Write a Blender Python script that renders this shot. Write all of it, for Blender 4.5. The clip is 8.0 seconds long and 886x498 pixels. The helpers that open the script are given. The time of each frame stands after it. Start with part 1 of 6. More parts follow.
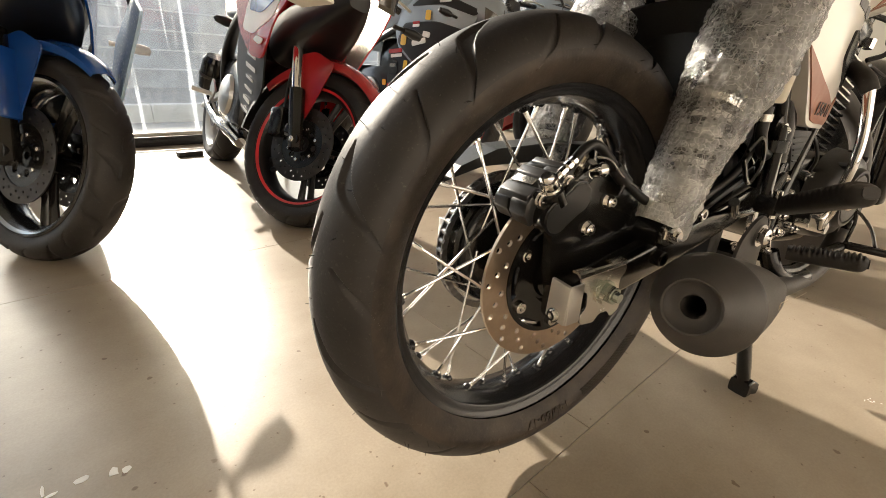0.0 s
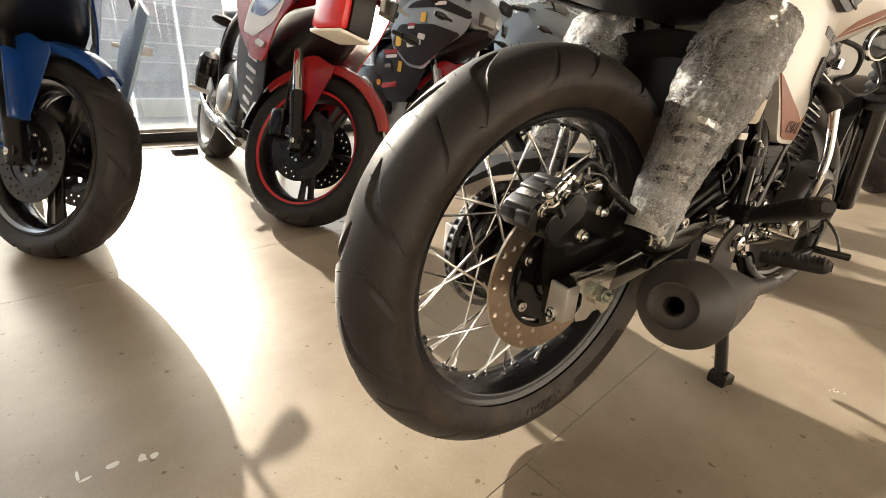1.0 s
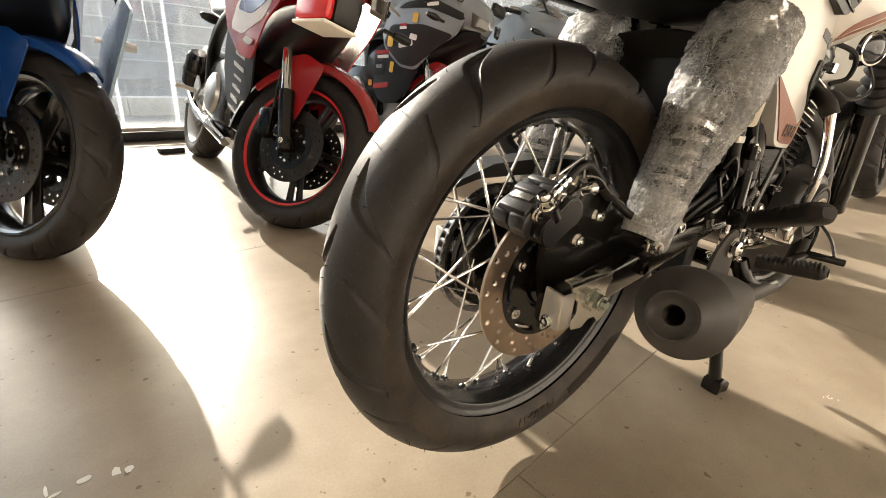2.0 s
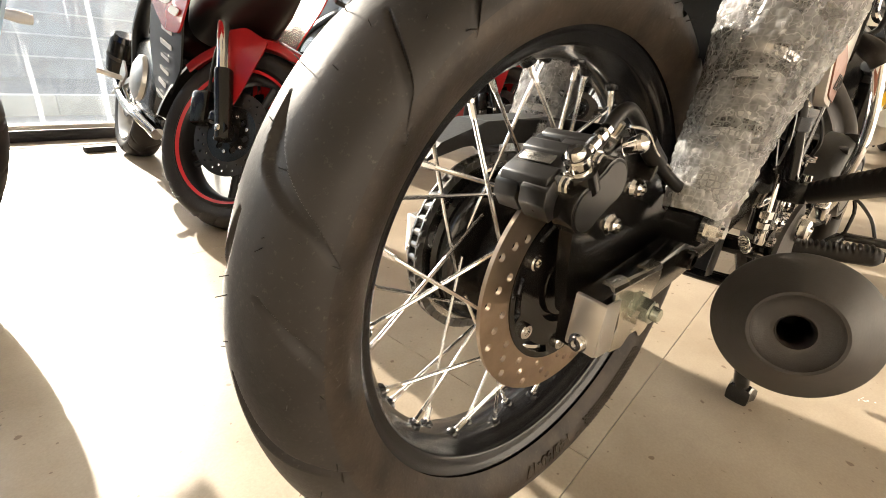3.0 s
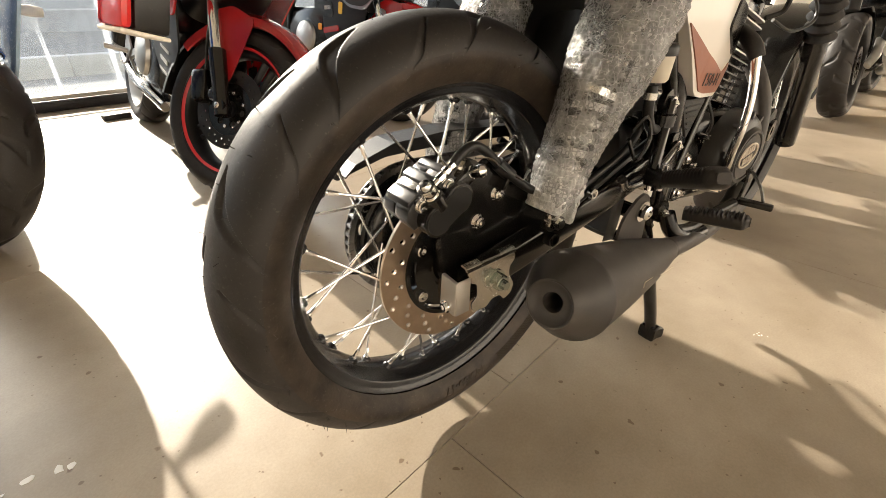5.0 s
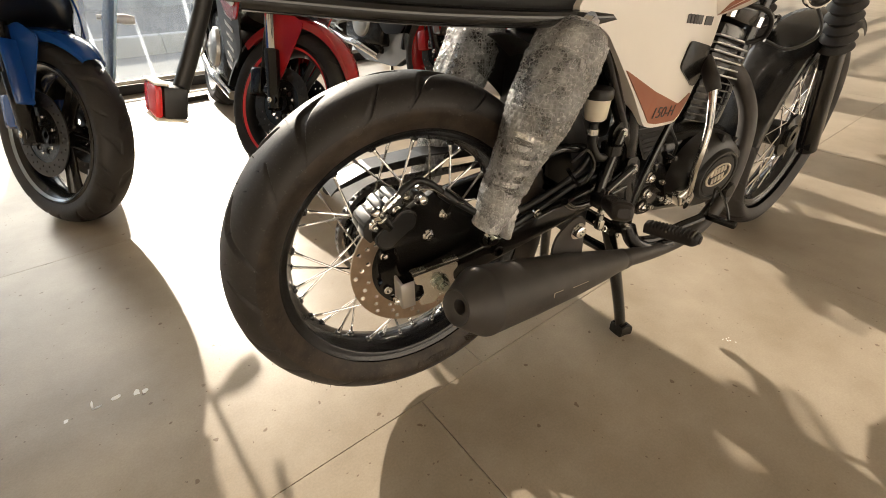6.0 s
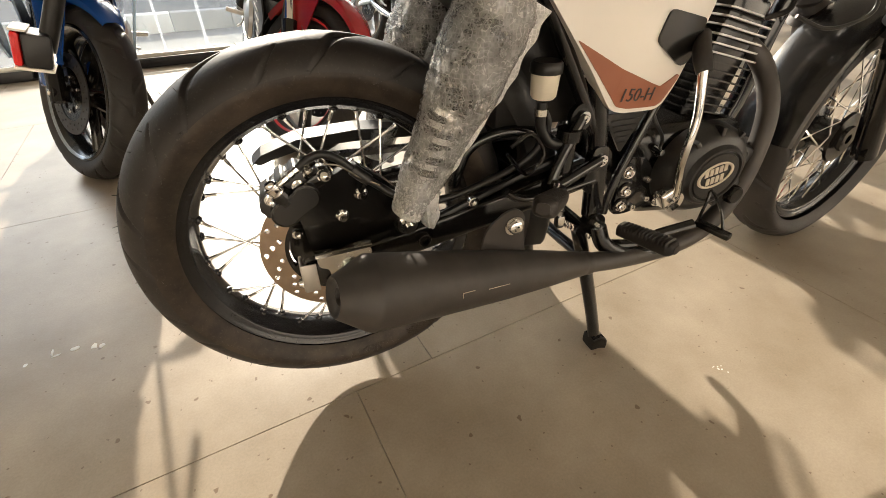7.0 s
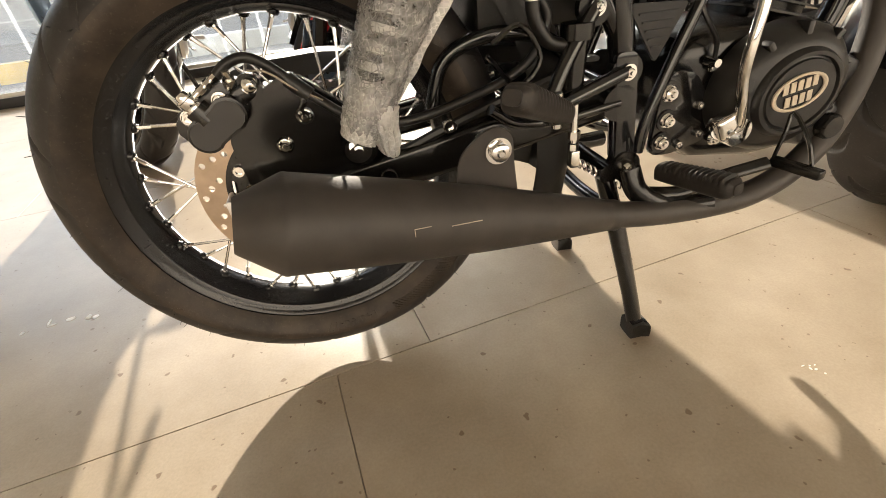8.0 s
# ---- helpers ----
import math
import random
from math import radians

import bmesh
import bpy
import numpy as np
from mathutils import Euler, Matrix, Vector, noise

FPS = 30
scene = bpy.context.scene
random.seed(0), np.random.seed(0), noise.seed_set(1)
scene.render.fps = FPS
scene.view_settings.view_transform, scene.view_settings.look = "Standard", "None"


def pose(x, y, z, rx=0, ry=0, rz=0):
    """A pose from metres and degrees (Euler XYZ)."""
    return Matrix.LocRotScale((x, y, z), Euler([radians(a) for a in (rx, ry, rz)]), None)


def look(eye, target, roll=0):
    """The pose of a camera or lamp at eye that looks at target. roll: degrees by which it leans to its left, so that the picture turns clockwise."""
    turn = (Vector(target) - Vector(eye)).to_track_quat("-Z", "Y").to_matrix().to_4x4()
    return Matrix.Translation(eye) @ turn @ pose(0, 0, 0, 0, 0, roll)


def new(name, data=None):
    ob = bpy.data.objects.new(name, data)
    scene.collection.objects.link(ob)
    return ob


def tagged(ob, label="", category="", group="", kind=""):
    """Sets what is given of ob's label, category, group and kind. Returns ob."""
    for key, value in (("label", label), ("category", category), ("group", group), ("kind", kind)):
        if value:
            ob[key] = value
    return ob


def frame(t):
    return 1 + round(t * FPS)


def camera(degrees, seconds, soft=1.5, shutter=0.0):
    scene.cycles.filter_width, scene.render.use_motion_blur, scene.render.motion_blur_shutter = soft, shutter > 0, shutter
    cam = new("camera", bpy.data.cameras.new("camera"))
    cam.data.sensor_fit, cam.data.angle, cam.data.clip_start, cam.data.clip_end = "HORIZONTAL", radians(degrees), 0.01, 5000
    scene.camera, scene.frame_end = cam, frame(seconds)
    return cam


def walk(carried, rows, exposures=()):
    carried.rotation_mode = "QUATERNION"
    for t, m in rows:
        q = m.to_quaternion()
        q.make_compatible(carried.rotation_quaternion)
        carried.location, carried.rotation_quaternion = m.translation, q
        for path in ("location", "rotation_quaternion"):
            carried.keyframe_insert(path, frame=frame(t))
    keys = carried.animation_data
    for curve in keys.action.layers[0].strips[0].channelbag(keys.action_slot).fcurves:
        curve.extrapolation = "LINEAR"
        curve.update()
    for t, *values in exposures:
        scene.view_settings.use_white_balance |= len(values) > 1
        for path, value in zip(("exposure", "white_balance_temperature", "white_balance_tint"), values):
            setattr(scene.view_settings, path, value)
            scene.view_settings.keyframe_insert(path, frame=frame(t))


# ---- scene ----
cam = camera(90.5, 8.0, soft=0.9)
PATH = [
    (0, (-0.388, -0.379, 0.539), (0.638, 1.161, -0.22), 2.7),
    (0.5, (-0.412, -0.393, 0.555), (0.633, 1.13, -0.213), 2.9),
    (1, (-0.437, -0.403, 0.568), (0.629, 1.103, -0.204), 3.6),
    (1.5, (-0.44, -0.405, 0.573), (0.633, 1.097, -0.198), 4.0),
    (2.8, (-0.355, -0.286, 0.509), (0.836, 1.137, -0.238), 4.1),
    (3, (-0.337, -0.256, 0.492), (0.88, 1.141, -0.259), 3.9),
    (3.5, (-0.322, -0.239, 0.479), (0.934, 1.123, -0.276), 3.6),
    (4, (-0.319, -0.256, 0.483), (0.95, 1.08, -0.295), 2.9),
    (4.5, (-0.307, -0.299, 0.511), (0.91, 1.019, -0.372), 2.0),
    (5, (-0.318, -0.422, 0.613), (0.757, 0.935, -0.388), 1.0),
    (5.2, (-0.316, -0.475, 0.666), (0.693, 0.902, -0.375), 0.5),
    (6.3, (-0.192, -0.597, 0.734), (0.536, 0.879, -0.402), -0.7),
    (6.5, (-0.147, -0.606, 0.725), (0.526, 0.884, -0.427), -0.5),
    (7, (-0.043, -0.617, 0.695), (0.517, 0.912, -0.467), -0.6),
    (7.5, (0.043, -0.606, 0.613), (0.457, 0.989, -0.52), -2.6),
    (8, (0.088, -0.587, 0.539), (0.363, 1.059, -0.564), -6.3),
]
EXPOSURES = [(0, 1.86), (1.5, 1.86), (3.0, 2.45), (4.0, 2.67), (4.7, 2.43), (5.2, 1.92), (6.5, 1.77), (8, 2.09)]
walk(cam, [(t, look(eye, target, roll)) for t, eye, target, roll in PATH], EXPOSURES)

# ---- light: low sun through the glass front, sky behind it
SUN_ELEV, SUN_AZ = 22.7, 92.8
world = bpy.data.worlds.new("sky")
scene.world = world
world.use_nodes = True
wn = world.node_tree.nodes
sky = wn.new("ShaderNodeTexSky")
sky.sky_type = "NISHITA"
sky.sun_disc = False
sky.sun_elevation = radians(SUN_ELEV)
sky.sun_rotation = radians(90.0 - SUN_AZ)
sky.dust_density = 2.0
world.node_tree.links.new(sky.outputs[0], wn["Background"].inputs[0])
wn["Background"].inputs[1].default_value = 0.15
sun = new("sun", bpy.data.lights.new("sun", "SUN"))
sun.data.energy = 2.75
sun.data.angle = radians(0.55)
sun.data.color = (1.0, 0.89, 0.745)
sun_way = Vector((math.cos(radians(SUN_AZ)) * math.cos(radians(SUN_ELEV)), math.sin(radians(SUN_AZ)) * math.cos(radians(SUN_ELEV)), math.sin(radians(SUN_ELEV))))
sun.matrix_world = look(sun_way * 30, (0, 0, 0))


# ---- materials
def ramp_node(nt, a, b, lo=0.35, hi=0.65):
    r = nt.nodes.new("ShaderNodeValToRGB")
    r.color_ramp.elements[0].position, r.color_ramp.elements[1].position = lo, hi
    r.color_ramp.elements[0].color, r.color_ramp.elements[1].color = (*a, 1), (*b, 1)
    return r


def noise_node(nt, scale, detail=4.0, rough=0.55, coords="Object"):
    tc = nt.nodes.new("ShaderNodeTexCoord")
    n = nt.nodes.new("ShaderNodeTexNoise")
    n.inputs["Scale"].default_value, n.inputs["Detail"].default_value, n.inputs["Roughness"].default_value = scale, detail, rough
    nt.links.new(tc.outputs[coords], n.inputs["Vector"]) if coords != "World" else nt.links.new(nt.nodes.new("ShaderNodeNewGeometry").outputs["Position"], n.inputs["Vector"])
    return n


def shade(name, color, rough=0.5, metal=0.0, var=0.15, big=6.0, fine=120.0, bump=0.05, coat=0.0, spec=0.5, rvar=0.12, dust=0.0):
    """A surface with patchy colour, fine grain relief and uneven gloss; dust lays pale specks over it."""
    m = bpy.data.materials.new(name)
    m.use_nodes = True
    nt = m.node_tree
    p = nt.nodes["Principled BSDF"]
    lo = tuple(max(0.0, c * (1 - var)) for c in color)
    hi = tuple(min(1.0, c * (1 + var)) for c in color)
    n1 = noise_node(nt, big)
    cr = ramp_node(nt, lo, hi)
    nt.links.new(n1.outputs[0], cr.inputs[0])
    out = cr.outputs[0]
    n2 = noise_node(nt, fine, 6.0, 0.65)
    if dust > 0:
        nd = noise_node(nt, 260.0, 3.0, 0.7)
        rd = ramp_node(nt, (0, 0, 0), (dust, dust, dust), 0.6, 0.78)
        nt.links.new(nd.outputs[0], rd.inputs[0])
        mx = nt.nodes.new("ShaderNodeMix")
        mx.data_type = "RGBA"
        nt.links.new(rd.outputs[0], mx.inputs["Factor"])
        nt.links.new(out, mx.inputs["A"])
        mx.inputs["B"].default_value = (0.45, 0.4, 0.33, 1)
        out = mx.outputs["Result"]
    nt.links.new(out, p.inputs["Base Color"])
    mr = nt.nodes.new("ShaderNodeMapRange")
    mr.inputs["To Min"].default_value, mr.inputs["To Max"].default_value = max(0.02, rough - rvar), min(1.0, rough + rvar)
    nt.links.new(n2.outputs[0], mr.inputs["Value"])
    nt.links.new(mr.outputs[0], p.inputs["Roughness"])
    p.inputs["Metallic"].default_value = metal
    p.inputs["Specular IOR Level"].default_value = spec
    p.inputs["Coat Weight"].default_value = coat
    p.inputs["Coat Roughness"].default_value = 0.06
    if bump > 0:
        b = nt.nodes.new("ShaderNodeBump")
        b.inputs["Strength"].default_value, b.inputs["Distance"].default_value = bump, 0.002
        nt.links.new(n2.outputs[0], b.inputs["Height"])
        nt.links.new(b.outputs[0], p.inputs["Normal"])
    return m


RUBBER = shade("rubber", (0.025, 0.022, 0.020), 0.5, var=0.3, big=9, fine=220, bump=0.1, dust=0.10, spec=0.32)
RUBBER_SIDE = shade("sidewall_rubber", (0.034, 0.025, 0.018), 0.5, var=0.5, big=26, fine=300, bump=0.2, dust=0.12, spec=0.35)
BLACK_GLOSS = shade("black_gloss_paint", (0.007, 0.007, 0.0075), 0.13, var=0.2, bump=0.01, coat=0.4, dust=0.05, rvar=0.06)
BLACK_SATIN = shade("black_satin_paint", (0.008, 0.0075, 0.007), 0.18, var=0.2, bump=0.02, dust=0.04, rvar=0.06)
BLACK_MATT = shade("black_matt_heat_paint", (0.036, 0.031, 0.027), 0.52, var=0.25, big=20, fine=500, bump=0.12, rvar=0.06)
BLACK_PLASTIC = shade("black_plastic", (0.011, 0.0105, 0.010), 0.36, spec=0.4, var=0.2, fine=380, bump=0.1, dust=0.06)
RIM_BLACK = shade("black_rim_paint", (0.010, 0.010, 0.011), 0.2, spec=0.5, var=0.2, bump=0.015, dust=0.06, rvar=0.06)
CHROME = shade("chrome", (0.78, 0.77, 0.75), 0.09, metal=1.0, var=0.06, bump=0.015, rvar=0.05)
SPOKE = shade("plated_spoke", (0.80, 0.79, 0.77), 0.24, metal=1.0, var=0.02, fine=12.0, bump=0.0, rvar=0.03)
CHAIN_STEEL = shade("oiled_chain_steel", (0.22, 0.21, 0.20), 0.3, metal=1.0, var=0.2, big=60, bump=0.05)
ZINC = shade("zinc_plate", (0.7, 0.68, 0.63), 0.24, metal=1.0, var=0.1, bump=0.015)
STEEL = shade("brushed_disc_steel", (0.46, 0.36, 0.27), 0.34, metal=1.0, var=0.12, big=30, fine=300, bump=0.06)
ALU = shade("cast_aluminium", (0.5, 0.49, 0.47), 0.38, metal=1.0, var=0.12, bump=0.12)
BRUSHED = shade("brushed_steel_cover", (0.6, 0.58, 0.55), 0.42, metal=0.9, var=0.08, bump=0.05)
WHITE = shade("white_paint", (0.78, 0.74, 0.68), 0.28, var=0.03, bump=0.0, coat=0.3, rvar=0.01)
BROWN = shade("brown_decal", (0.30, 0.105, 0.055), 0.38, var=0.08, bump=0.01)
GREY_TEXT = shade("dark_decal", (0.05, 0.045, 0.045), 0.45, var=0.1, bump=0.0)
PALE_TEXT = shade("pale_decal", (0.55, 0.48, 0.38), 0.5, var=0.05, bump=0.0)
WHITE_DECAL = shade("white_decal", (0.75, 0.74, 0.72), 0.4, var=0.05, bump=0.0)
TRANSLUCENT_WHITE = shade("reservoir_plastic", (0.7, 0.64, 0.52), 0.35, var=0.05, bump=0.02)
ORANGE_LENS = shade("amber_lens", (0.75, 0.3, 0.02), 0.2, var=0.05, bump=0.0)
RED_LENS = shade("red_lens", (0.6, 0.02, 0.02), 0.15, var=0.1, bump=0.02)
CARD = shade("packing_foam", (0.75, 0.7, 0.62), 0.8, var=0.1, bump=0.1)
BLUE_PAINT = shade("blue_paint", (0.008, 0.055, 0.24), 0.2, var=0.1, bump=0.01, coat=0.6, rvar=0.05)
RED_PAINT = shade("red_paint", (0.36, 0.012, 0.014), 0.24, var=0.1, bump=0.01, coat=0.6, rvar=0.05)
GREY_PAINT = shade("silver_grey_paint", (0.30, 0.34, 0.38), 0.24, var=0.06, metal=0.5, bump=0.0, coat=0.5, rvar=0.05)
LIGHT_BLUE = shade("pale_blue_paint", (0.36, 0.5, 0.66), 0.25, var=0.08, bump=0.01, coat=0.4)
YELLOW_PAINT = shade("yellow_paint", (0.7, 0.42, 0.02), 0.3, var=0.08, bump=0.01, coat=0.4)
RED_STRIPE = shade("red_rim_tape", (0.62, 0.02, 0.03), 0.35, var=0.08, bump=0.0)
GREEN_NUT = shade("plated_nut", (0.5, 0.55, 0.5), 0.22, metal=1.0, var=0.1, bump=0.02)
WALL_PAINT = shade("wall_paint", (0.62, 0.58, 0.5), 0.7, var=0.06, big=1.5, fine=60, bump=0.06)
CEILING_PAINT = shade("ceiling_paint", (0.7, 0.68, 0.63), 0.8, var=0.05, big=1.5, fine=60, bump=0.04)
FRAME_BLACK = shade("dark_aluminium", (0.02, 0.02, 0.022), 0.4, var=0.15, bump=0.03)
FACADE = shade("street_wall", (0.17, 0.175, 0.18), 0.9, var=0.35, big=1.2, fine=20, bump=0.1)
ASPHALT = shade("street_asphalt", (0.06, 0.06, 0.06), 0.9, var=0.3, big=2, fine=60, bump=0.2)
BIKE_BLACK = shade("black_fairing_paint", (0.009, 0.009, 0.0095), 0.34, var=0.15, bump=0.0, spec=0.35, rvar=0.05)
BOUNCE = shade("bounce_render", (0.60, 0.56, 0.50), 0.85, var=0.08, big=1.5, fine=30, bump=0.1)
PLASTER = shade("street_plaster", (0.3, 0.3, 0.29), 0.9, var=0.3, big=1.2, fine=20, bump=0.1)


def wrap_material(name, milk, seam, pitch):
    """Clear bubble film: see-through blisters between milky welded seams, whitened further as the blisters' highlights,
    with a wet sharp gloss and fine creases.
    """
    m = bpy.data.materials.new(name)
    m.use_nodes = True
    nt = m.node_tree
    nt.nodes.remove(nt.nodes["Principled BSDF"])
    tc = nt.nodes.new("ShaderNodeTexCoord")
    cells = nt.nodes.new("ShaderNodeTexVoronoi")
    cells.feature = "DISTANCE_TO_EDGE"
    cells.inputs["Scale"].default_value = pitch
    cells.inputs["Randomness"].default_value = 0.35
    nt.links.new(tc.outputs["Object"], cells.inputs["Vector"])
    cover = nt.nodes.new("ShaderNodeMapRange")
    cover.interpolation_type = "SMOOTHSTEP"
    cover.inputs["From Min"].default_value, cover.inputs["From Max"].default_value = 0.0, 0.22
    cover.inputs["To Min"].default_value, cover.inputs["To Max"].default_value = seam, milk
    nt.links.new(cells.outputs["Distance"], cover.inputs["Value"])
    n = noise_node(nt, 210.0, 3.0, 0.55)
    # foggy patches, and thin white crease lines
    fog = noise_node(nt, 38.0, 3.0, 0.5)
    fogged = nt.nodes.new("ShaderNodeMapRange")
    fogged.inputs["From Min"].default_value, fogged.inputs["From Max"].default_value = 0.38, 0.72
    fogged.inputs["To Min"].default_value, fogged.inputs["To Max"].default_value = -0.06, 0.20
    nt.links.new(fog.outputs[0], fogged.inputs["Value"])
    line = noise_node(nt, 75.0, 2.0, 0.5)
    off = nt.nodes.new("ShaderNodeMath")
    off.operation = "COMPARE"
    off.inputs[1].default_value, off.inputs[2].default_value = 0.5, 0.012
    nt.links.new(line.outputs[0], off.inputs[0])
    creased = nt.nodes.new("ShaderNodeMath")
    creased.operation = "MULTIPLY_ADD"
    creased.inputs[1].default_value = 0.22
    nt.links.new(off.outputs[0], creased.inputs[0])
    nt.links.new(fogged.outputs[0], creased.inputs[2])
    milky = nt.nodes.new("ShaderNodeMath")
    milky.operation = "ADD"
    milky.use_clamp = True
    nt.links.new(cover.outputs[0], milky.inputs[0])
    nt.links.new(creased.outputs[0], milky.inputs[1])
    high = nt.nodes.new("ShaderNodeMath")
    high.operation = "MULTIPLY_ADD"
    high.inputs[1].default_value = 1.1
    nt.links.new(cells.outputs["Distance"], high.inputs[0])
    nt.links.new(n.outputs[0], high.inputs[2])
    b = nt.nodes.new("ShaderNodeBump")
    b.inputs["Strength"].default_value, b.inputs["Distance"].default_value = 0.6, 0.002
    nt.links.new(high.outputs[0], b.inputs["Height"])
    white = nt.nodes.new("ShaderNodeBsdfDiffuse")
    white.inputs[0].default_value = (0.97, 0.96, 0.94, 1)
    lucent = nt.nodes.new("ShaderNodeBsdfTranslucent")
    lucent.inputs[0].default_value = (0.97, 0.96, 0.94, 1)
    film = nt.nodes.new("ShaderNodeMixShader")
    film.inputs[0].default_value = 0.5
    nt.links.new(white.outputs[0], film.inputs[1])
    nt.links.new(lucent.outputs[0], film.inputs[2])
    tr = nt.nodes.new("ShaderNodeBsdfTransparent")
    mix = nt.nodes.new("ShaderNodeMixShader")
    nt.links.new(milky.outputs[0], mix.inputs[0])
    nt.links.new(tr.outputs[0], mix.inputs[1])
    nt.links.new(film.outputs[0], mix.inputs[2])
    gloss = nt.nodes.new("ShaderNodeBsdfGlossy")
    gloss.inputs["Roughness"].default_value = 0.09
    nt.links.new(b.outputs[0], gloss.inputs["Normal"])
    fr = nt.nodes.new("ShaderNodeFresnel")
    fr.inputs[0].default_value = 1.6
    mix2 = nt.nodes.new("ShaderNodeMixShader")
    nt.links.new(fr.outputs[0], mix2.inputs[0])
    nt.links.new(mix.outputs[0], mix2.inputs[1])
    nt.links.new(gloss.outputs[0], mix2.inputs[2])
    nt.links.new(mix2.outputs[0], nt.nodes["Material Output"].inputs[0])
    return m


WRAP = wrap_material("bubble_wrap", 0.24, 0.33, 190.0)
WRAP_FOLD = wrap_material("bubble_wrap_folded", 0.66, 0.86, 190.0)
WRAP_TIED = wrap_material("bubble_wrap_bunched", 0.80, 0.92, 190.0)



def glass_material(name, streaks):
    """Window glass; streaks adds runs of dried dirt."""
    m = bpy.data.materials.new(name)
    m.use_nodes = True
    nt = m.node_tree
    nt.nodes.remove(nt.nodes["Principled BSDF"])
    tr = nt.nodes.new("ShaderNodeBsdfTransparent")
    tr.inputs[0].default_value = (0.92, 0.95, 0.95, 1)
    gl = nt.nodes.new("ShaderNodeBsdfGlossy")
    gl.inputs["Roughness"].default_value = 0.02
    fr = nt.nodes.new("ShaderNodeFresnel")
    fr.inputs[0].default_value = 1.45
    mix = nt.nodes.new("ShaderNodeMixShader")
    nt.links.new(fr.outputs[0], mix.inputs[0])
    nt.links.new(tr.outputs[0], mix.inputs[1])
    nt.links.new(gl.outputs[0], mix.inputs[2])
    out = mix.outputs[0]
    if streaks:
        tc = nt.nodes.new("ShaderNodeTexCoord")
        mp = nt.nodes.new("ShaderNodeMapping")
        mp.inputs["Scale"].default_value = (17.0, 17.0, 0.9)
        nt.links.new(tc.outputs["Object"], mp.inputs[0])
        n = nt.nodes.new("ShaderNodeTexNoise")
        n.inputs["Scale"].default_value, n.inputs["Detail"].default_value, n.inputs["Roughness"].default_value = 1.0, 5.0, 0.7
        nt.links.new(mp.outputs[0], n.inputs["Vector"])
        r = ramp_node(nt, (0.06, 0.06, 0.06), (0.40, 0.40, 0.40), 0.58, 0.8)
        nt.links.new(n.outputs[0], r.inputs[0])
        mp2 = nt.nodes.new("ShaderNodeMapping")
        mp2.inputs["Scale"].default_value = (23.0, 1.0, 0.42)
        nt.links.new(tc.outputs["Object"], mp2.inputs[0])
        runs = nt.nodes.new("ShaderNodeTexNoise")
        runs.inputs["Scale"].default_value, runs.inputs["Detail"].default_value, runs.inputs["Distortion"].default_value = 1.0, 4.0, 0.0
        nt.links.new(mp2.outputs[0], runs.inputs["Vector"])
        r2 = ramp_node(nt, (0, 0, 0), (0.16, 0.16, 0.16), 0.64, 0.66)
        nt.links.new(runs.outputs[0], r2.inputs[0])
        wide = r
        r = nt.nodes.new("ShaderNodeMix")
        r.data_type, r.blend_type = "RGBA", "ADD"
        r.inputs["Factor"].default_value = 1.0
        nt.links.new(wide.outputs[0], r.inputs["A"])
        nt.links.new(r2.outputs[0], r.inputs["B"])
        dirt = nt.nodes.new("ShaderNodeBsdfTranslucent")
        dirt.inputs[0].default_value = (0.62, 0.67, 0.72, 1)
        mix2 = nt.nodes.new("ShaderNodeMixShader")
        nt.links.new(r.outputs["Result"], mix2.inputs[0])
        nt.links.new(out, mix2.inputs[1])
        nt.links.new(dirt.outputs[0], mix2.inputs[2])
        out = mix2.outputs[0]
    nt.links.new(out, nt.nodes["Material Output"].inputs[0])
    return m


GLASS = glass_material("window_glass", True)


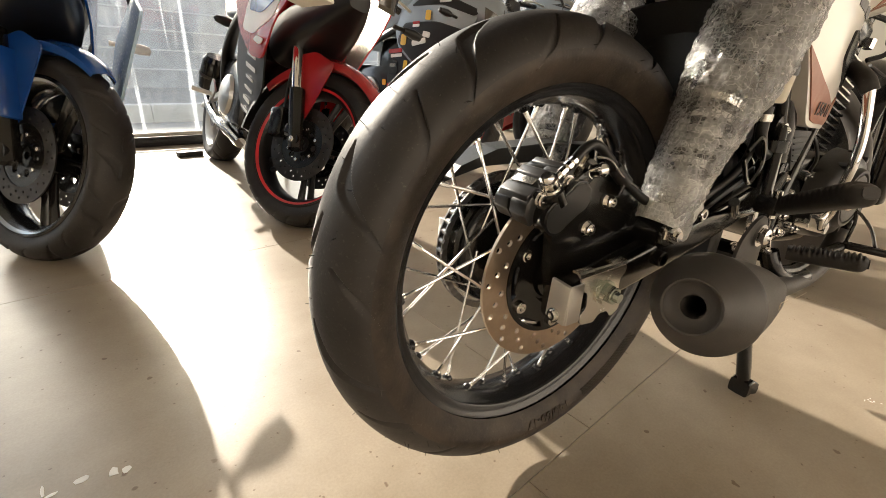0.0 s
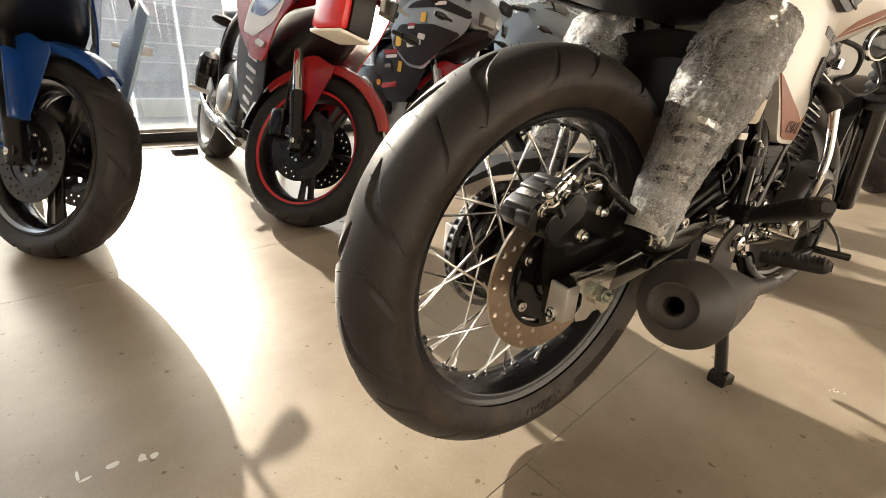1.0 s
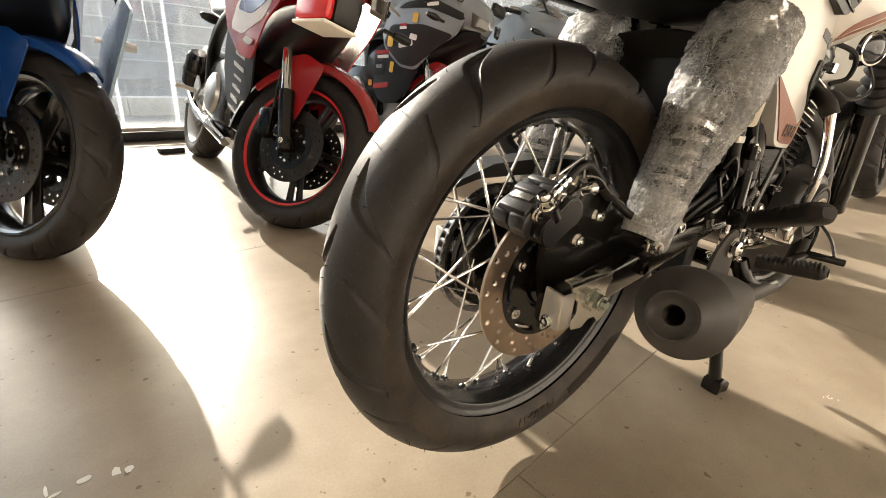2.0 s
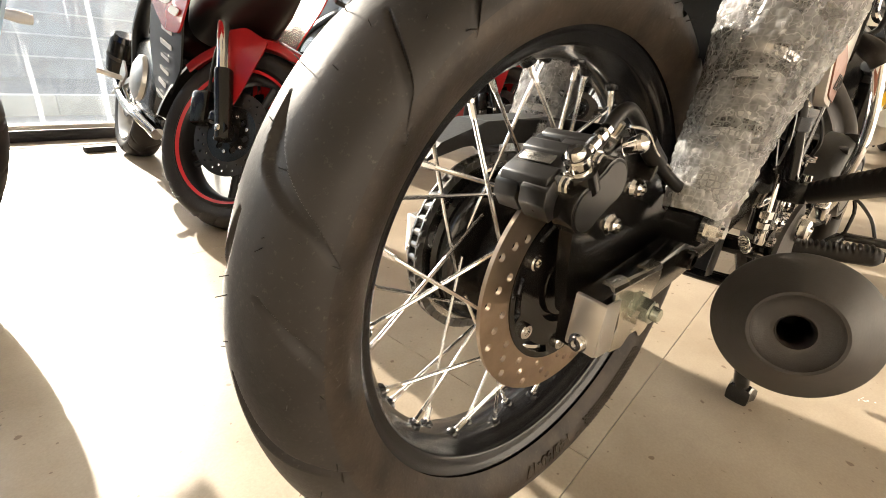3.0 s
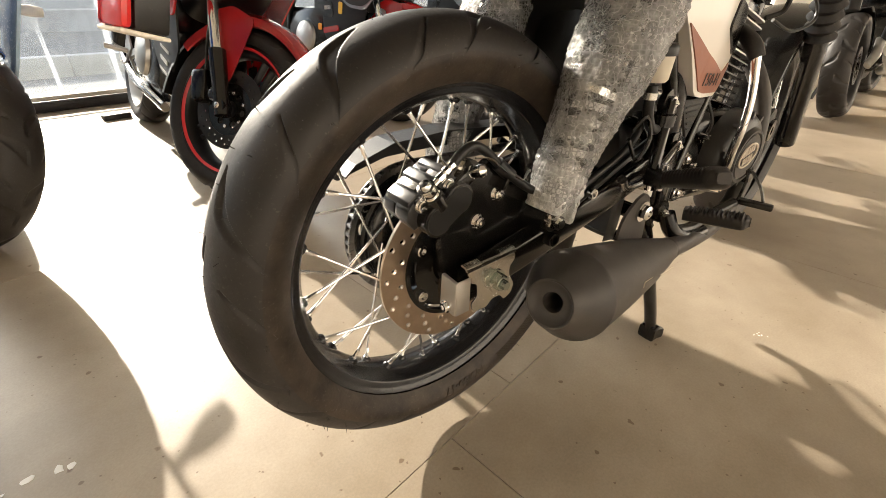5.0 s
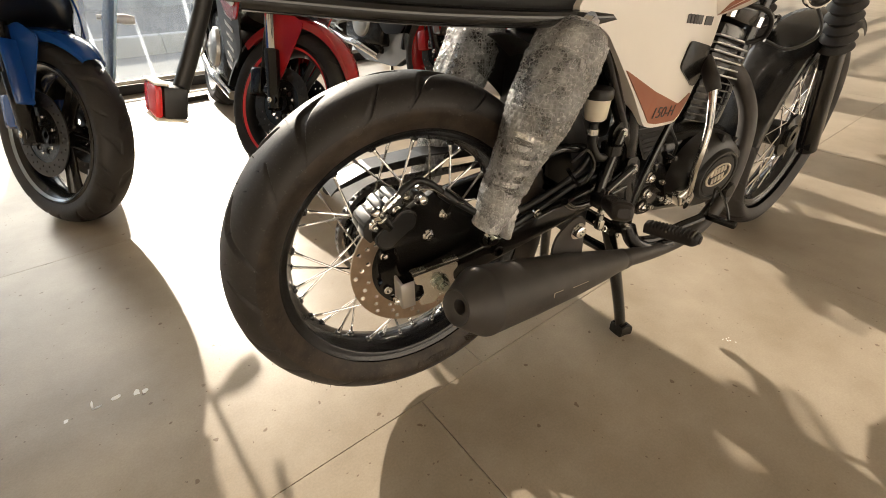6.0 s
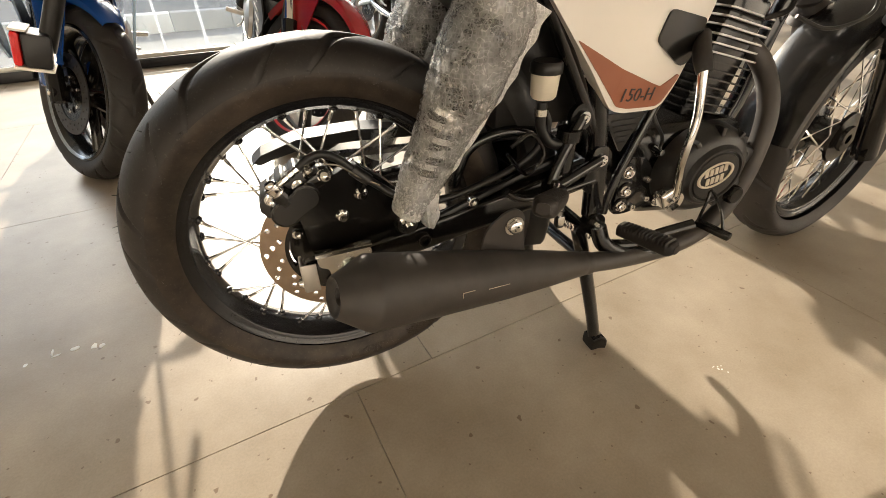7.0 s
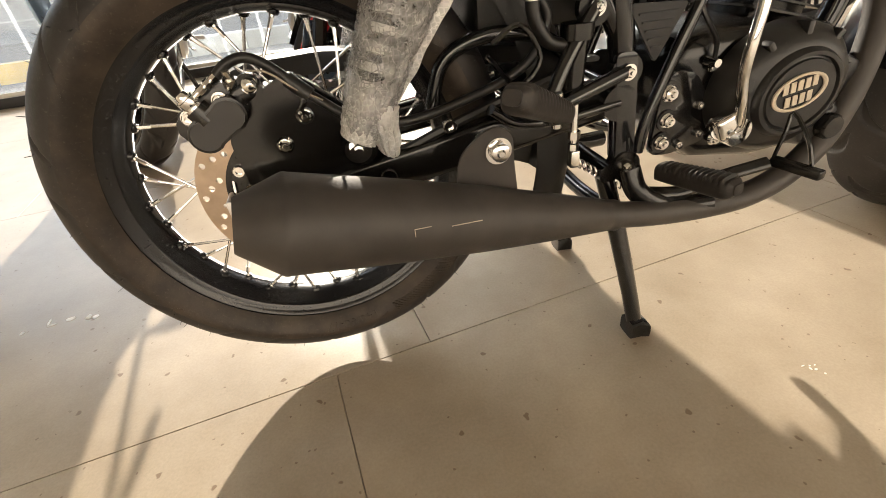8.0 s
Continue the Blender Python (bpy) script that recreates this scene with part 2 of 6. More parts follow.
def floor_material():
    """Polished cream stone slabs: cloudy tone, scuffs, specks and uneven polish."""
    m = bpy.data.materials.new("polished_slab")
    m.use_nodes = True
    nt = m.node_tree
    p = nt.nodes["Principled BSDF"]
    n1 = noise_node(nt, 4.0, 5.0, 0.6, "World")
    c1 = ramp_node(nt, (0.150, 0.108, 0.062), (0.505, 0.445, 0.360), 0.0, 1.0)
    nt.links.new(n1.outputs[0], c1.inputs[0])
    n2 = noise_node(nt, 6.0, 3.0, 0.42, "World")
    c2 = ramp_node(nt, (0.0, 0.0, 0.0), (0.20, 0.20, 0.20), 0.0, 1.0)
    nt.links.new(n2.outputs[0], c2.inputs[0])
    mx = nt.nodes.new("ShaderNodeMix")
    mx.data_type = "RGBA"
    nt.links.new(c2.outputs[0], mx.inputs["Factor"])
    nt.links.new(c1.outputs[0], mx.inputs["A"])
    mx.inputs["B"].default_value = (0.215, 0.155, 0.098, 1)
    grain = noise_node(nt, 240.0, 3.0, 0.7, "World")
    gr = nt.nodes.new("ShaderNodeMapRange")
    gr.inputs["From Min"].default_value, gr.inputs["From Max"].default_value = 0.3, 0.7
    gr.inputs["To Min"].default_value, gr.inputs["To Max"].default_value = 0.9, 1.08
    nt.links.new(grain.outputs[0], gr.inputs["Value"])
    tone = nt.nodes.new("ShaderNodeVectorMath")
    tone.operation = "SCALE"
    nt.links.new(mx.outputs["Result"], tone.inputs[0])
    nt.links.new(gr.outputs[0], tone.inputs["Scale"])
    # trodden-in specks of two sizes
    last = tone.outputs[0]
    for scale, size, rare, dark in ((20.0, 0.080, 0.40, (0.12, 0.07, 0.04, 1)), (52.0, 0.095, 0.50, (0.15, 0.10, 0.065, 1))):
        geo = nt.nodes.new("ShaderNodeNewGeometry")
        wob = noise_node(nt, scale * 7, 0.0, 0.5, "World")
        v = nt.nodes.new("ShaderNodeTexVoronoi")
        v.inputs["Scale"].default_value = scale
        nt.links.new(geo.outputs["Position"], v.inputs["Vector"])
        wsum = nt.nodes.new("ShaderNodeMath")
        wsum.operation = "MULTIPLY_ADD"
        nt.links.new(wob.outputs[0], wsum.inputs[0])
        wsum.inputs[1].default_value = 0.16
        nt.links.new(v.outputs["Distance"], wsum.inputs[2])
        near = nt.nodes.new("ShaderNodeMapRange")
        near.inputs["From Min"].default_value, near.inputs["From Max"].default_value = size + 0.09, size + 0.06
        near.inputs["To Max"].default_value = 0.8
        nt.links.new(wsum.outputs[0], near.inputs["Value"])
        few = nt.nodes.new("ShaderNodeMath")
        few.operation = "GREATER_THAN"
        few.inputs[1].default_value = rare
        nt.links.new(v.outputs["Color"], few.inputs[0])
        gate = nt.nodes.new("ShaderNodeMath")
        gate.operation = "MULTIPLY"
        nt.links.new(near.outputs[0], gate.inputs[0])
        nt.links.new(few.outputs[0], gate.inputs[1])
        mx2 = nt.nodes.new("ShaderNodeMix")
        mx2.data_type = "RGBA"
        nt.links.new(gate.outputs[0], mx2.inputs["Factor"])
        nt.links.new(last, mx2.inputs["A"])
        mx2.inputs["B"].default_value = dark
        last = mx2.outputs["Result"]
    nt.links.new(mx2.outputs["Result"], p.inputs["Base Color"])
    mr = nt.nodes.new("ShaderNodeMapRange")
    mr.inputs["From Min"].default_value, mr.inputs["From Max"].default_value = 0.0, 1.0
    mr.inputs["To Min"].default_value, mr.inputs["To Max"].default_value = 0.28, 0.34
    nt.links.new(n2.outputs[0], mr.inputs["Value"])
    nt.links.new(mr.outputs[0], p.inputs["Roughness"])
    b = nt.nodes.new("ShaderNodeBump")
    p.inputs["Specular IOR Level"].default_value = 0.7
    b.inputs["Strength"].default_value, b.inputs["Distance"].default_value = 0.06, 0.001
    nt.links.new(grain.outputs[0], b.inputs["Height"])
    nt.links.new(b.outputs[0], p.inputs["Normal"])
    return m


SLAB = floor_material()
GROUT = shade("grout", (0.28, 0.23, 0.175), 0.9, var=0.2, bump=0.1)


# ---- building blocks
def mesh_of(name, bm, material, smooth=True):
    bmesh.ops.recalc_face_normals(bm, faces=bm.faces)
    me = bpy.data.meshes.new(name)
    bm.to_mesh(me)
    bm.free()
    me.materials.append(material)
    if smooth:
        me.shade_smooth()
        me.set_sharp_from_angle(angle=radians(38))
    return me


def part(name, bm, material, parent, label="", smooth=True):
    """One mesh object under a thing or under a part, in the parent's own space."""
    ob = new(name, mesh_of(name, bm, material, smooth))
    ob.parent = parent
    if label:
        ob["label"] = label
    return ob


def solid(name, bm, material, label, category, kind="", group="", smooth=True):
    return tagged(new(name, mesh_of(name, bm, material, smooth)), label, category, group, kind)


def thing(name, label, category, m=None, group="", kind=""):
    ob = new(name)
    ob.empty_display_size = 0.1
    if m is not None:
        ob.matrix_basis = m
    return tagged(ob, label, category, group, kind)


def join(*bms):
    """Several bmeshes as one."""
    out = bmesh.new()
    for b in bms:
        me = bpy.data.meshes.new("tmp")
        b.to_mesh(me)
        b.free()
        out.from_mesh(me)
        bpy.data.meshes.remove(me)
    return out


def moved(bm, m):
    bm.transform(m)
    return bm


def box(c, size, bevel=0.0, m=None, seg=2):
    bm = bmesh.new()
    bmesh.ops.create_cube(bm, size=1.0, matrix=Matrix.Diagonal((*size, 1)))
    if bevel > 0:
        bmesh.ops.bevel(bm, geom=bm.edges[:], offset=bevel, segments=seg, affect="EDGES", profile=0.5)
    bm.transform(Matrix.Translation(c) @ (m if m is not None else Matrix()))
    return bm


def rod(a, b, r, r2=None, seg=14, caps=True):
    a, b = Vector(a), Vector(b)
    d = b - a
    bm = bmesh.new()
    bmesh.ops.create_cone(bm, cap_ends=caps, segments=seg, radius1=r, radius2=r if r2 is None else r2, depth=d.length)
    bm.transform(Matrix.Translation((a + b) / 2) @ d.to_track_quat("Z", "Y").to_matrix().to_4x4())
    return bm


def smooth_path(pts, steps=6):
    """Catmull-Rom points through pts."""
    p = [Vector(q) for q in pts]
    p = [2 * p[0] - p[1]] + p + [2 * p[-1] - p[-2]]
    out = []
    for i in range(1, len(p) - 2):
        for k in range(steps):
            t = k / steps
            out.append(0.5 * (2 * p[i] + (p[i + 1] - p[i - 1]) * t + (2 * p[i - 1] - 5 * p[i] + 4 * p[i + 1] - p[i + 2]) * t * t + (3 * p[i] - p[i - 1] - 3 * p[i + 1] + p[i + 2]) * t ** 3))
    out.append(p[-2])
    return out


def tube(pts, r, seg=12, steps=6, flat=1.0, caps=True):
    """A bent tube; r a number or one radius for each of the points; flat squeezes it crosswise."""
    path = smooth_path(pts, steps) if steps > 1 else [Vector(q) for q in pts]
    n = len(path)
    rs = [r] * n if not isinstance(r, (list, tuple)) else np.interp(np.linspace(0, len(pts) - 1, n), range(len(pts)), r).tolist()
    bm = bmesh.new()
    side = None
    rings = []
    for i, c in enumerate(path):
        d = (path[min(i + 1, n - 1)] - path[max(i - 1, 0)]).normalized()
        if side is None:
            side = d.orthogonal().normalized()
        side = (side - d * side.dot(d)).normalized()
        up = d.cross(side)
        rings.append([bm.verts.new(c + rs[i] * (math.cos(k * math.tau / seg) * side + flat * math.sin(k * math.tau / seg) * up)) for k in range(seg)])
    for a, b in zip(rings, rings[1:]):
        for k in range(seg):
            bm.faces.new((a[k], a[(k + 1) % seg], b[(k + 1) % seg], b[k]))
    if caps:
        bm.faces.new(rings[0][::-1])
        bm.faces.new(rings[-1])
    return bm


def lathe(profile, seg=48, c=(0, 0, 0), axis="Y", closed=True, start=0.0, sweep=math.tau):
    """Turns (radius, height) points about an axis through c."""
    bm = bmesh.new()
    full = abs(sweep - math.tau) < 1e-6
    cols = seg if full else seg + 1
    rings = []
    for r, h in profile:
        ring = []
        for k in range(cols):
            a = start + sweep * k / seg
            x, z = r * math.cos(a), r * math.sin(a)
            q = {"Y": (x, h, z), "Z": (x, z, h), "X": (h, x, z)}[axis]
            ring.append(bm.verts.new(Vector(c) + Vector(q)))
        rings.append(ring)
    pairs = list(zip(rings, rings[1:]))
    if closed:
        pairs.append((rings[-1], rings[0]))
    for a, b in pairs:
        for k in range(cols if full else cols - 1):
            j = (k + 1) % cols
            bm.faces.new((a[k], a[j], b[j], b[k]))
    bmesh.ops.remove_doubles(bm, verts=bm.verts[:], dist=1e-6)
    return bm


def circle2(cx, cz, r, n=24, a0=0.0):
    return [(cx + r * math.cos(a0 + math.tau * k / n), cz + r * math.sin(a0 + math.tau * k / n)) for k in range(n)]


def plate(loops, y0, y1, m=None):
    """A flat plate in the XZ plane between y0 and y1, with the first loop as outline and the others as holes."""
    bm = bmesh.new()
    edges = []
    for loop in loops:
        vs = [bm.verts.new((x, y0, z)) for x, z in loop]
        edges += [bm.edges.new((vs[i], vs[(i + 1) % len(vs)])) for i in range(len(vs))]
    bmesh.ops.triangle_fill(bm, use_beauty=True, use_dissolve=False, edges=edges)
    ext = bmesh.ops.extrude_face_region(bm, geom=bm.faces[:])
    bmesh.ops.translate(bm, verts=[v for v in ext["geom"] if isinstance(v, bmesh.types.BMVert)], vec=(0, y1 - y0, 0))
    if m is not None:
        bm.transform(m)
    return bm


def softened(bm, w=0.002, seg=2, limit=30):
    """Rounds the sharp edges of a block."""
    edges = [e for e in bm.edges if len(e.link_faces) == 2 and e.calc_face_angle(0) > radians(limit)]
    bmesh.ops.bevel(bm, geom=edges, offset=w, segments=seg, affect="EDGES", profile=0.6, clamp_overlap=True)
    return bm


def rounded(poly, r=0.01, n=4):
    """A polygon with rounded corners."""
    out = []
    k = len(poly)
    for i in range(k):
        p, a, b = Vector(poly[i]), Vector(poly[i - 1]), Vector(poly[(i + 1) % k])
        da, db = (a - p), (b - p)
        q = min(r, da.length * 0.45, db.length * 0.45)
        s, e = p + da.normalized() * q, p + db.normalized() * q
        for j in range(n + 1):
            t = j / n
            v = s * (1 - t) ** 2 + p * 2 * t * (1 - t) + e * t * t
            out.append((v.x, v.y))
    return out


def loft(sections, caps=True):
    """Skins closed rings of points, all of one length."""
    bm = bmesh.new()
    rings = [[bm.verts.new(p) for p in s] for s in sections]
    for a, b in zip(rings, rings[1:]):
        n = len(a)
        for k in range(n):
            bm.faces.new((a[k], a[(k + 1) % n], b[(k + 1) % n], b[k]))
    if caps:
        bm.faces.new(rings[0][::-1])
        bm.faces.new(rings[-1])
    return bm


def oval(x, cz, w, h, e=2.4, n=28, cy=0.0, rake=0.0):
    """A rounded ring across x, centred at cy, cz; rake shifts its top along x."""
    out = []
    for k in range(n):
        a = math.tau * k / n
        ca, sa = math.cos(a), math.sin(a)
        y = math.copysign(abs(ca) ** (2 / e), ca) * w
        z = math.copysign(abs(sa) ** (2 / e), sa) * h
        out.append((x + rake * z, cy + y, cz + z))
    return out


def hexbolt(c, axis, r=0.008, h=0.006, washer=True):
    """A hexagon bolt head with a chamfered top, a sloped flange and a domed shank end, proud of c along axis."""
    c, axis = Vector(c), Vector(axis).normalized()
    bms = [rod(c + axis * 0.0005, c + axis * (h - 0.001), r, r * 0.98, seg=6), rod(c + axis * (h - 0.001), c + axis * (h + 0.0008), r * 0.96, r * 0.72, seg=12), rod(c + axis * h, c + axis * (h + 0.003), r * 0.5, r * 0.3, seg=12)]
    if washer:
        bms.append(rod(c - axis * 0.001, c + axis * 0.0018, r * 1.32, r * 1.04, seg=20))
    return join(*bms)


def capbolt(c, axis, r=0.007, h=0.006):
    """A round socket-head bolt with a recessed middle."""
    c, axis = Vector(c), Vector(axis).normalized()
    q = axis.to_track_quat("Z", "Y").to_matrix().to_4x4()
    bm = lathe([(0.0001, 0.002), (r * 0.5, 0.002), (r * 0.52, h), (r * 0.85, h), (r, h * 0.75), (r, -0.002), (0.0001, -0.002)], 16, axis="Z", closed=False)
    return moved(bm, Matrix.Translation(c) @ q)


def text_mesh(word, size, depth=0.0006, shear=0.0):
    """Flat letters in the XY plane, centred, as a bmesh."""
    cu = bpy.data.curves.new("letters", "FONT")
    cu.body, cu.size, cu.extrude, cu.shear = word, size, depth, shear
    cu.align_x, cu.align_y = "CENTER", "CENTER"
    cu.resolution_u = 3
    ob = bpy.data.objects.new("letters", cu)
    me = bpy.data.meshes.new_from_object(ob)
    bm = bmesh.new()
    bm.from_mesh(me)
    bpy.data.objects.remove(ob)
    bpy.data.meshes.remove(me)
    bpy.data.curves.remove(cu)
    return bm


# ---- the room: polished slab floor, glass front, plain walls
TURN_ROOM = 8.5
ROOM = pose(-0.02, -0.075, 0, 0, 0, TURN_ROOM)
X0, X1, Y0, Y1, TOP = -5.0, 13.8, -5.0, 3.08, 3.2

floor = solid("floor", box(((X0 + X1) / 2, (Y0 + Y1 + 0.4) / 2, -0.054), (X1 - X0, Y1 - Y0 + 0.4, 0.1)), GROUT, "polished cream stone slab floor with thin dark joints", "floor", "structure", smooth=False)
floor.matrix_basis = ROOM
ceiling = solid("ceiling", box(((X0 + X1) / 2, (Y0 + Y1) / 2, TOP + 0.1), (X1 - X0, Y1 - Y0, 0.2)), CEILING_PAINT, "plain pale painted showroom ceiling", "ceiling", "structure", smooth=False)
ceiling.matrix_basis = ROOM
# the unseen south side is left open below its band to let fill light in
for nm, c, s in (("wall_south", ((X0 + X1) / 2, Y0 - 0.1, TOP - 0.25), (X1 - X0 + 0.4, 0.2, 0.5)), ("wall_west", (X0 - 0.1, (Y0 + Y1) / 2, TOP / 2), (0.2, Y1 - Y0, TOP)), ("wall_east", (X1 + 0.1, (Y0 + Y1) / 2, TOP / 2), (0.2, Y1 - Y0, TOP))):
    w = solid(nm, box(c, s), WALL_PAINT, "plain pale painted showroom wall", "wall", "structure", smooth=False)
    w.matrix_basis = ROOM

# added wall, out of view, that bounces sunlight in through the open south side
bounce = solid("bounce_wall", box((1.0, -13.0, 3.4), (60, 0.3, 7.2)), BOUNCE, "unseen cream rendered wall added to bounce sunlight into the open side", "wall", "structure", smooth=False)
bounce.matrix_basis = ROOM
# glass front with a dark aluminium frame
MULLIONS = [-5.0, -2.6, 1.9, 4.2, 6.4, 8.6, 11.2, 13.8]
for i, (a, b) in enumerate(zip(MULLIONS, MULLIONS[1:])):
    win = thing("window_%d" % (i + 1), "floor-to-ceiling shop window, dusty streaked glass in a dark frame", "window", ROOM, kind="structure")
    part("window_frame", join(box(((a + b) / 2, Y1 + 0.05, 0.03), (b - a, 0.1, 0.06), 0.004), box(((a + b) / 2, Y1 + 0.05, TOP - 0.04), (b - a, 0.1, 0.08), 0.004),
                              box((a + 0.03, Y1 + 0.05, TOP / 2), (0.06, 0.1, TOP - 0.15), 0.004), box((b - 0.03, Y1 + 0.05, TOP / 2), (0.06, 0.1, TOP - 0.15), 0.004)), FRAME_BLACK, win)
    g = part("pane", box(((a + b) / 2, Y1 + 0.05, TOP / 2), (b - a - 0.11, 0.008, TOP - 0.15)), GLASS, win, "dusty streaked window glass", smooth=False)
    g.visible_shadow = False
    part("bead", box(((a + b) / 2, Y1 - 0.004, 0.075), (b - a - 0.1, 0.012, 0.026), 0.003), ALU, win, "bright glazing bead")

# the street outside
ground = solid("ground", box((0, 0, -0.2), (600, 600, 0.1)), ASPHALT, "grey asphalt street outside the window", "ground", "structure", smooth=False)
ground.matrix_basis = ROOM
street = thing("street_wall", "low grey wall across the street behind the window", "wall", ROOM, kind="structure")
part("masonry", box((0, Y1 + 9.2, 1.3), (50, 0.3, 3.0)), FACADE, street, smooth=False)
rng = random.Random(4)
for k in range(7):
    part("rail", box((0, Y1 + 8.95, 0.25 + 0.4 * k), (50, 0.05, 0.03)), PLASTER, street, smooth=False)
# made-up row of coloured blocks, a stand-in for low clutter in the street
kerb = thing("kerb", "row of coloured blocks added as stand-in for street clutter behind the window", "kerb", ROOM, kind="structure")
for k in range(24):
    part("clutter_block", box((-6.0 + 0.62 * k, Y1 + 2.6, -0.06), (0.612, 0.16, 0.2), 0.012), (YELLOW_PAINT, PLASTER, WHITE_DECAL, RED_STRIPE)[(k * 7 + k // 3) % 4] if k % 3 == 0 else PLASTER, kerb)
# a small block left lying near the window
block = solid("wood_block", join(box((0, 0, 0.014), (0.13, 0.06, 0.028), 0.004)), BLACK_MATT, "small dark flat block lying on the floor", "block")
block.matrix_basis = pose(-0.22, 2.6, 0, 0, 0, 12)

# ---- the motorcycle on its centre stand
AX, AZ, TY = 0.0, 0.316, 0.0
bike = thing("motorcycle", "black and white cafe motorcycle on its centre stand, shocks bubble-wrapped", "motorcycle")


def tyre_mesh(R, half, bead, seg=600, rows=56, n_groove=10, crown=0.5):
    """A tyre about the Y axis with leaf-shaped grooves swept across the tread."""
    H = R - bead
    last = math.radians(118)
    prof = []
    for k in range(rows + 1):
        a = (-1 + 2 * k / rows) * last
        over = max(0.0, (abs(a) - math.pi / 2) / (last - math.pi / 2))
        h = half * math.copysign(abs(math.sin(a)) if over == 0 else 1.0 - 0.27 * over ** 1.5, a)
        r = R - H * (crown * (1 - math.cos(a)) if over == 0 else crown + (1 - crown) * over ** 0.9)
        prof.append((r, h))
    prof = np.array(prof)
    ang = np.radians(np.linspace(0, 360, seg, endpoint=False))
    u = (np.linspace(-1, 1, rows + 1) * last / (math.pi / 2))
    arc = 1.12 * half
    cut = np.zeros((rows + 1, seg))
    period = math.tau / n_groove
    A, U = np.meshgrid(ang, np.abs(u))
    side = np.meshgrid(ang, u)[1] < 0
    # swept leaves from the crown outwards, and a short one at the shoulder: (turn in degrees, way out), half widths
    for pts, wid in (((( 0, 0.02), (4, 0.09), (8, 0.20), (11, 0.42), (13.5, 0.66), (17.5, 0.95)), (0.0008, 0.0042, 0.0066, 0.0048, 0.0030, 0.0010)), (((23, 0.34), (26, 0.56), (29.5, 0.80), (35, 1.02)), (0.0006, 0.0022, 0.0038, 0.0010))):
        path = smooth_path([(radians(t) * R, v * arc, 0) for t, v in pts], 22 if seg > 600 else 8)
        ws = np.interp(np.linspace(0, 1, len(path)), np.linspace(0, 1, len(wid)), wid)
        for c, w in zip(path, ws):
            turn = np.where(side, A - radians(146) + 2 * period, A - radians(146) + 1.6 * period)
            dx = ((turn - c.x / R + period / 2) % period - period / 2) * R
            e = np.sqrt(dx ** 2 + (U * arc - c.y) ** 2)
            cut = np.maximum(cut, np.clip((w * (1.0 if seg > 600 else 1.5) - e) / 0.0030 + 0.4, 0, 1))
    cut = 0.0052 * cut * cut * (3 - 2 * cut)
    rr = prof[:, 0][:, None] - cut
    X, Z = rr * np.cos(ang), rr * np.sin(ang)
    bm = bmesh.new()
    rings = [[bm.verts.new((X[k, j], prof[k, 1], Z[k, j])) for j in range(seg)] for k in range(rows + 1)]
    for a, b in zip(rings, rings[1:]):
        for k in range(seg):
            j = (k + 1) % seg
            bm.faces.new((a[k], a[j], b[j], b[k]))
    return bm


def bent_letters(word, size, radius, h, angle, depth=0.0007):
    """Raised letters round a sidewall on the -Y side, centred at angle (degrees)."""
    bm = text_mesh(word, size, depth)
    for v in bm.verts:
        a = radians(angle) - v.co.x / radius
        r = radius + v.co.y
        v.co = Vector((r * math.cos(a), h - v.co.z - (r - radius) * 0.25, r * math.sin(a)))
    return bm


WHEEL = Matrix.Translation((AX, TY, AZ))
# rim
rim_prof = [(0.2125, -0.0310), (0.2165, -0.0338), (0.2188, -0.0365), (0.2178, -0.0388), (0.2148, -0.0378), (0.2120, -0.0348), (0.2085, -0.0330), (0.2040, -0.0318), (0.2022, -0.0300), (0.2008, -0.0262), (0.1968, -0.0188), (0.1942, -0.0142), (0.1925, -0.0098), (0.1915, -0.0050), (0.1912, 0.0)]
rim_full = rim_prof + [(r, -h) for r, h in rim_prof[-2::-1]]
rear_wheel = part("rear_wheel", moved(lathe(rim_full + [(r + 0.004, h) for r, h in rim_full[::-1]], 128), WHEEL), RIM_BLACK, bike, "black wire-spoked rear wheel rim")
tyre = part("tyre", moved(tyre_mesh(0.2854, 0.057, 0.2160, 1400, 150, crown=0.6), WHEEL), RUBBER, rear_wheel, "new black rubber tyre with swept grooves and vent hairs")
tyre.data.materials.append(RUBBER_SIDE)
for f in tyre.data.polygons:
    if math.hypot(f.center.x - AX, f.center.z - AZ) < 0.2480:
        f.material_index = 1
part("tyre_lettering", moved(bent_letters("140/60-17", 0.0200, 0.2345, -0.0552, -84), WHEEL), RUBBER_SIDE, rear_wheel, "raised size lettering on the sidewall", smooth=False)
rng = random.Random(7)
dots = []
for ring in range(6):
    for k in range(22):
        a = radians(-67 + k * 1.35 + (ring % 2) * 0.65)
        r = 0.2330 + ring * 0.0031
        over = max(0.0, (0.24376 - r) / 0.02776) ** (1 / 0.9)
        h = 0.057 * (1 - 0.27 * over ** 1.5) if r < 0.24376 else 0.0565
        dots.append(moved(box((0, 0, 0), (0.0021, 0.0022, 0.0042)), WHEEL @ Matrix.Translation((r * math.cos(a), -h, r * math.sin(a))) @ Matrix.Rotation(-a + 0.6, 4, "Y")))
part("wear_texture", join(*dots), RUBBER_SIDE, rear_wheel, smooth=False)
hairs = []
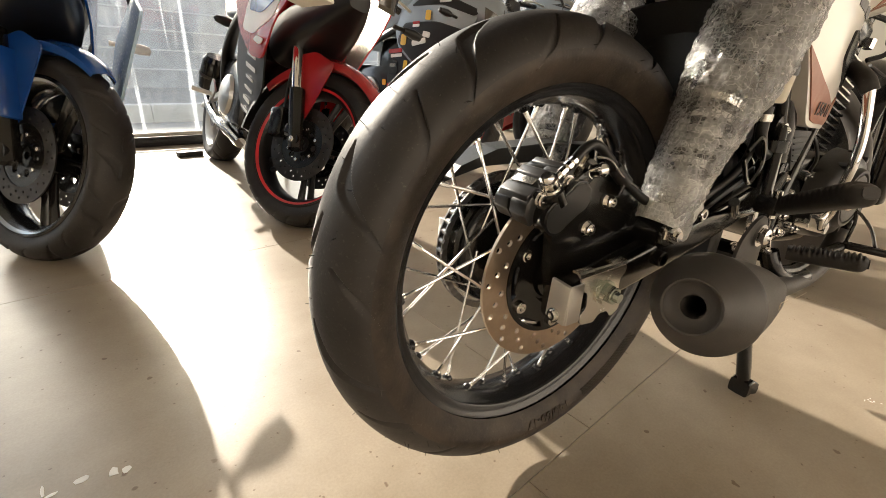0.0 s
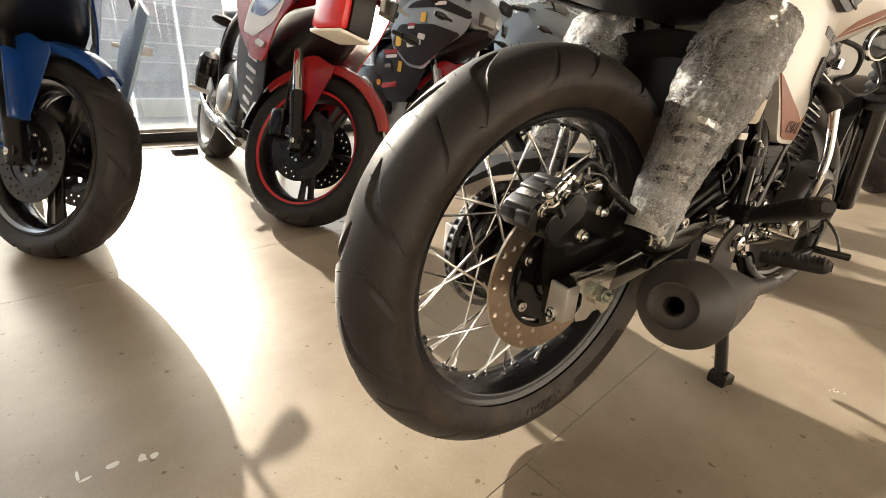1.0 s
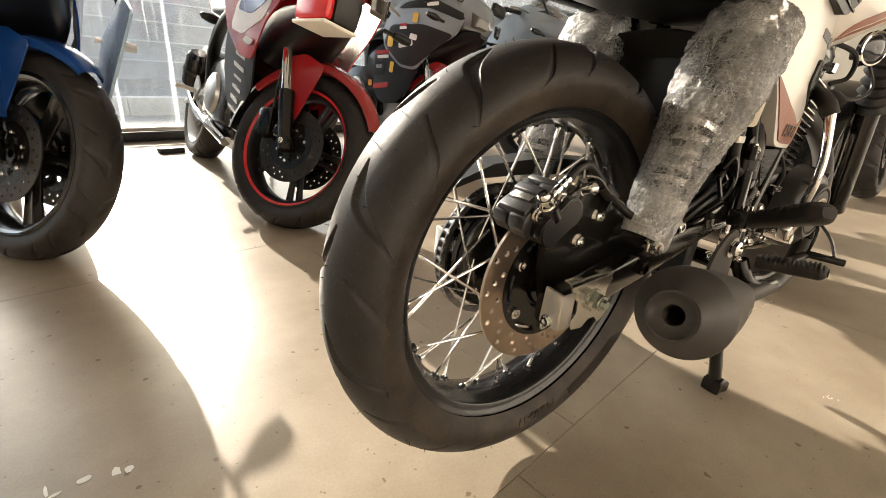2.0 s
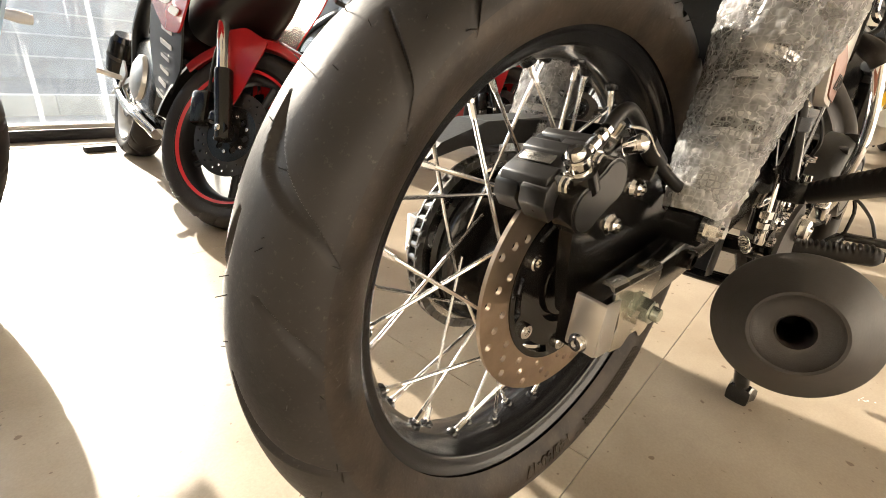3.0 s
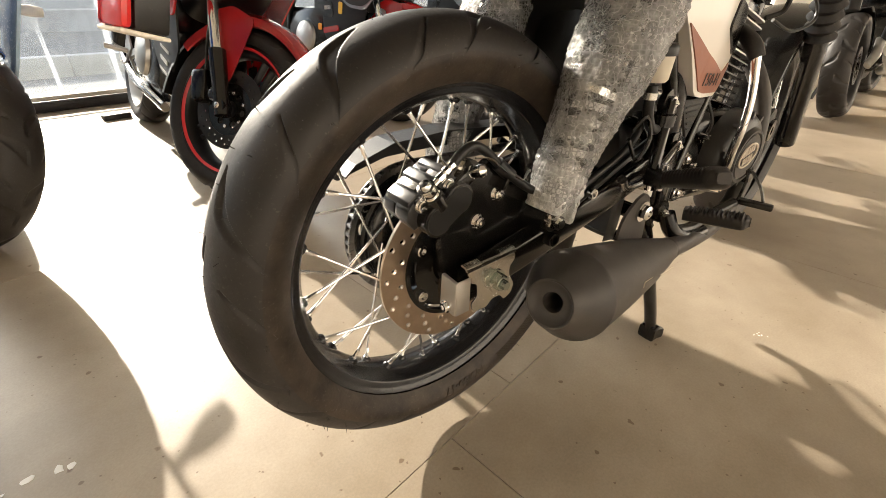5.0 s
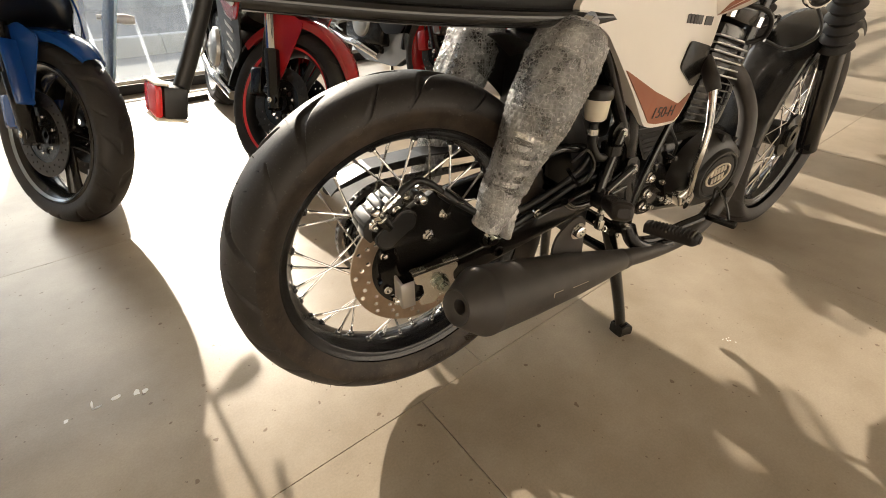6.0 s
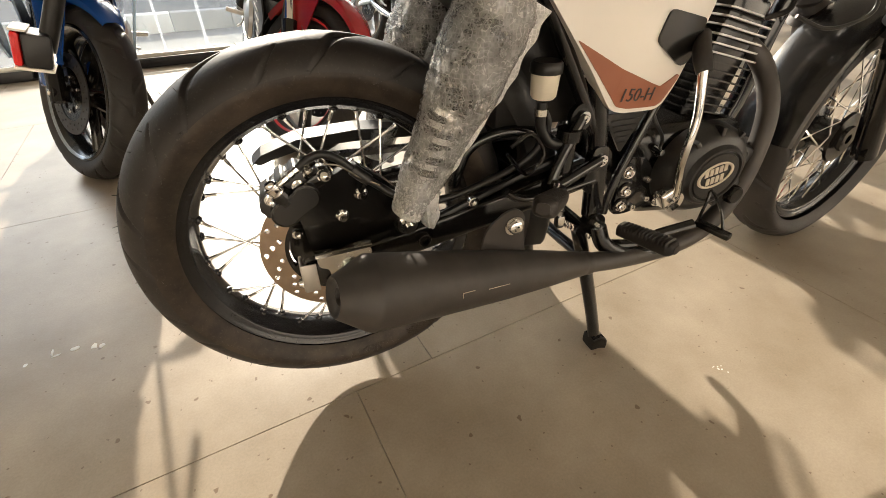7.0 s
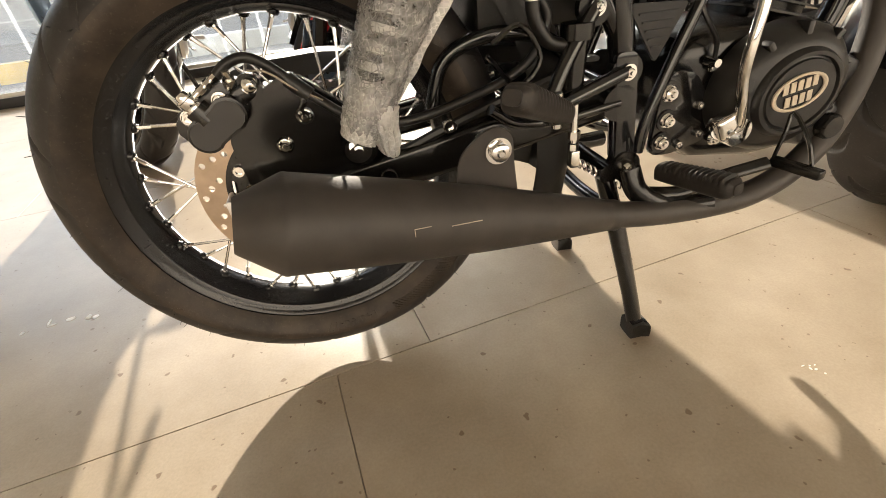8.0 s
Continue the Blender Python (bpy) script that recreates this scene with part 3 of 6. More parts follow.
for k in range(150):
    a = rng.uniform(0, math.tau)
    s = rng.choice((-0.88, -0.6, -0.33, 0.0, 0.33, 0.6, 0.88))
    ang = s * math.pi / 2
    h = 0.057 * math.sin(ang)
    r = 0.2854 - 0.0694 * 0.6 * (1 - math.cos(ang))
    base = Vector((r * math.cos(a), h, r * math.sin(a)))
    out = Vector((math.cos(a) * math.cos(ang), math.sin(ang), math.sin(a) * math.cos(ang)))
    tip = base + out * rng.uniform(0.003, 0.0065) + Vector((rng.uniform(-1, 1), rng.uniform(-1, 1), rng.uniform(-1, 1))) * 0.002
    hairs.append(rod(base - out * 0.001, tip, 0.0005, 0.0003, seg=4))
part("vent_hairs", moved(join(*hairs), WHEEL), RUBBER, rear_wheel)["kind"] = "stuff"

# spokes and nipples
nip_mesh = mesh_of("nipple", join(rod((0, 0, 0.002), (0, 0, -0.006), 0.0034, 0.0034, 10), rod((0, 0, -0.005), (0, 0, -0.018), 0.0029, 0.0026, 6)), SPOKE)
boss_mesh = mesh_of("nipple_seat", lathe([(0.0075, 0.004), (0.0072, 0.0), (0.0060, -0.0025), (0.0035, -0.0036), (0.0001, -0.0038)], 14, axis="Z", closed=False), RIM_BLACK)
for i in range(36):
    a = math.tau * i / 36 + 0.05
    side = -1 if i % 2 == 0 else 1
    lean = 1 if (i // 2) % 2 == 0 else -1
    ah = a + lean * radians(62)
    p1 = Vector((AX + 0.1918 * math.cos(a), TY + 0.006 * side, AZ + 0.1918 * math.sin(a)))
    p0 = Vector((AX + 0.066 * math.cos(ah), -0.004 + (0.034 + (0.003 if lean > 0 else -0.003)) * side, AZ + 0.066 * math.sin(ah)))
    part("spoke", rod(p0, p1, 0.0019, seg=8), SPOKE, rear_wheel)
    nip = new("nipple", nip_mesh)
    nip.parent = rear_wheel
    nip.matrix_basis = Matrix.Translation(p1) @ (p1 - p0).to_track_quat("Z", "Y").to_matrix().to_4x4()
    seat = new("nipple_seat", boss_mesh)
    seat.parent = rear_wheel
    seat.matrix_basis = nip.matrix_basis.copy()
# hub
part("hub", moved(lathe([(0.012, -0.052), (0.034, -0.052), (0.036, -0.046), (0.072, -0.042), (0.074, -0.036), (0.070, -0.033), (0.046, -0.028), (0.042, 0.0), (0.046, 0.026), (0.078, 0.032), (0.082, 0.036), (0.082, 0.046), (0.070, 0.052), (0.012, 0.054)], 56, closed=False), WHEEL), BLACK_SATIN, rear_wheel, "black cast hub")
# brake disc: drilled ring on a black carrier
DY = -0.048
loops = [circle2(AX, AZ, 0.1140, 96), circle2(AX, AZ, 0.0800, 72)]
for k in range(16):
    for r, da in ((0.0875, 0.0), (0.0970, 7.0), (0.1065, 14.0)):
        t = radians(k * 22.5 + da + 6)
        loops.append(circle2(AX + r * math.cos(t), AZ + r * math.sin(t), 0.0038, 10))
part("brake_disc", plate(loops, DY - 0.002, DY + 0.002), STEEL, rear_wheel, "drilled steel brake disc with a tan sheen", smooth=False)
loops = [circle2(AX, AZ, 0.0803, 72), circle2(AX, AZ, 0.042, 40)]
for k in range(6):
    t0 = radians(180 + 60 * k)
    arc = [(AX + 0.0745 * math.cos(t0 + radians(d)), AZ + 0.0745 * math.sin(t0 + radians(d))) for d in range(-18, 19, 6)] + [(AX + 0.0665 * math.cos(t0 + radians(d)), AZ + 0.0665 * math.sin(t0 + radians(d))) for d in range(14, -22, -6)]
    loops.append(arc)
part("disc_carrier", plate(loops, DY - 0.0035, DY + 0.0045), BLACK_SATIN, rear_wheel, "black disc carrier", smooth=False)
for k in range(6):
    t = radians(150 + 60 * k)
    part("disc_bolt", capbolt((AX + 0.0665 * math.cos(t), DY - 0.0035, AZ + 0.0665 * math.sin(t)), (0, -1, 0), 0.0075, 0.005), CHROME, rear_wheel)
# sprocket carrier, sprocket and chain on the far side
CY = 0.062
teeth = []
NT = 42
for k in range(NT * 4):
    a = math.tau * k / (NT * 4)
    teeth.append((AX + (0.098, 0.0925, 0.0925, 0.098)[k % 4] * math.cos(a), AZ + (0.098, 0.0925, 0.0925, 0.098)[k % 4] * math.sin(a)))
loops = [teeth, circle2(AX, AZ, 0.04, 32)]
for k in range(5):
    t = radians(72 * k + 20)
    loops.append(circle2(AX + 0.074 * math.cos(t), AZ + 0.074 * math.sin(t), 0.012, 18))
part("sprocket", plate(loops, CY - 0.003, CY + 0.003), ZINC, rear_wheel, "plated rear sprocket", smooth=False)
part("sprocket_carrier", moved(lathe([(0.03, 0.042), (0.084, 0.044), (0.086, 0.05), (0.083, 0.056), (0.05, 0.06), (0.03, 0.072)], 56, closed=False), Matrix.Translation((AX, 0, AZ))), BLACK_SATIN, rear_wheel)
for k in range(5):
    t = radians(72 * k + 56)
    part("sprocket_bolt", hexbolt((AX + 0.068 * math.cos(t), 0.048, AZ + 0.068 * math.sin(t)), (0, -1, 0), 0.006, 0.005, False), ZINC, rear_wheel)
part("axle", rod((AX, -0.125, AZ - 0.002), (AX, 0.125, AZ), 0.0085), ZINC, rear_wheel)

# chain: links round the sprocket and along both runs
link_mesh = mesh_of("chain_link", join(plate([rounded([(-0.0085, -0.0042), (0.0085, -0.0042), (0.0085, 0.0042), (-0.0085, 0.0042)], 0.0042, 4)], -0.0065, -0.0045), plate([rounded([(-0.0085, -0.0042), (0.0085, -0.0042), (0.0085, 0.0042), (-0.0085, 0.0042)], 0.0042, 4)], 0.0045, 0.0065), rod((-0.0063, -0.008, 0), (-0.0063, 0.008, 0), 0.0038, seg=8), rod((0.0063, -0.008, 0), (0.0063, 0.008, 0), 0.0038, seg=8)), CHAIN_STEEL)
FX, FZ, FR = 0.47, 0.355, 0.036
chain_pts = []
for k in range(0, 181):
    a = radians(88 + k)
    chain_pts.append((AX + 0.0965 * math.cos(a), AZ + 0.0965 * math.sin(a)))
run_low = [((1 - t) * chain_pts[-1][0] + t * FX, (1 - t) * chain_pts[-1][1] + t * (FZ - FR) - 0.012 * math.sin(math.pi * t)) for t in np.linspace(0.02, 1, 60)]
run_top = [((1 - t) * FX + t * chain_pts[0][0], (1 - t) * (FZ + FR) + t * chain_pts[0][1]) for t in np.linspace(0, 0.98, 60)]
chain = new("chain")
chain.parent = bike
chain["label"] = "plated roller drive chain"
loop = run_top + chain_pts + run_low
acc, step = 0.0, 0.0127
for (x0, z0), (x1, z1) in zip(loop, loop[1:]):
    d = math.hypot(x1 - x0, z1 - z0)
    acc += d
    if acc >= step:
        acc -= step
        ob = new("chain_link", link_mesh)
        ob.parent = chain
        ob.matrix_basis = Matrix.Translation((x1, CY, z1)) @ Matrix.Rotation(-math.atan2(z1 - z0, x1 - x0), 4, "Y")
# chain guard
guard = [(-0.105, 0.415), (-0.085, 0.432), (-0.03, 0.449), (0.06, 0.452), (0.2, 0.440), (0.34, 0.425), (0.34, 0.402), (0.2, 0.412), (0.06, 0.420), (-0.02, 0.420), (-0.07, 0.408), (-0.095, 0.400)]
part("chain_guard", join(plate([rounded(guard, 0.008)], 0.085, 0.088), loft([[(x, y, z) for y, z in ((0.045, dz), (0.088, dz), (0.088, dz + 0.0025), (0.045, dz + 0.0025))] for x, dz in ((-0.1, 0.418), (-0.085, 0.431), (-0.03, 0.448), (0.06, 0.451), (0.2, 0.439), (0.34, 0.424))])), BLACK_PLASTIC, bike, "black chain guard", smooth=False)

# swing arm
for s in (-1, 1):
    arm = [oval(x, z, 0.014, h, 5, 16, cy=s * y) for x, z, h, y in ((-0.055, 0.309, 0.019, 0.096), (0.0, 0.315, 0.0215, 0.096), (0.12, 0.334, 0.023, 0.093), (0.25, 0.352, 0.024, 0.085), (0.40, 0.372, 0.026, 0.072))]
    part("swing_arm", loft(arm), BLACK_SATIN, bike, "glossy black box-section swing arm")
    cap = box((-0.061, s * 0.1105, 0.320), (0.005, 0.027, 0.046), 0.002, Matrix.Rotation(radians(3), 4, "X"))
    part("adjuster_cap", join(cap, box((-0.052, s * 0.1235, 0.320), (0.020, 0.0025, 0.045), 0.001)), BRUSHED, bike, "brushed metal chain adjuster cap")
    part("adjuster_bolt", join(rod((-0.063, s * 0.109, 0.3045), (-0.0655, s * 0.109, 0.3045), 0.0078, seg=18), capbolt((-0.0655, s * 0.109, 0.3045), (-1, 0, 0), 0.0062, 0.004)), CHROME, bike)
    side_y = sorted((s * 0.1155, s * 0.118))
    # pressed plate with a rolled, slotted top flange
    plate_line = [(-0.030, 0.286), (-0.008, 0.283), (0.0, 0.292), (0.014, 0.292), (0.022, 0.282), (0.034, 0.288), (0.037, 0.300), (0.027, 0.318), (0.027, 0.330), (0.035, 0.337), (0.034, 0.3465), (-0.040, 0.3440), (-0.038, 0.330), (-0.026, 0.324), (-0.024, 0.306), (-0.033, 0.298)]
    flange = [[(x, s * y, z) for y, z in ((0.1175, 0.3445), (0.1165, 0.3480), (0.1130, 0.3500), (0.1060, 0.3500), (0.1060, 0.3475), (0.1125, 0.3475), (0.1150, 0.3445))] for x in (-0.041, -0.018)]
    hook = [[(x, y, z + 0.0015) for x, y, z in ((x0, p[1], p[2]) for p in flange[0])] for x0 in (0.012, 0.036)]
    lip = [[(x, s * y, z) for y, z in ((0.1175, 0.3450), (0.1165, 0.3490), (0.1140, 0.3500), (0.1140, 0.3470), (0.1155, 0.3450))] for x in (-0.019, 0.013)]
    part("axle_bracket", join(softened(plate([rounded(plate_line, 0.004)], *side_y), 0.0006, 1), loft(flange), loft(hook), loft(lip)), ZINC, bike, "pressed zinc-plated axle bracket")
    nx, nz = 0.004, 0.319
    part("axle_nut", join(rod((nx, s * 0.118, nz), (nx, s * 0.1205, nz), 0.0135, seg=24), rod((nx, s * 0.1205, nz), (nx, s * 0.130, nz), 0.0112, 0.0108, 6), rod((nx, s * 0.130, nz), (nx, s * 0.1315, nz), 0.0095, 0.009, 18), rod((nx, s * 0.1315, nz), (nx, s * 0.137, nz), 0.0062, 0.0055, seg=14)), GREEN_NUT, bike, "plated axle nut")
part("swing_pivot", rod((0.405, -0.105, 0.372), (0.405, 0.105, 0.372), 0.022, seg=20), BLACK_SATIN, bike)
part("swing_brace", tube([(0.3, -0.075, 0.358), (0.3, 0.0, 0.36), (0.3, 0.075, 0.358)], 0.016), BLACK_GLOSS, bike)

# rear brake: bracket plate, caliper, hose
BY = -0.078
bracket = [(-0.035, 0.30), (0.04, 0.285), (0.085, 0.325), (0.125, 0.352), (0.128, 0.372), (0.1, 0.392), (0.062, 0.432), (0.03, 0.456), (-0.02, 0.43), (-0.05, 0.395), (-0.045, 0.345)]
part("caliper_bracket", plate([rounded(bracket, 0.012)], BY + 0.001, BY + 0.013), BLACK_SATIN, bike, "black caliper mounting plate", smooth=False)
CAL = Matrix.Translation((-0.056, 0, 0.413)) @ Matrix.Rotation(radians(-32), 4, "Y")


def lobes(y0, y1, r=0.0185):
    """The figure-of-eight piston housing, between y0 and y1."""
    pts = []
    for cx, a0, a1 in ((0.0165, -112, 112), (-0.0165, 68, 292)):
        for j in range(15):
            a = radians(a0 + (a1 - a0) * j / 14)
            pts.append((cx + r * math.cos(a), r * math.sin(a)))
    return plate([pts], y0, y1)


def cal_block(outline, y0, y1, w=0.0028, seg=2):
    return moved(softened(plate([[(x * 0.92 + 0.008, z * 0.82) for x, z in outline]], y0, y1), w, seg, 12), CAL)


CASTING = shade("caliper_paint", (0.016, 0.0155, 0.015), 0.3, var=0.15, bump=0.03, rvar=0.06, spec=0.6)
OUTER = [(-0.046, 0.002), (-0.047, 0.020), (-0.040, 0.031), (-0.031, 0.0345), (0.022, 0.0345), (0.033, 0.030), (0.039, 0.018), (0.036, -0.008), (0.014, -0.014), (-0.012, -0.013), (-0.022, 0.0)]
cal = part("brake_caliper", join(cal_block(OUTER, -0.080, -0.0560, 0.0014, 2), cal_block([(x * 0.97, z * 0.94 + 0.001) for x, z in OUTER], -0.0520, -0.0300, 0.0014, 2), cal_block([(-0.040, 0.006), (-0.040, 0.019), (-0.030, 0.030), (0.020, 0.030), (0.033, 0.016), (0.030, 0.0), (-0.020, 0.006)], -0.0565, -0.0515, 0.0008, 1)), CASTING, bike, "black two-piston brake caliper")
for x0, x1, top in ((-0.037, -0.014, 0.0375), (-0.008, 0.012, 0.0405), (0.016, 0.032, 0.0360)):
    part("caliper_bridge", cal_block([(x0, 0.018), (x0, top - 0.006), (x0 + 0.005, top), (x1 - 0.004, top), (x1, top - 0.004), (x1, 0.018)], -0.0765, -0.0335, 0.0014, 2), CASTING, cal)
part("pad_spring", moved(box((0.001, -0.052, 0.0300), (0.014, 0.030, 0.002), 0.0008), CAL), ZINC, cal)
part("piston_housing", moved(softened(lobes(-0.0955, -0.078), 0.0025), CAL @ Matrix.Translation((0.006, 0, -0.001))), BLACK_SATIN, cal)
part("piston_face", moved(lobes(-0.0963, -0.0950, 0.0155), CAL @ Matrix.Translation((0.006, 0, -0.001))), CASTING, cal, smooth=False)
for x, z in ((-0.0128, 0.021), (0.0245, 0.0135)):
    part("caliper_pin", moved(join(rod((x, -0.078, z), (x, -0.083, z), 0.0085, seg=18), capbolt((x, -0.083, z), (0, -1, 0), 0.0068, 0.005)), CAL), CHROME, cal)
part("banjo_seat", moved(rod((0.001, -0.084, 0.008), (0.001, -0.085, 0.024), 0.0135, 0.0125, 24), CAL), BLACK_SATIN, cal)
part("caliper_ear", join(rod((-0.011, BY + 0.006, 0.446), (-0.011, BY - 0.003, 0.446), 0.0135, seg=22), box((-0.022, BY, 0.438), (0.03, 0.016, 0.018), 0.004, Matrix.Rotation(radians(-30), 4, "Y"))), BLACK_SATIN, cal)
part("slide_pin_cap", moved(lathe([(0.0078, 0.0), (0.0078, 0.003), (0.0068, 0.0035), (0.0068, 0.013), (0.0074, 0.0135), (0.0074, 0.017), (0.005, 0.020), (0.0001, 0.0215)], 24, axis="Z", closed=False), Matrix.Translation((-0.011, BY - 0.003, 0.446)) @ Vector((0.25, -1, 0.35)).to_track_quat("Z", "Y").to_matrix().to_4x4()), CHROME, cal, "chrome slide-pin cap")
for c, r in (((0.007, BY, 0.379), 0.0074), ((0.036, BY, 0.408), 0.0074)):
    part("bracket_bolt", hexbolt(c, (0, -1, 0), r, 0.006), CHROME, bike)
# hose union: domed bolt, washers, crimped chrome end
BQ = CAL @ Matrix.Translation((0.001, -0.085, 0.0235))
banjo = part("banjo_bolt", moved(lathe([(0.0105, 0.0), (0.0105, 0.0022), (0.0085, 0.0026), (0.0098, 0.0045), (0.0098, 0.0105), (0.0085, 0.011), (0.0100, 0.0115), (0.0100, 0.0135), (0.0072, 0.014), (0.0070, 0.0165), (0.0055, 0.0185), (0.0001, 0.019)], 22, axis="Z", closed=False), BQ), CHROME, bike, "chrome banjo fitting")
U0, U1 = BQ @ Vector((0.004, 0, 0.0075)), Vector((-0.036, -0.083, 0.4625))
for k, (t0, t1, r) in enumerate(((0.0, 0.35, 0.0040), (0.3, 0.5, 0.0050), (0.5, 0.58, 0.0038), (0.58, 0.72, 0.0053), (0.72, 0.80, 0.0040), (0.8, 1.0, 0.0050))):
    part("hose_union", rod(U0.lerp(U1, t0), U0.lerp(U1, t1), r, seg=8 if k % 2 else 14), CHROME, banjo)
part("bleed_screw", join(rod((-0.028, -0.076, 0.447), (-0.028, -0.082, 0.457), 0.0075, 0.007, 6), rod((-0.028, -0.081, 0.456), (-0.028, -0.087, 0.466), 0.0045, 0.0038, 12)), ZINC, cal)
part("brake_hose", tube([(-0.038, -0.083, 0.461), (-0.026, -0.082, 0.470), (-0.008, -0.080, 0.474), (0.012, -0.080, 0.464), (0.036, -0.083, 0.441), (0.06, -0.089, 0.421), (0.086, -0.098, 0.405), (0.14, -0.104, 0.392), (0.22, -0.098, 0.405), (0.285, -0.095, 0.43), (0.31, -0.094, 0.47), (0.298, -0.094, 0.50)], 0.0054, 12, 8), BLACK_PLASTIC, bike, "black rubber brake hose")
part("hose_sleeve", tube([(0.028, -0.0815, 0.4485), (0.038, -0.0835, 0.439), (0.048, -0.086, 0.430)], 0.0082, 14, 4), BLACK_PLASTIC, bike)
part("hose_clip", softened(box((0.040, -0.083, 0.426), (0.006, 0.015, 0.024), 0, Matrix.Rotation(radians(30), 4, "Y")), 0.002), BLACK_SATIN, bike)
part("brake_wire", tube([(-0.008, -0.084, 0.462), (0.012, -0.088, 0.458), (0.034, -0.09, 0.44), (0.06, -0.094, 0.425)], 0.0013, 6, 6), ZINC, bike)
part("swing_arm_bolt", capbolt((0.114, -0.109, 0.334), (0, -1, 0), 0.010, 0.006), BLACK_SATIN, bike)
part("swing_arm_bolt", capbolt((0.191, -0.106, 0.38), (0, -1, 0), 0.008, 0.006), CHROME, bike)
part("hugger_stay", tube([(0.13, -0.093, 0.352), (0.2, -0.096, 0.378), (0.28, -0.09, 0.40), (0.36, -0.085, 0.42)], 0.006, 8, 5), BLACK_PLASTIC, bike)


# shock absorbers under bubble wrap
WRAP_PROFILE = ((0.0, 0.017), (0.014, 0.0215), (0.03, 0.0245), (0.044, 0.0262), (0.07, 0.0285), (0.096, 0.0305), (0.122, 0.0333), (0.148, 0.0370), (0.174, 0.0408), (0.2, 0.0435), (0.252, 0.0445), (0.283, 0.0420), (0.298, 0.035), (0.308, 0.022))


def wrap_radius(t):
    return float(np.interp(t, [p[0] for p in WRAP_PROFILE], [p[1] for p in WRAP_PROFILE]))


def shock(s):
    lo, hi = Vector((0.088, s * 0.108, 0.381)), Vector((0.224, s * 0.110, 0.658))
    d = (hi - lo).normalized()
    up = Vector((0, 1, 0))
    side = up.cross(d)

    def ringed(t, r, a, wide=1.26):
        return lo + d * t + r * (math.cos(a) * side + wide * math.sin(a) * up)

    body = part("shock_absorber", join(rod(lo, lo + d * 0.09, 0.014), rod(lo + d * 0.03, lo + d * 0.05, 0.019, 0.021, 20), rod(lo + d * 0.08, hi, 0.011), moved(lathe([(0.0001, 0.156), (0.022, 0.156), (0.0255, 0.161), (0.0255, 0.258), (0.023, 0.265), (0.0001, 0.265)], 32, axis="Z", closed=False), Matrix.Translation(lo) @ d.to_track_quat("Z", "Y").to_matrix().to_4x4())), BLACK_SATIN, bike, "black coil-over shock absorber")
    part("damper_body", rod(lo + d * 0.04, lo + d * 0.155, 0.0125, seg=20), ALU, body)
    # pale milky cores added inside the film to brighten the coil gaps and neck
    part("pale_core", rod(lo + d * 0.016, lo + d * 0.150, 0.0165, 0.0215, seg=28), WRAP_TIED, body)
    part("pale_core", rod(lo + d * 0.268, lo + d * 0.302, 0.0190, 0.0160, seg=28), WRAP_TIED, body)
    part("spring_collar", rod(lo + d * 0.145, lo + d * 0.153, 0.0275, 0.0285, seg=28), CHROME, body)
    coils, n = [], 150
    for k in range(n + 1):
        t = k / n
        coils.append(ringed(0.058 + 0.090 * t, 0.0190 + 0.0045 * t, t * math.tau * 5.0, 1.0))
    part("coil_spring", tube(coils, 0.0048, 8, 1), BLACK_SATIN, body)
    part("lower_eye", rod(lo + Vector((0, -0.014, -0.004)), lo + Vector((0, 0.014, -0.004)), 0.0195, seg=28), BLACK_GLOSS, body, "glossy lower shock eye")
    part("shock_nut", join(rod(lo + Vector((-0.002, s * 0.016, -0.004)), lo + Vector((-0.002, s * 0.020, -0.004)), 0.0145, seg=22), rod(lo + Vector((-0.002, s * 0.02, -0.004)), lo + Vector((-0.002, s * 0.029, -0.004)), 0.0105, 0.010, 6), rod(lo + Vector((-0.002, s * 0.029, -0.004)), lo + Vector((-0.002, s * 0.033, -0.004)), 0.006, seg=10)), CHROME, body)

    # film: a creased sleeve of blisters, wide over the canister, drawn in over the spring and gathered at both ends
    def film(t0, t1, steps, n_round, pitch, seed, height, out=0.0):
        rings = []
        for t in np.linspace(t0, t1, steps).tolist():
            r = wrap_radius(t) + out * (1 - 4 * (t - t0) / (t1 - t0))
            row = t / pitch
            ring = []
            for k in range(n_round):
                a = math.tau * k / n_round
                q = Vector((math.cos(a) * 1.3, math.sin(a) * 1.3, t * 26 + seed))
                # broad hollows, then sharp-ridged creases that run round and up the sleeve
                f = 1 + 0.06 * noise.noise(q) + 0.025 * noise.noise(q * 3.1)
                crease = abs(noise.noise(Vector((math.cos(a) * 2.2, math.sin(a) * 2.2, t * 62 + seed)))) + 0.6 * abs(noise.noise(Vector((math.cos(a) * 5, math.sin(a) * 5, t * 28 - seed))))
                u = a / math.tau * round(math.tau * 0.046 / (pitch * 1.12)) + (0.5 if int(row) % 2 else 0.0)
                du, dv = u % 1.0 - 0.5, row % 1.0 - 0.5
                flat = min(1.0, max(0.0, 0.75 + 1.7 * noise.noise(Vector((u // 1.0 * 0.7, row // 1.0 * 0.7, seed * 5)))))
                blister = height * flat * max(0.0, 1 - (du * du + dv * dv) * 4.6) ** 0.5
                ring.append(ringed(t, r * f - 0.0018 * crease + blister + 0.001, a))
            rings.append(ring)
        return loft(rings, caps=False)

    part("bubble_wrap", film(0.010, 0.308, 280, 240, 0.0080, s * 9.0, 0.0011), WRAP, body, "clear bubble wrap taped round the shock")
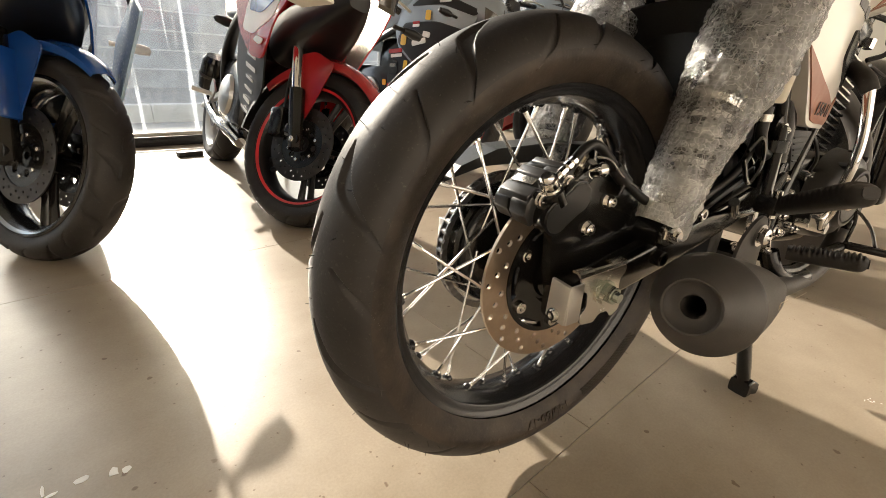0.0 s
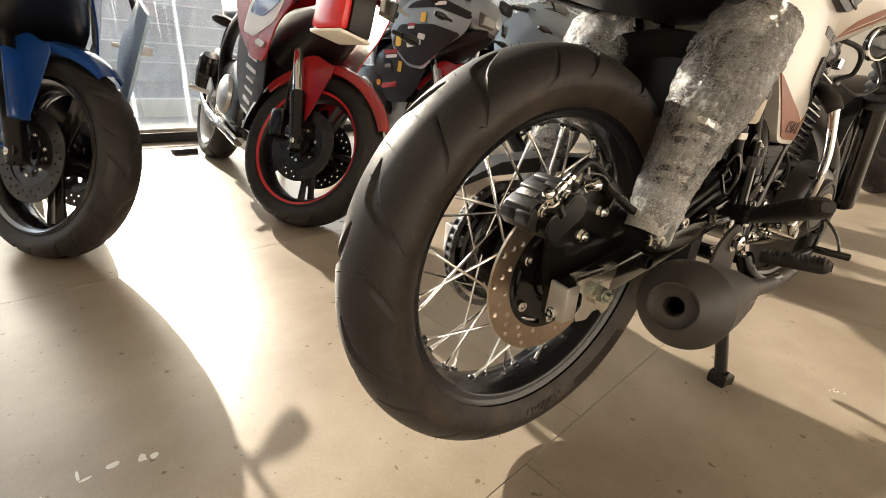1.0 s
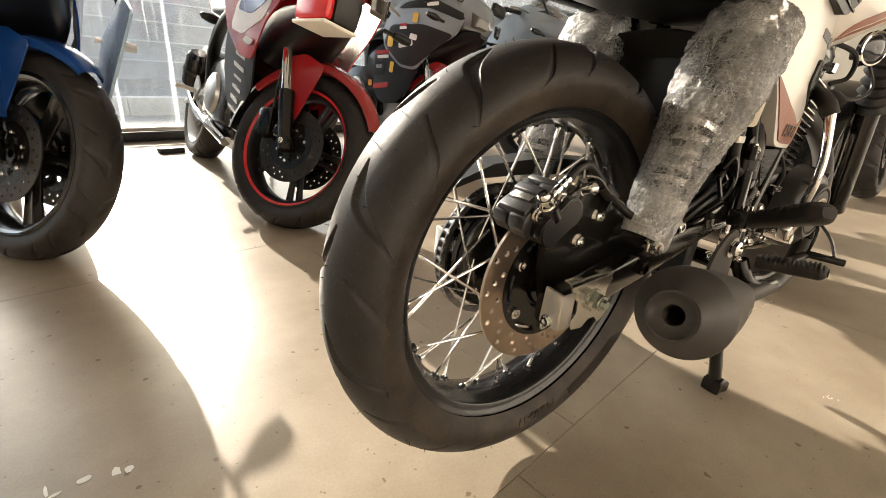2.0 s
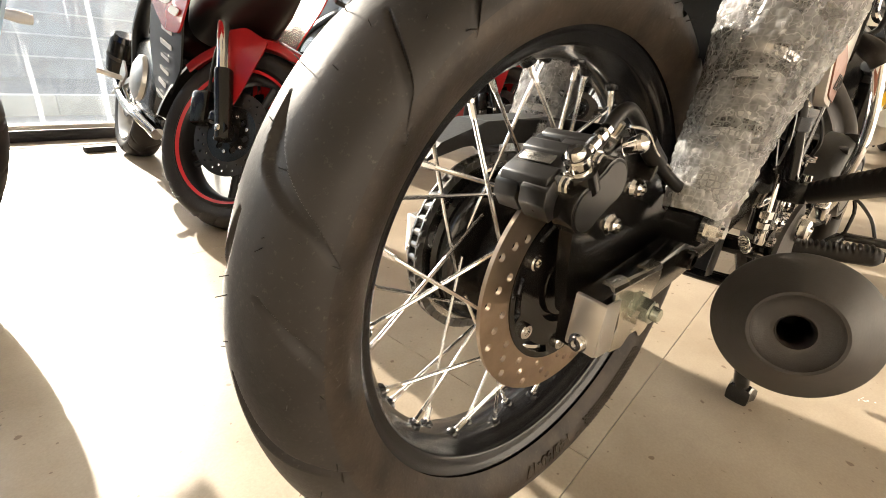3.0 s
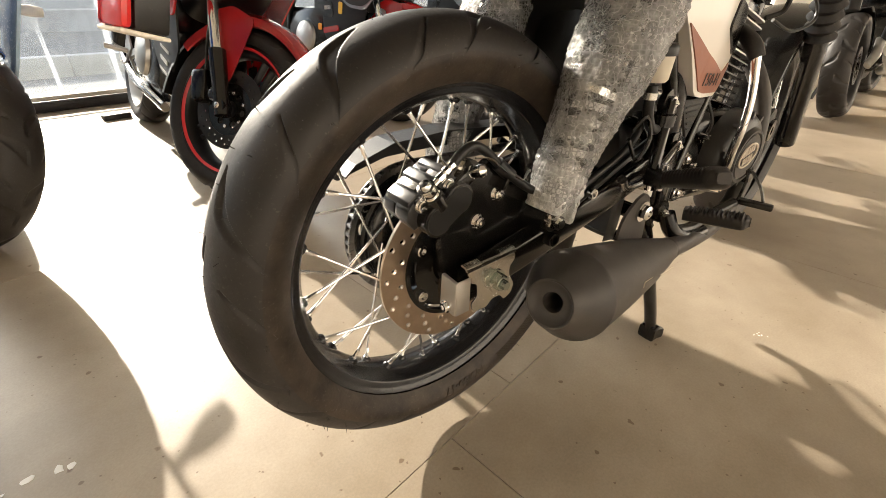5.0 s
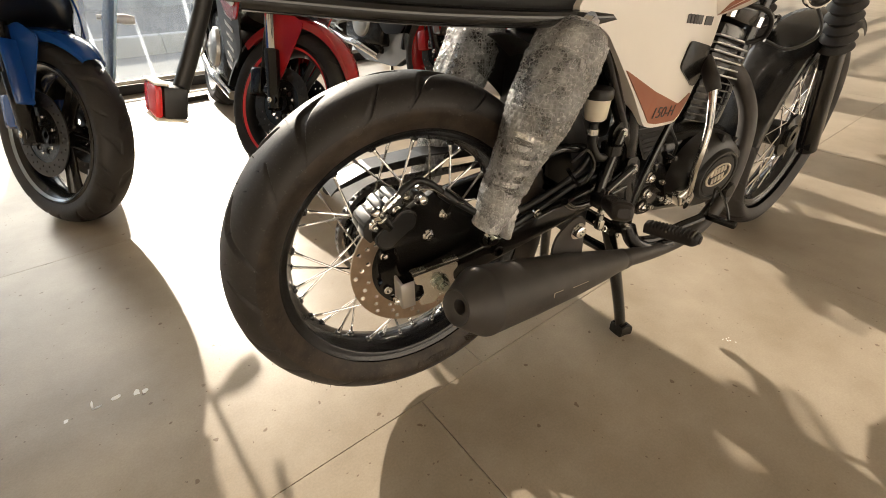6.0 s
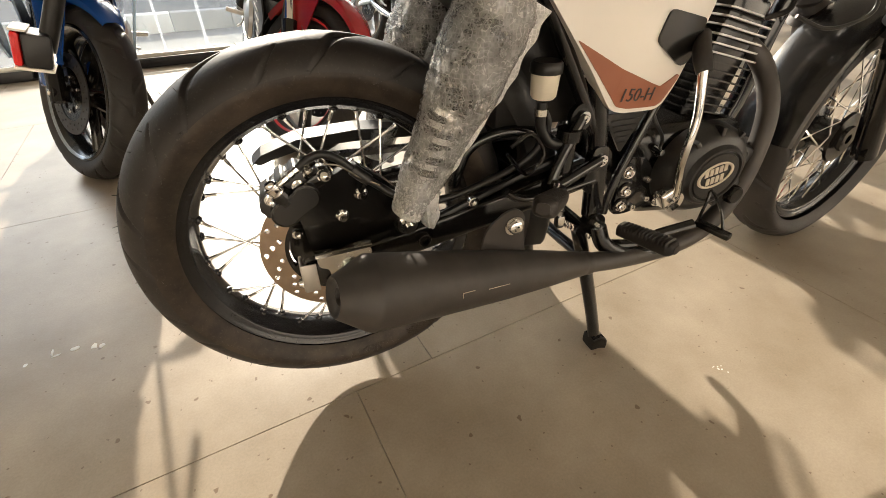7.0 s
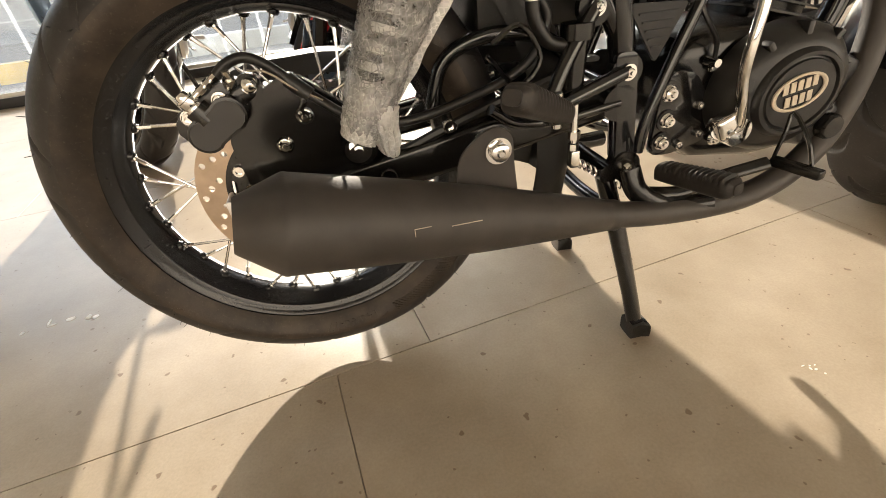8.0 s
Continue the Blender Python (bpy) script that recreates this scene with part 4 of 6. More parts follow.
    part("wrap_collar", film(0.002, 0.058, 60, 160, 0.0080, s * 4.0, 0.0010, 0.0014), WRAP_FOLD, body, "milky gathered lower end of the bubble wrap")
    # further turns of film bunched at the front of the shock
    for mid, spread, seed in ((0.0, 60.0, 3.0), (4.0, 48.0, 8.0)):
        sheet = []
        for t in np.linspace(0.018, 0.296, 90).tolist():
            arc = []
            for k in range(33):
                a = radians(mid + spread * (-1 + k / 16) * (1 + 0.25 * noise.noise(Vector((t * 30, seed, s)))))
                f = 1 + 0.05 * noise.noise(Vector((a * 3, t * 44, seed * s)))
                arc.append((a, wrap_radius(t) * f - 0.0030 - 0.0002 * seed))
            sheet.append([ringed(t, r, a) for a, r in arc] + [ringed(t, r - 0.0006, a) for a, r in arc[::-1]])
        part("inner_wrap", loft(sheet), WRAP_FOLD, body)
    # gathered tail of film hanging past the lower eye
    tail = []
    for j in range(16):
        t = j / 15
        c = lo + Vector((0.030, s * 0.010, -0.018)).lerp(d * 0.050 + Vector((0.002, 0, 0)), t)
        r = 0.0085 + 0.0165 * t ** 0.7
        tail.append([c + r * (1 + 0.34 * noise.noise(Vector((math.cos(a) * 2.6, math.sin(a) * 2.6, t * 2.2 + s))) + 0.16 * noise.noise(Vector((math.cos(a) * 7, math.sin(a) * 7, t * 6 + s)))) * (math.cos(a) * side + 1.2 * math.sin(a) * up) for a in np.linspace(0, math.tau, 49)[:-1]])
    part("wrap_tail", loft(tail), WRAP_TIED, body, "bunched end of the bubble wrap")
    # loose fold of film along the front, ending in a corner at the top
    fwd = Vector((d.z, 0, -d.x))
    for way, reach, top in ((1, 0.020, 0.300),):
        pleat = []
        for j in range(70):
            u = j / 69
            t = 0.045 + (top - 0.045) * u
            r = wrap_radius(min(t, 0.27))
            w = r * (0.36 if reach < 0.01 else 0.10) + (0.001 + reach * u ** 0.9) * (1 + 0.45 * noise.noise(Vector((t * 36, s, reach * 90))))
            c = lo + d * t + fwd * way * (r * (0.62 if reach < 0.01 else 0.88))
            y = s * 0.010 + 0.008 * noise.noise(Vector((t * 40, s * 3, reach * 70)))
            bend = 0.006 * noise.noise(Vector((t * 90, 5, s)))
            pleat.append([c + Vector((0, y - 0.0015, 0)), c + fwd * way * w * 0.5 + Vector((0, y + bend - 0.001, 0)), c + fwd * way * w + Vector((0, y - 0.0006, 0)), c + fwd * way * w + Vector((0, y + 0.0006, 0)), c + fwd * way * w * 0.5 + Vector((0, y + bend + 0.001, 0)), c + Vector((0, y + 0.0015, 0))])
        part("wrap_fold", loft(pleat), WRAP_FOLD, body, "loose fold of the bubble wrap")


for s in (-1, 1):
    shock(s)

# inner mudguard, tail and seat underside
def mudguard(r, a0, a1, w, n=40, lip=0.022, c=(AX, TY, AZ)):
    rings = []
    for k in range(n + 1):
        a = radians(a0 + (a1 - a0) * k / n)
        e = Vector((math.cos(a), 0, math.sin(a)))
        pr = [(-w, -lip), (-w * 0.96, -lip * 0.3), (-w * 0.8, 0.0), (-w * 0.4, 0.006), (0, 0.008), (w * 0.4, 0.006), (w * 0.8, 0.0), (w * 0.96, -lip * 0.3), (w, -lip)]
        pr = pr + [(y * 0.985, q - 0.003) for y, q in pr[::-1]]
        rings.append([Vector(c) + e * (r + q) + Vector((0, y, 0)) for y, q in pr])
    return loft(rings)


part("inner_mudguard", mudguard(0.366, -12, 58, 0.074, lip=0.05), BLACK_PLASTIC, bike, "black plastic inner mudguard")
part("undertail", loft([oval(x, z, w, h, 4.5, 24) for x, z, w, h in ((-0.22, 0.735, 0.05, 0.018), (-0.12, 0.715, 0.075, 0.032), (0.02, 0.70, 0.09, 0.04), (0.18, 0.695, 0.098, 0.045), (0.34, 0.70, 0.10, 0.05))]), BLACK_PLASTIC, bike, "black plastic undertail")
part("seat", loft([oval(x, z, w, h, 3.2, 28) for x, z, w, h in ((-0.24, 0.80, 0.05, 0.03), (-0.2, 0.795, 0.09, 0.045), (0.0, 0.785, 0.115, 0.05), (0.2, 0.775, 0.125, 0.05), (0.38, 0.77, 0.12, 0.05), (0.45, 0.78, 0.1, 0.04))]), BLACK_PLASTIC, bike, "black vinyl seat")
for s in (-1, 1):
    part("seat_rail", tube([(-0.18, s * 0.07, 0.70), (0.0, s * 0.098, 0.678), (0.2, s * 0.105, 0.662), (0.36, s * 0.1, 0.655)], 0.011, 10, 5), BLACK_GLOSS, bike)
    part("shock_mount", join(rod((0.222, s * 0.085, 0.656), (0.222, s * 0.128, 0.656), 0.015, seg=18), rod((0.222, s * 0.128, 0.656), (0.222, s * 0.136, 0.656), 0.010, seg=6)), CHROME, bike)
# tail lamp on its stalk, still partly in packing
lamp = part("tail_lamp", box((0, 0, 0), (0.024, 0.046, 0.034), 0.004), BLACK_PLASTIC, bike, "boxed red tail lamp on a black stalk, packing still on")
lamp.matrix_basis = pose(-0.268, 0.0, 0.602, 0, 16, 13)
part("lens", box((-0.016, 0, 0), (0.008, 0.046, 0.034), 0.004), RED_LENS, lamp, "red lens")
part("packing", box((-0.004, 0, -0.0185), (0.032, 0.046, 0.003), 0.0012), CARD, lamp, "strip of packing foam")
part("packing", box((-0.013, 0, 0.0182), (0.014, 0.046, 0.0025), 0.001), CARD, lamp, "strip of packing foam")
part("stalk", join(tube([(-0.262, 0.0, 0.60), (-0.235, 0.0, 0.645), (-0.205, 0.0, 0.70), (-0.19, 0.0, 0.74)], 0.0085, 10, 5)), BLACK_PLASTIC, bike)

# ---- exhaust
ma, mb = Vector((-0.0322, -0.2240, 0.3630)), Vector((0.3867, -0.1481, 0.2435))
md = (mb - ma).normalized()
mq = Matrix.Translation(ma) @ md.to_track_quat("Z", "Y").to_matrix().to_4x4()
L = (mb - ma).length
sil = part("silencer", moved(lathe([(0.0092, 0.025), (0.0092, 0.009), (0.0105, 0.0065), (0.0130, 0.007), (0.0205, 0.0035), (0.0225, 0.0005), (0.0243, 0.0), (0.0262, 0.0025), (0.0462, 0.0385), (0.0472, 0.0408), (0.0475, 0.043), (0.0471, 0.047), (0.0432, 0.14), (0.0362, 0.255), (0.0280, 0.350), (0.0205, L - 0.018), (0.0188, L - 0.012), (0.0202, L - 0.008), (0.0202, L), (0.015, L)], 72, axis="Z", closed=False), mq), BLACK_MATT, bike, "matt black reverse-cone silencer")
part("silencer_bore", moved(lathe([(0.0091, 0.02), (0.0091, 0.12), (0.0001, 0.12)], 32, axis="Z", closed=False), mq), BLACK_MATT, sil)
part("silencer_bracket", plate([rounded([(0.185, 0.305), (0.245, 0.285), (0.252, 0.305), (0.247, 0.35), (0.246, 0.378), (0.232, 0.390), (0.214, 0.386), (0.188, 0.365), (0.182, 0.34)], 0.012)], -0.163, -0.159), BLACK_MATT, bike, "black silencer bracket", smooth=False)
part("silencer_bolt", join(rod((0.229, -0.163, 0.364), (0.229, -0.166, 0.364), 0.0145, seg=24), hexbolt((0.229, -0.166, 0.364), (0, -1, 0), 0.0105, 0.008, False)), CHROME, bike)
part("exhaust_pipe", tube([(0.375, -0.150, 0.2468), (0.45, -0.142, 0.230), (0.53, -0.138, 0.222), (0.60, -0.135, 0.224), (0.66, -0.132, 0.245), (0.71, -0.125, 0.29), (0.745, -0.112, 0.36), (0.765, -0.09, 0.44), (0.765, -0.05, 0.505), (0.73, -0.02, 0.545)], 0.0172, 18, 6), BLACK_MATT, bike, "matt black exhaust pipe")
part("scratch", moved(join(box((0.0, 0, 0), (0.02, 0.0008, 0.0005)), box((0.012, 0, 0.004), (0.0006, 0.0008, 0.008)), box((0.02, 0, 0.008), (0.016, 0.0008, 0.0005)), box((0.062, 0, 0.004), (0.03, 0.0008, 0.0005))), Matrix.Translation((0.11, -0.2390, 0.325))), PALE_TEXT, sil)

# ---- centre stand
for s in (-1, 1):
    part("stand_leg", tube([(0.405, s * 0.085, 0.275), (0.425, s * 0.105, 0.19), (0.448, s * 0.125, 0.085), (0.462, s * 0.134, 0.02)], [0.013, 0.013, 0.012, 0.012], 12, 5), BLACK_GLOSS, bike, "black centre-stand leg")
    part("stand_foot", loft([oval(0.466, 0.017, 0.017, 0.017, 6, 12, cy=s * 0.134) , oval(0.478, 0.014, 0.021, 0.013, 6, 12, cy=s * 0.134), oval(0.45, 0.014, 0.019, 0.013, 6, 12, cy=s * 0.134)][1::-1] + [oval(0.449, 0.016, 0.017, 0.015, 6, 12, cy=s * 0.134)]), BLACK_GLOSS, bike)
part("stand_bar", tube([(0.42, -0.1, 0.215), (0.418, 0, 0.21), (0.42, 0.1, 0.215)], 0.011), BLACK_GLOSS, bike)
part("stand_pivot", rod((0.405, -0.1, 0.277), (0.405, 0.1, 0.277), 0.014, seg=16), BLACK_SATIN, bike)
springs = [Vector((0.36 + 0.0009 * k, -0.09 + 0.006 * math.cos(k * 0.7), 0.30 - 0.0006 * k + 0.006 * math.sin(k * 0.7))) for k in range(80)]
part("stand_spring", tube(springs, 0.0016, 6, 1), ZINC, bike)

# ---- frame
def frame_tube(name, pts, r=0.013, mat=BLACK_GLOSS):
    return part(name, tube(pts, r, 12, 5), mat, bike)


for s in (-1, 1):
    frame_tube("frame_tube", [(0.36, s * 0.095, 0.655), (0.38, s * 0.09, 0.55), (0.41, s * 0.088, 0.42), (0.423, s * 0.09, 0.30)], 0.016)
    frame_tube("frame_tube", [(0.26, s * 0.095, 0.675), (0.33, s * 0.093, 0.56), (0.405, s * 0.088, 0.44)], 0.011)
    frame_tube("footrest_tube", [(0.300, s * 0.130, 0.392), (0.325, s * 0.118, 0.435), (0.364, s * 0.1, 0.482)], 0.0085)
    frame_tube("footrest_tube", [(0.300, s * 0.130, 0.386), (0.35, s * 0.118, 0.396), (0.409, s * 0.104, 0.409)], 0.0085)
    part("hanger_plate", softened(plate([rounded([(0.392, 0.43), (0.42, 0.43), (0.43, 0.34), (0.437, 0.275), (0.41, 0.27), (0.404, 0.34)], 0.01)], min(s * 0.097, s * 0.105), max(s * 0.097, s * 0.105)), 0.003), BLACK_GLOSS, bike)
    frame_tube("frame_stay", [(0.505, s * 0.092, 0.485), (0.478, s * 0.094, 0.42), (0.452, s * 0.095, 0.345), (0.445, s * 0.095, 0.30)], 0.0075)
    frame_tube("frame_stay", [(0.235, s * 0.122, 0.395), (0.27, s * 0.112, 0.372), (0.33, s * 0.105, 0.365), (0.405, s * 0.1, 0.372)], 0.0065)
    frame_tube("down_tube", [(0.50, s * 0.06, 0.66), (0.62, s * 0.055, 0.67), (0.86, s * 0.03, 0.70)], 0.014)
    for c, r in (((0.364, s * 0.104, 0.48), 0.0105), ((0.409, s * 0.108, 0.408), 0.0105), ((0.423, s * 0.112, 0.288), 0.011)):
        part("frame_bolt", join(rod((c[0], c[1] - s * 0.004, c[2]), (c[0], c[1] + s * 0.001, c[2]), r * 0.9, seg=20), hexbolt(c, (0, s, 0), r * 0.55, 0.005, False)), CHROME, bike)
    for bx, by, bz in ((0.364, 0.1, 0.48), (0.409, 0.104, 0.408), (0.423, 0.108, 0.288)):
        part("bolt_boss", rod((bx, s * 0.09, bz), (bx, s * by, bz), 0.02, seg=20), BLACK_SATIN, bike)
frame_tube("down_tube", [(0.86, 0, 0.69), (0.82, 0, 0.56), (0.80, 0, 0.42), (0.74, 0, 0.30)], 0.016)
part("battery_box", box((0.31, 0.01, 0.545), (0.14, 0.15, 0.17), 0.01), BLACK_PLASTIC, bike, "black battery and air-filter box")
part("rear_brace", tube([(0.18, -0.06, 0.385), (0.2, -0.062, 0.44), (0.25, -0.07, 0.462), (0.31, -0.075, 0.455), (0.345, -0.08, 0.43)], 0.0085, 10, 6), BLACK_GLOSS, bike)
part("bracket_loop", tube([(0.24, -0.118, 0.46), (0.27, -0.118, 0.475), (0.295, -0.116, 0.44), (0.268, -0.118, 0.415), (0.235, -0.118, 0.45)], 0.003, 6, 4), BLACK_GLOSS, bike)

# passenger and rider footrests
def footrest(name, root, tip, r, label):
    root, tip = Vector(root), Vector(tip)
    d = (tip - root).normalized()
    q = Matrix.Translation(root) @ d.to_track_quat("Z", "Y").to_matrix().to_4x4()
    n = (tip - root).length
    secs = []
    m = 60
    for k in range(m + 1):
        t = k / m
        rib = 0.0016 * (1 if (k % 4) < 2 else -1) if 3 < k < 56 else 0
        w = r * (0.88 + 0.16 * t ** 0.8) * (1 if t < 0.86 else max(0.25, 1 - ((t - 0.86) / 0.14) ** 2) ** 0.5)
        secs.append([(q @ Vector((x * 1.2, y * 0.98 + (rib if y > 0 else 0), n * t))) for x, y in [(w * math.copysign(abs(math.cos(a)) ** 0.6, math.cos(a)), w * math.copysign(abs(math.sin(a)) ** 0.6, math.sin(a))) for a in np.linspace(0, math.tau, 25)[:-1]]])
    return part(name, loft(secs), RUBBER, bike, label)


for s in (-1, 1):
    footrest("passenger_footrest", (0.306, s * 0.152, 0.388), (0.212, s * 0.252, 0.442), 0.0128, "black ribbed rubber passenger footrest")
    part("footrest_clevis", softened(box((0.304, s * 0.138, 0.388), (0.028, 0.030, 0.026)), 0.005), BLACK_SATIN, bike)
    part("clevis_pin", rod((0.304, s * 0.143, 0.370), (0.304, s * 0.143, 0.408), 0.0055, seg=12), CHROME, bike)
    footrest("rider_footrest", (0.462, s * 0.128, 0.283), (0.488, s * 0.224, 0.294), 0.0132, "black ribbed rubber rider footrest")
    part("footrest_bar", tube([(0.423, s * 0.115, 0.288), (0.430, s * 0.125, 0.262), (0.448, s * 0.13, 0.246), (0.485, s * 0.136, 0.230), (0.535, s * 0.14, 0.228)], 0.0145, 12, 6), BLACK_SATIN, bike)
# brake pedal and rod
part("brake_pedal", tube([(0.445, -0.128, 0.255), (0.49, -0.137, 0.252), (0.535, -0.147, 0.268), (0.588, -0.162, 0.284)], 0.0085, 10, 6, flat=0.7), BLACK_SATIN, bike, "black brake pedal")
part("brake_pedal_pad", join(box((0.600, -0.19, 0.286), (0.014, 0.06, 0.012), 0.003, Matrix.Rotation(radians(12), 4, "Z")), tube([(0.59, -0.165, 0.289), (0.594, -0.166, 0.325), (0.604, -0.16, 0.345), (0.607, -0.186, 0.32), (0.61, -0.2, 0.29)], 0.0025, 6, 3)), BLACK_SATIN, bike)
# gear lever on the far side: toe peg, heel peg and link
part("gear_lever", join(tube([(0.455, 0.150, 0.285), (0.50, 0.158, 0.262), (0.545, 0.165, 0.240), (0.592, 0.172, 0.226)], [0.010, 0.0085, 0.0075, 0.007], 10, 6), rod((0.588, 0.168, 0.226), (0.594, 0.226, 0.222), 0.009, 0.0105, 14), tube([(0.455, 0.150, 0.285), (0.43, 0.156, 0.262), (0.405, 0.166, 0.250)], 0.007, 10, 4), rod((0.403, 0.162, 0.25), (0.398, 0.205, 0.248), 0.0095, seg=14)), BLACK_SATIN, bike, "black heel-and-toe gear lever")
part("gear_link", join(rod((0.50, 0.150, 0.262), (0.575, 0.128, 0.318), 0.0042, seg=8), rod((0.575, 0.12, 0.318), (0.575, 0.136, 0.318), 0.010, seg=12)), ZINC, bike)
# rear master cylinder with its pushrod
part("master_cylinder", join(rod((0.339, -0.105, 0.40), (0.342, -0.105, 0.46), 0.013, seg=16), rod((0.341, -0.105, 0.452), (0.341, -0.105, 0.468), 0.018, seg=18)), BLACK_SATIN, bike)
part("pushrod", join(rod((0.343, -0.108, 0.40), (0.344, -0.11, 0.335), 0.0042, seg=10), rod((0.344, -0.11, 0.350), (0.344, -0.11, 0.340), 0.0075, seg=6), rod((0.344, -0.11, 0.334), (0.344, -0.11, 0.326), 0.0068, seg=6), softened(box((0.3445, -0.111, 0.315), (0.012, 0.014, 0.022)), 0.003)), CHROME, bike, "zinc-plated brake pushrod")
res = part("fluid_reservoir", moved(lathe([(0.0001, -0.022), (0.017, -0.022), (0.02, -0.018), (0.0225, 0.018), (0.0225, 0.022), (0.0001, 0.022)], 28, axis="Z", closed=False), Matrix.Translation((0.289, -0.105, 0.536)) @ Matrix.Scale(0.86, 4)), TRANSLUCENT_WHITE, bike, "milky plastic brake fluid reservoir with black cap")
part("cap", moved(lathe([(0.0001, 0.02), (0.0245, 0.02), (0.025, 0.026), (0.0245, 0.036), (0.021, 0.041), (0.0001, 0.041)], 28, axis="Z", closed=False), Matrix.Translation((0.289, -0.105, 0.536)) @ Matrix.Diagonal((0.86, 0.86, 0.7, 1))), BLACK_PLASTIC, res)
part("hose", tube([(0.289, -0.105, 0.512), (0.290, -0.106, 0.48), (0.305, -0.107, 0.455), (0.322, -0.107, 0.448), (0.335, -0.106, 0.448)], 0.0075, 10, 6), BLACK_PLASTIC, res)
part("hose_clamp", rod((0.289, -0.105, 0.503), (0.289, -0.105, 0.494), 0.0095, seg=16), ZINC, res)

# ---- side panel, tank
panel_out = [(0.215, 0.672), (0.275, 0.640), (0.315, 0.592), (0.352, 0.548), (0.388, 0.500), (0.400, 0.488), (0.420, 0.483), (0.488, 0.478), (0.503, 0.484), (0.522, 0.510), (0.537, 0.545), (0.565, 0.60), (0.585, 0.66), (0.56, 0.70), (0.40, 0.72), (0.25, 0.71)]


def panel_sweep(x):
    """How far the side panel draws in towards its front edge."""
    return 1.0 * max(0.0, x - 0.40) ** 2


def curved_plate(poly, y, bulge, thick, cx, cz, rx, rz, sub=0.02):
    """A plate bowed outwards about cx, cz."""
    bm = plate([poly], 0, thick)
    bmesh.ops.subdivide_edges(bm, edges=[e for e in bm.edges if e.calc_length() > sub * 2], cuts=3, use_grid_fill=True)
    bmesh.ops.triangulate(bm, faces=bm.faces[:])
    for v in bm.verts:
        v.co.y += y + panel_sweep(v.co.x) - bulge * max(0.0, 1 - ((v.co.x - cx) / rx) ** 2 - ((v.co.z - cz) / rz) ** 2)
    return bm


for s in (-1, 1):
    flip = Matrix.Scale(-1, 4, (0, 1, 0)) if s > 0 else Matrix()
    pan = part("side_panel", moved(curved_plate(rounded(panel_out, 0.012, 3), -0.106, 0.012, 0.024, 0.42, 0.60, 0.26, 0.2), flip), WHITE, bike, "glossy white side panel with a brown wedge")
    part("brown_wedge", moved(curved_plate(rounded([(0.322, 0.588), (0.395, 0.506), (0.405, 0.494), (0.425, 0.489), (0.486, 0.484), (0.497, 0.489), (0.524, 0.522), (0.518, 0.526), (0.50, 0.519), (0.484, 0.513), (0.462, 0.521), (0.40, 0.547)], 0.004, 3), -0.1078, 0.012, 0.002, 0.42, 0.60, 0.26, 0.2), flip), BROWN, pan, "brown wedge decal")
    part("knee_pad", moved(curved_plate(rounded([(0.449, 0.577), (0.462, 0.616), (0.555, 0.596), (0.548, 0.566), (0.533, 0.540), (0.512, 0.537)], 0.01, 3), -0.1090, 0.012, 0.006, 0.42, 0.60, 0.26, 0.2), flip), BLACK_SATIN, pan, "black pad")
    # bars in place of the maker's name
    for k in range(9):
        if k != 5:
            part("name_bar", moved(box((0.440 + 0.0095 * k, -0.1176 + panel_sweep(0.440 + 0.0095 * k), 0.6480 - 0.0012 * k), (0.0065, 0.0012, 0.0125), 0), flip), GREY_TEXT, pan, smooth=False)
    part("lower_grille", moved(join(plate([rounded([(0.402, 0.478), (0.478, 0.474), (0.446, 0.412)], 0.006)], -0.1, -0.096), *[box((0.442 + 0.0005 * k, -0.101, 0.466 - 0.009 * k), (0.05 - 0.009 * k, 0.002, 0.002)) for k in range(5)]), flip), BLACK_PLASTIC, bike, smooth=False)
    word = text_mesh("150-H", 0.0262, 0.0004, 0.10)
    word.transform(Matrix.Translation((0.438, 0, 0.507)) @ Matrix.Rotation(radians(5), 4, "Y") @ Matrix.Rotation(radians(90), 4, "X"))
    for v in word.verts:
        v.co.y += -0.1086 + panel_sweep(v.co.x) - 0.012 * max(0.0, 1 - ((v.co.x - 0.42) / 0.26) ** 2 - ((v.co.z - 0.60) / 0.2) ** 2)
    if s < 0:
        part("lettering", word, GREY_TEXT, pan, "dark model lettering", smooth=False)
    else:
        word.free()
TANK = ((0.42, 0.79, 0.06, 0.04), (0.46, 0.775, 0.095, 0.10), (0.54, 0.765, 0.122, 0.138), (0.62, 0.775, 0.132, 0.135), (0.72, 0.795, 0.137, 0.125), (0.84, 0.815, 0.13, 0.12), (0.92, 0.81, 0.10, 0.09), (0.95, 0.81, 0.06, 0.05))
tank = part("fuel_tank", loft([oval(x, z, w, h, 3.6, 48) for x, z, w, h in TANK]), WHITE, bike, "white fuel tank with brown stripes")


def tank_skin(x, z):
    """Half width of the tank at x, z."""
    c, w, h = (float(np.interp(x, [r[0] for r in TANK], [r[k] for r in TANK])) for k in (1, 2, 3))
    return w * max(0.02, 1 - min(0.99, abs((z - c) / h)) ** 3.6) ** (1 / 3.6)


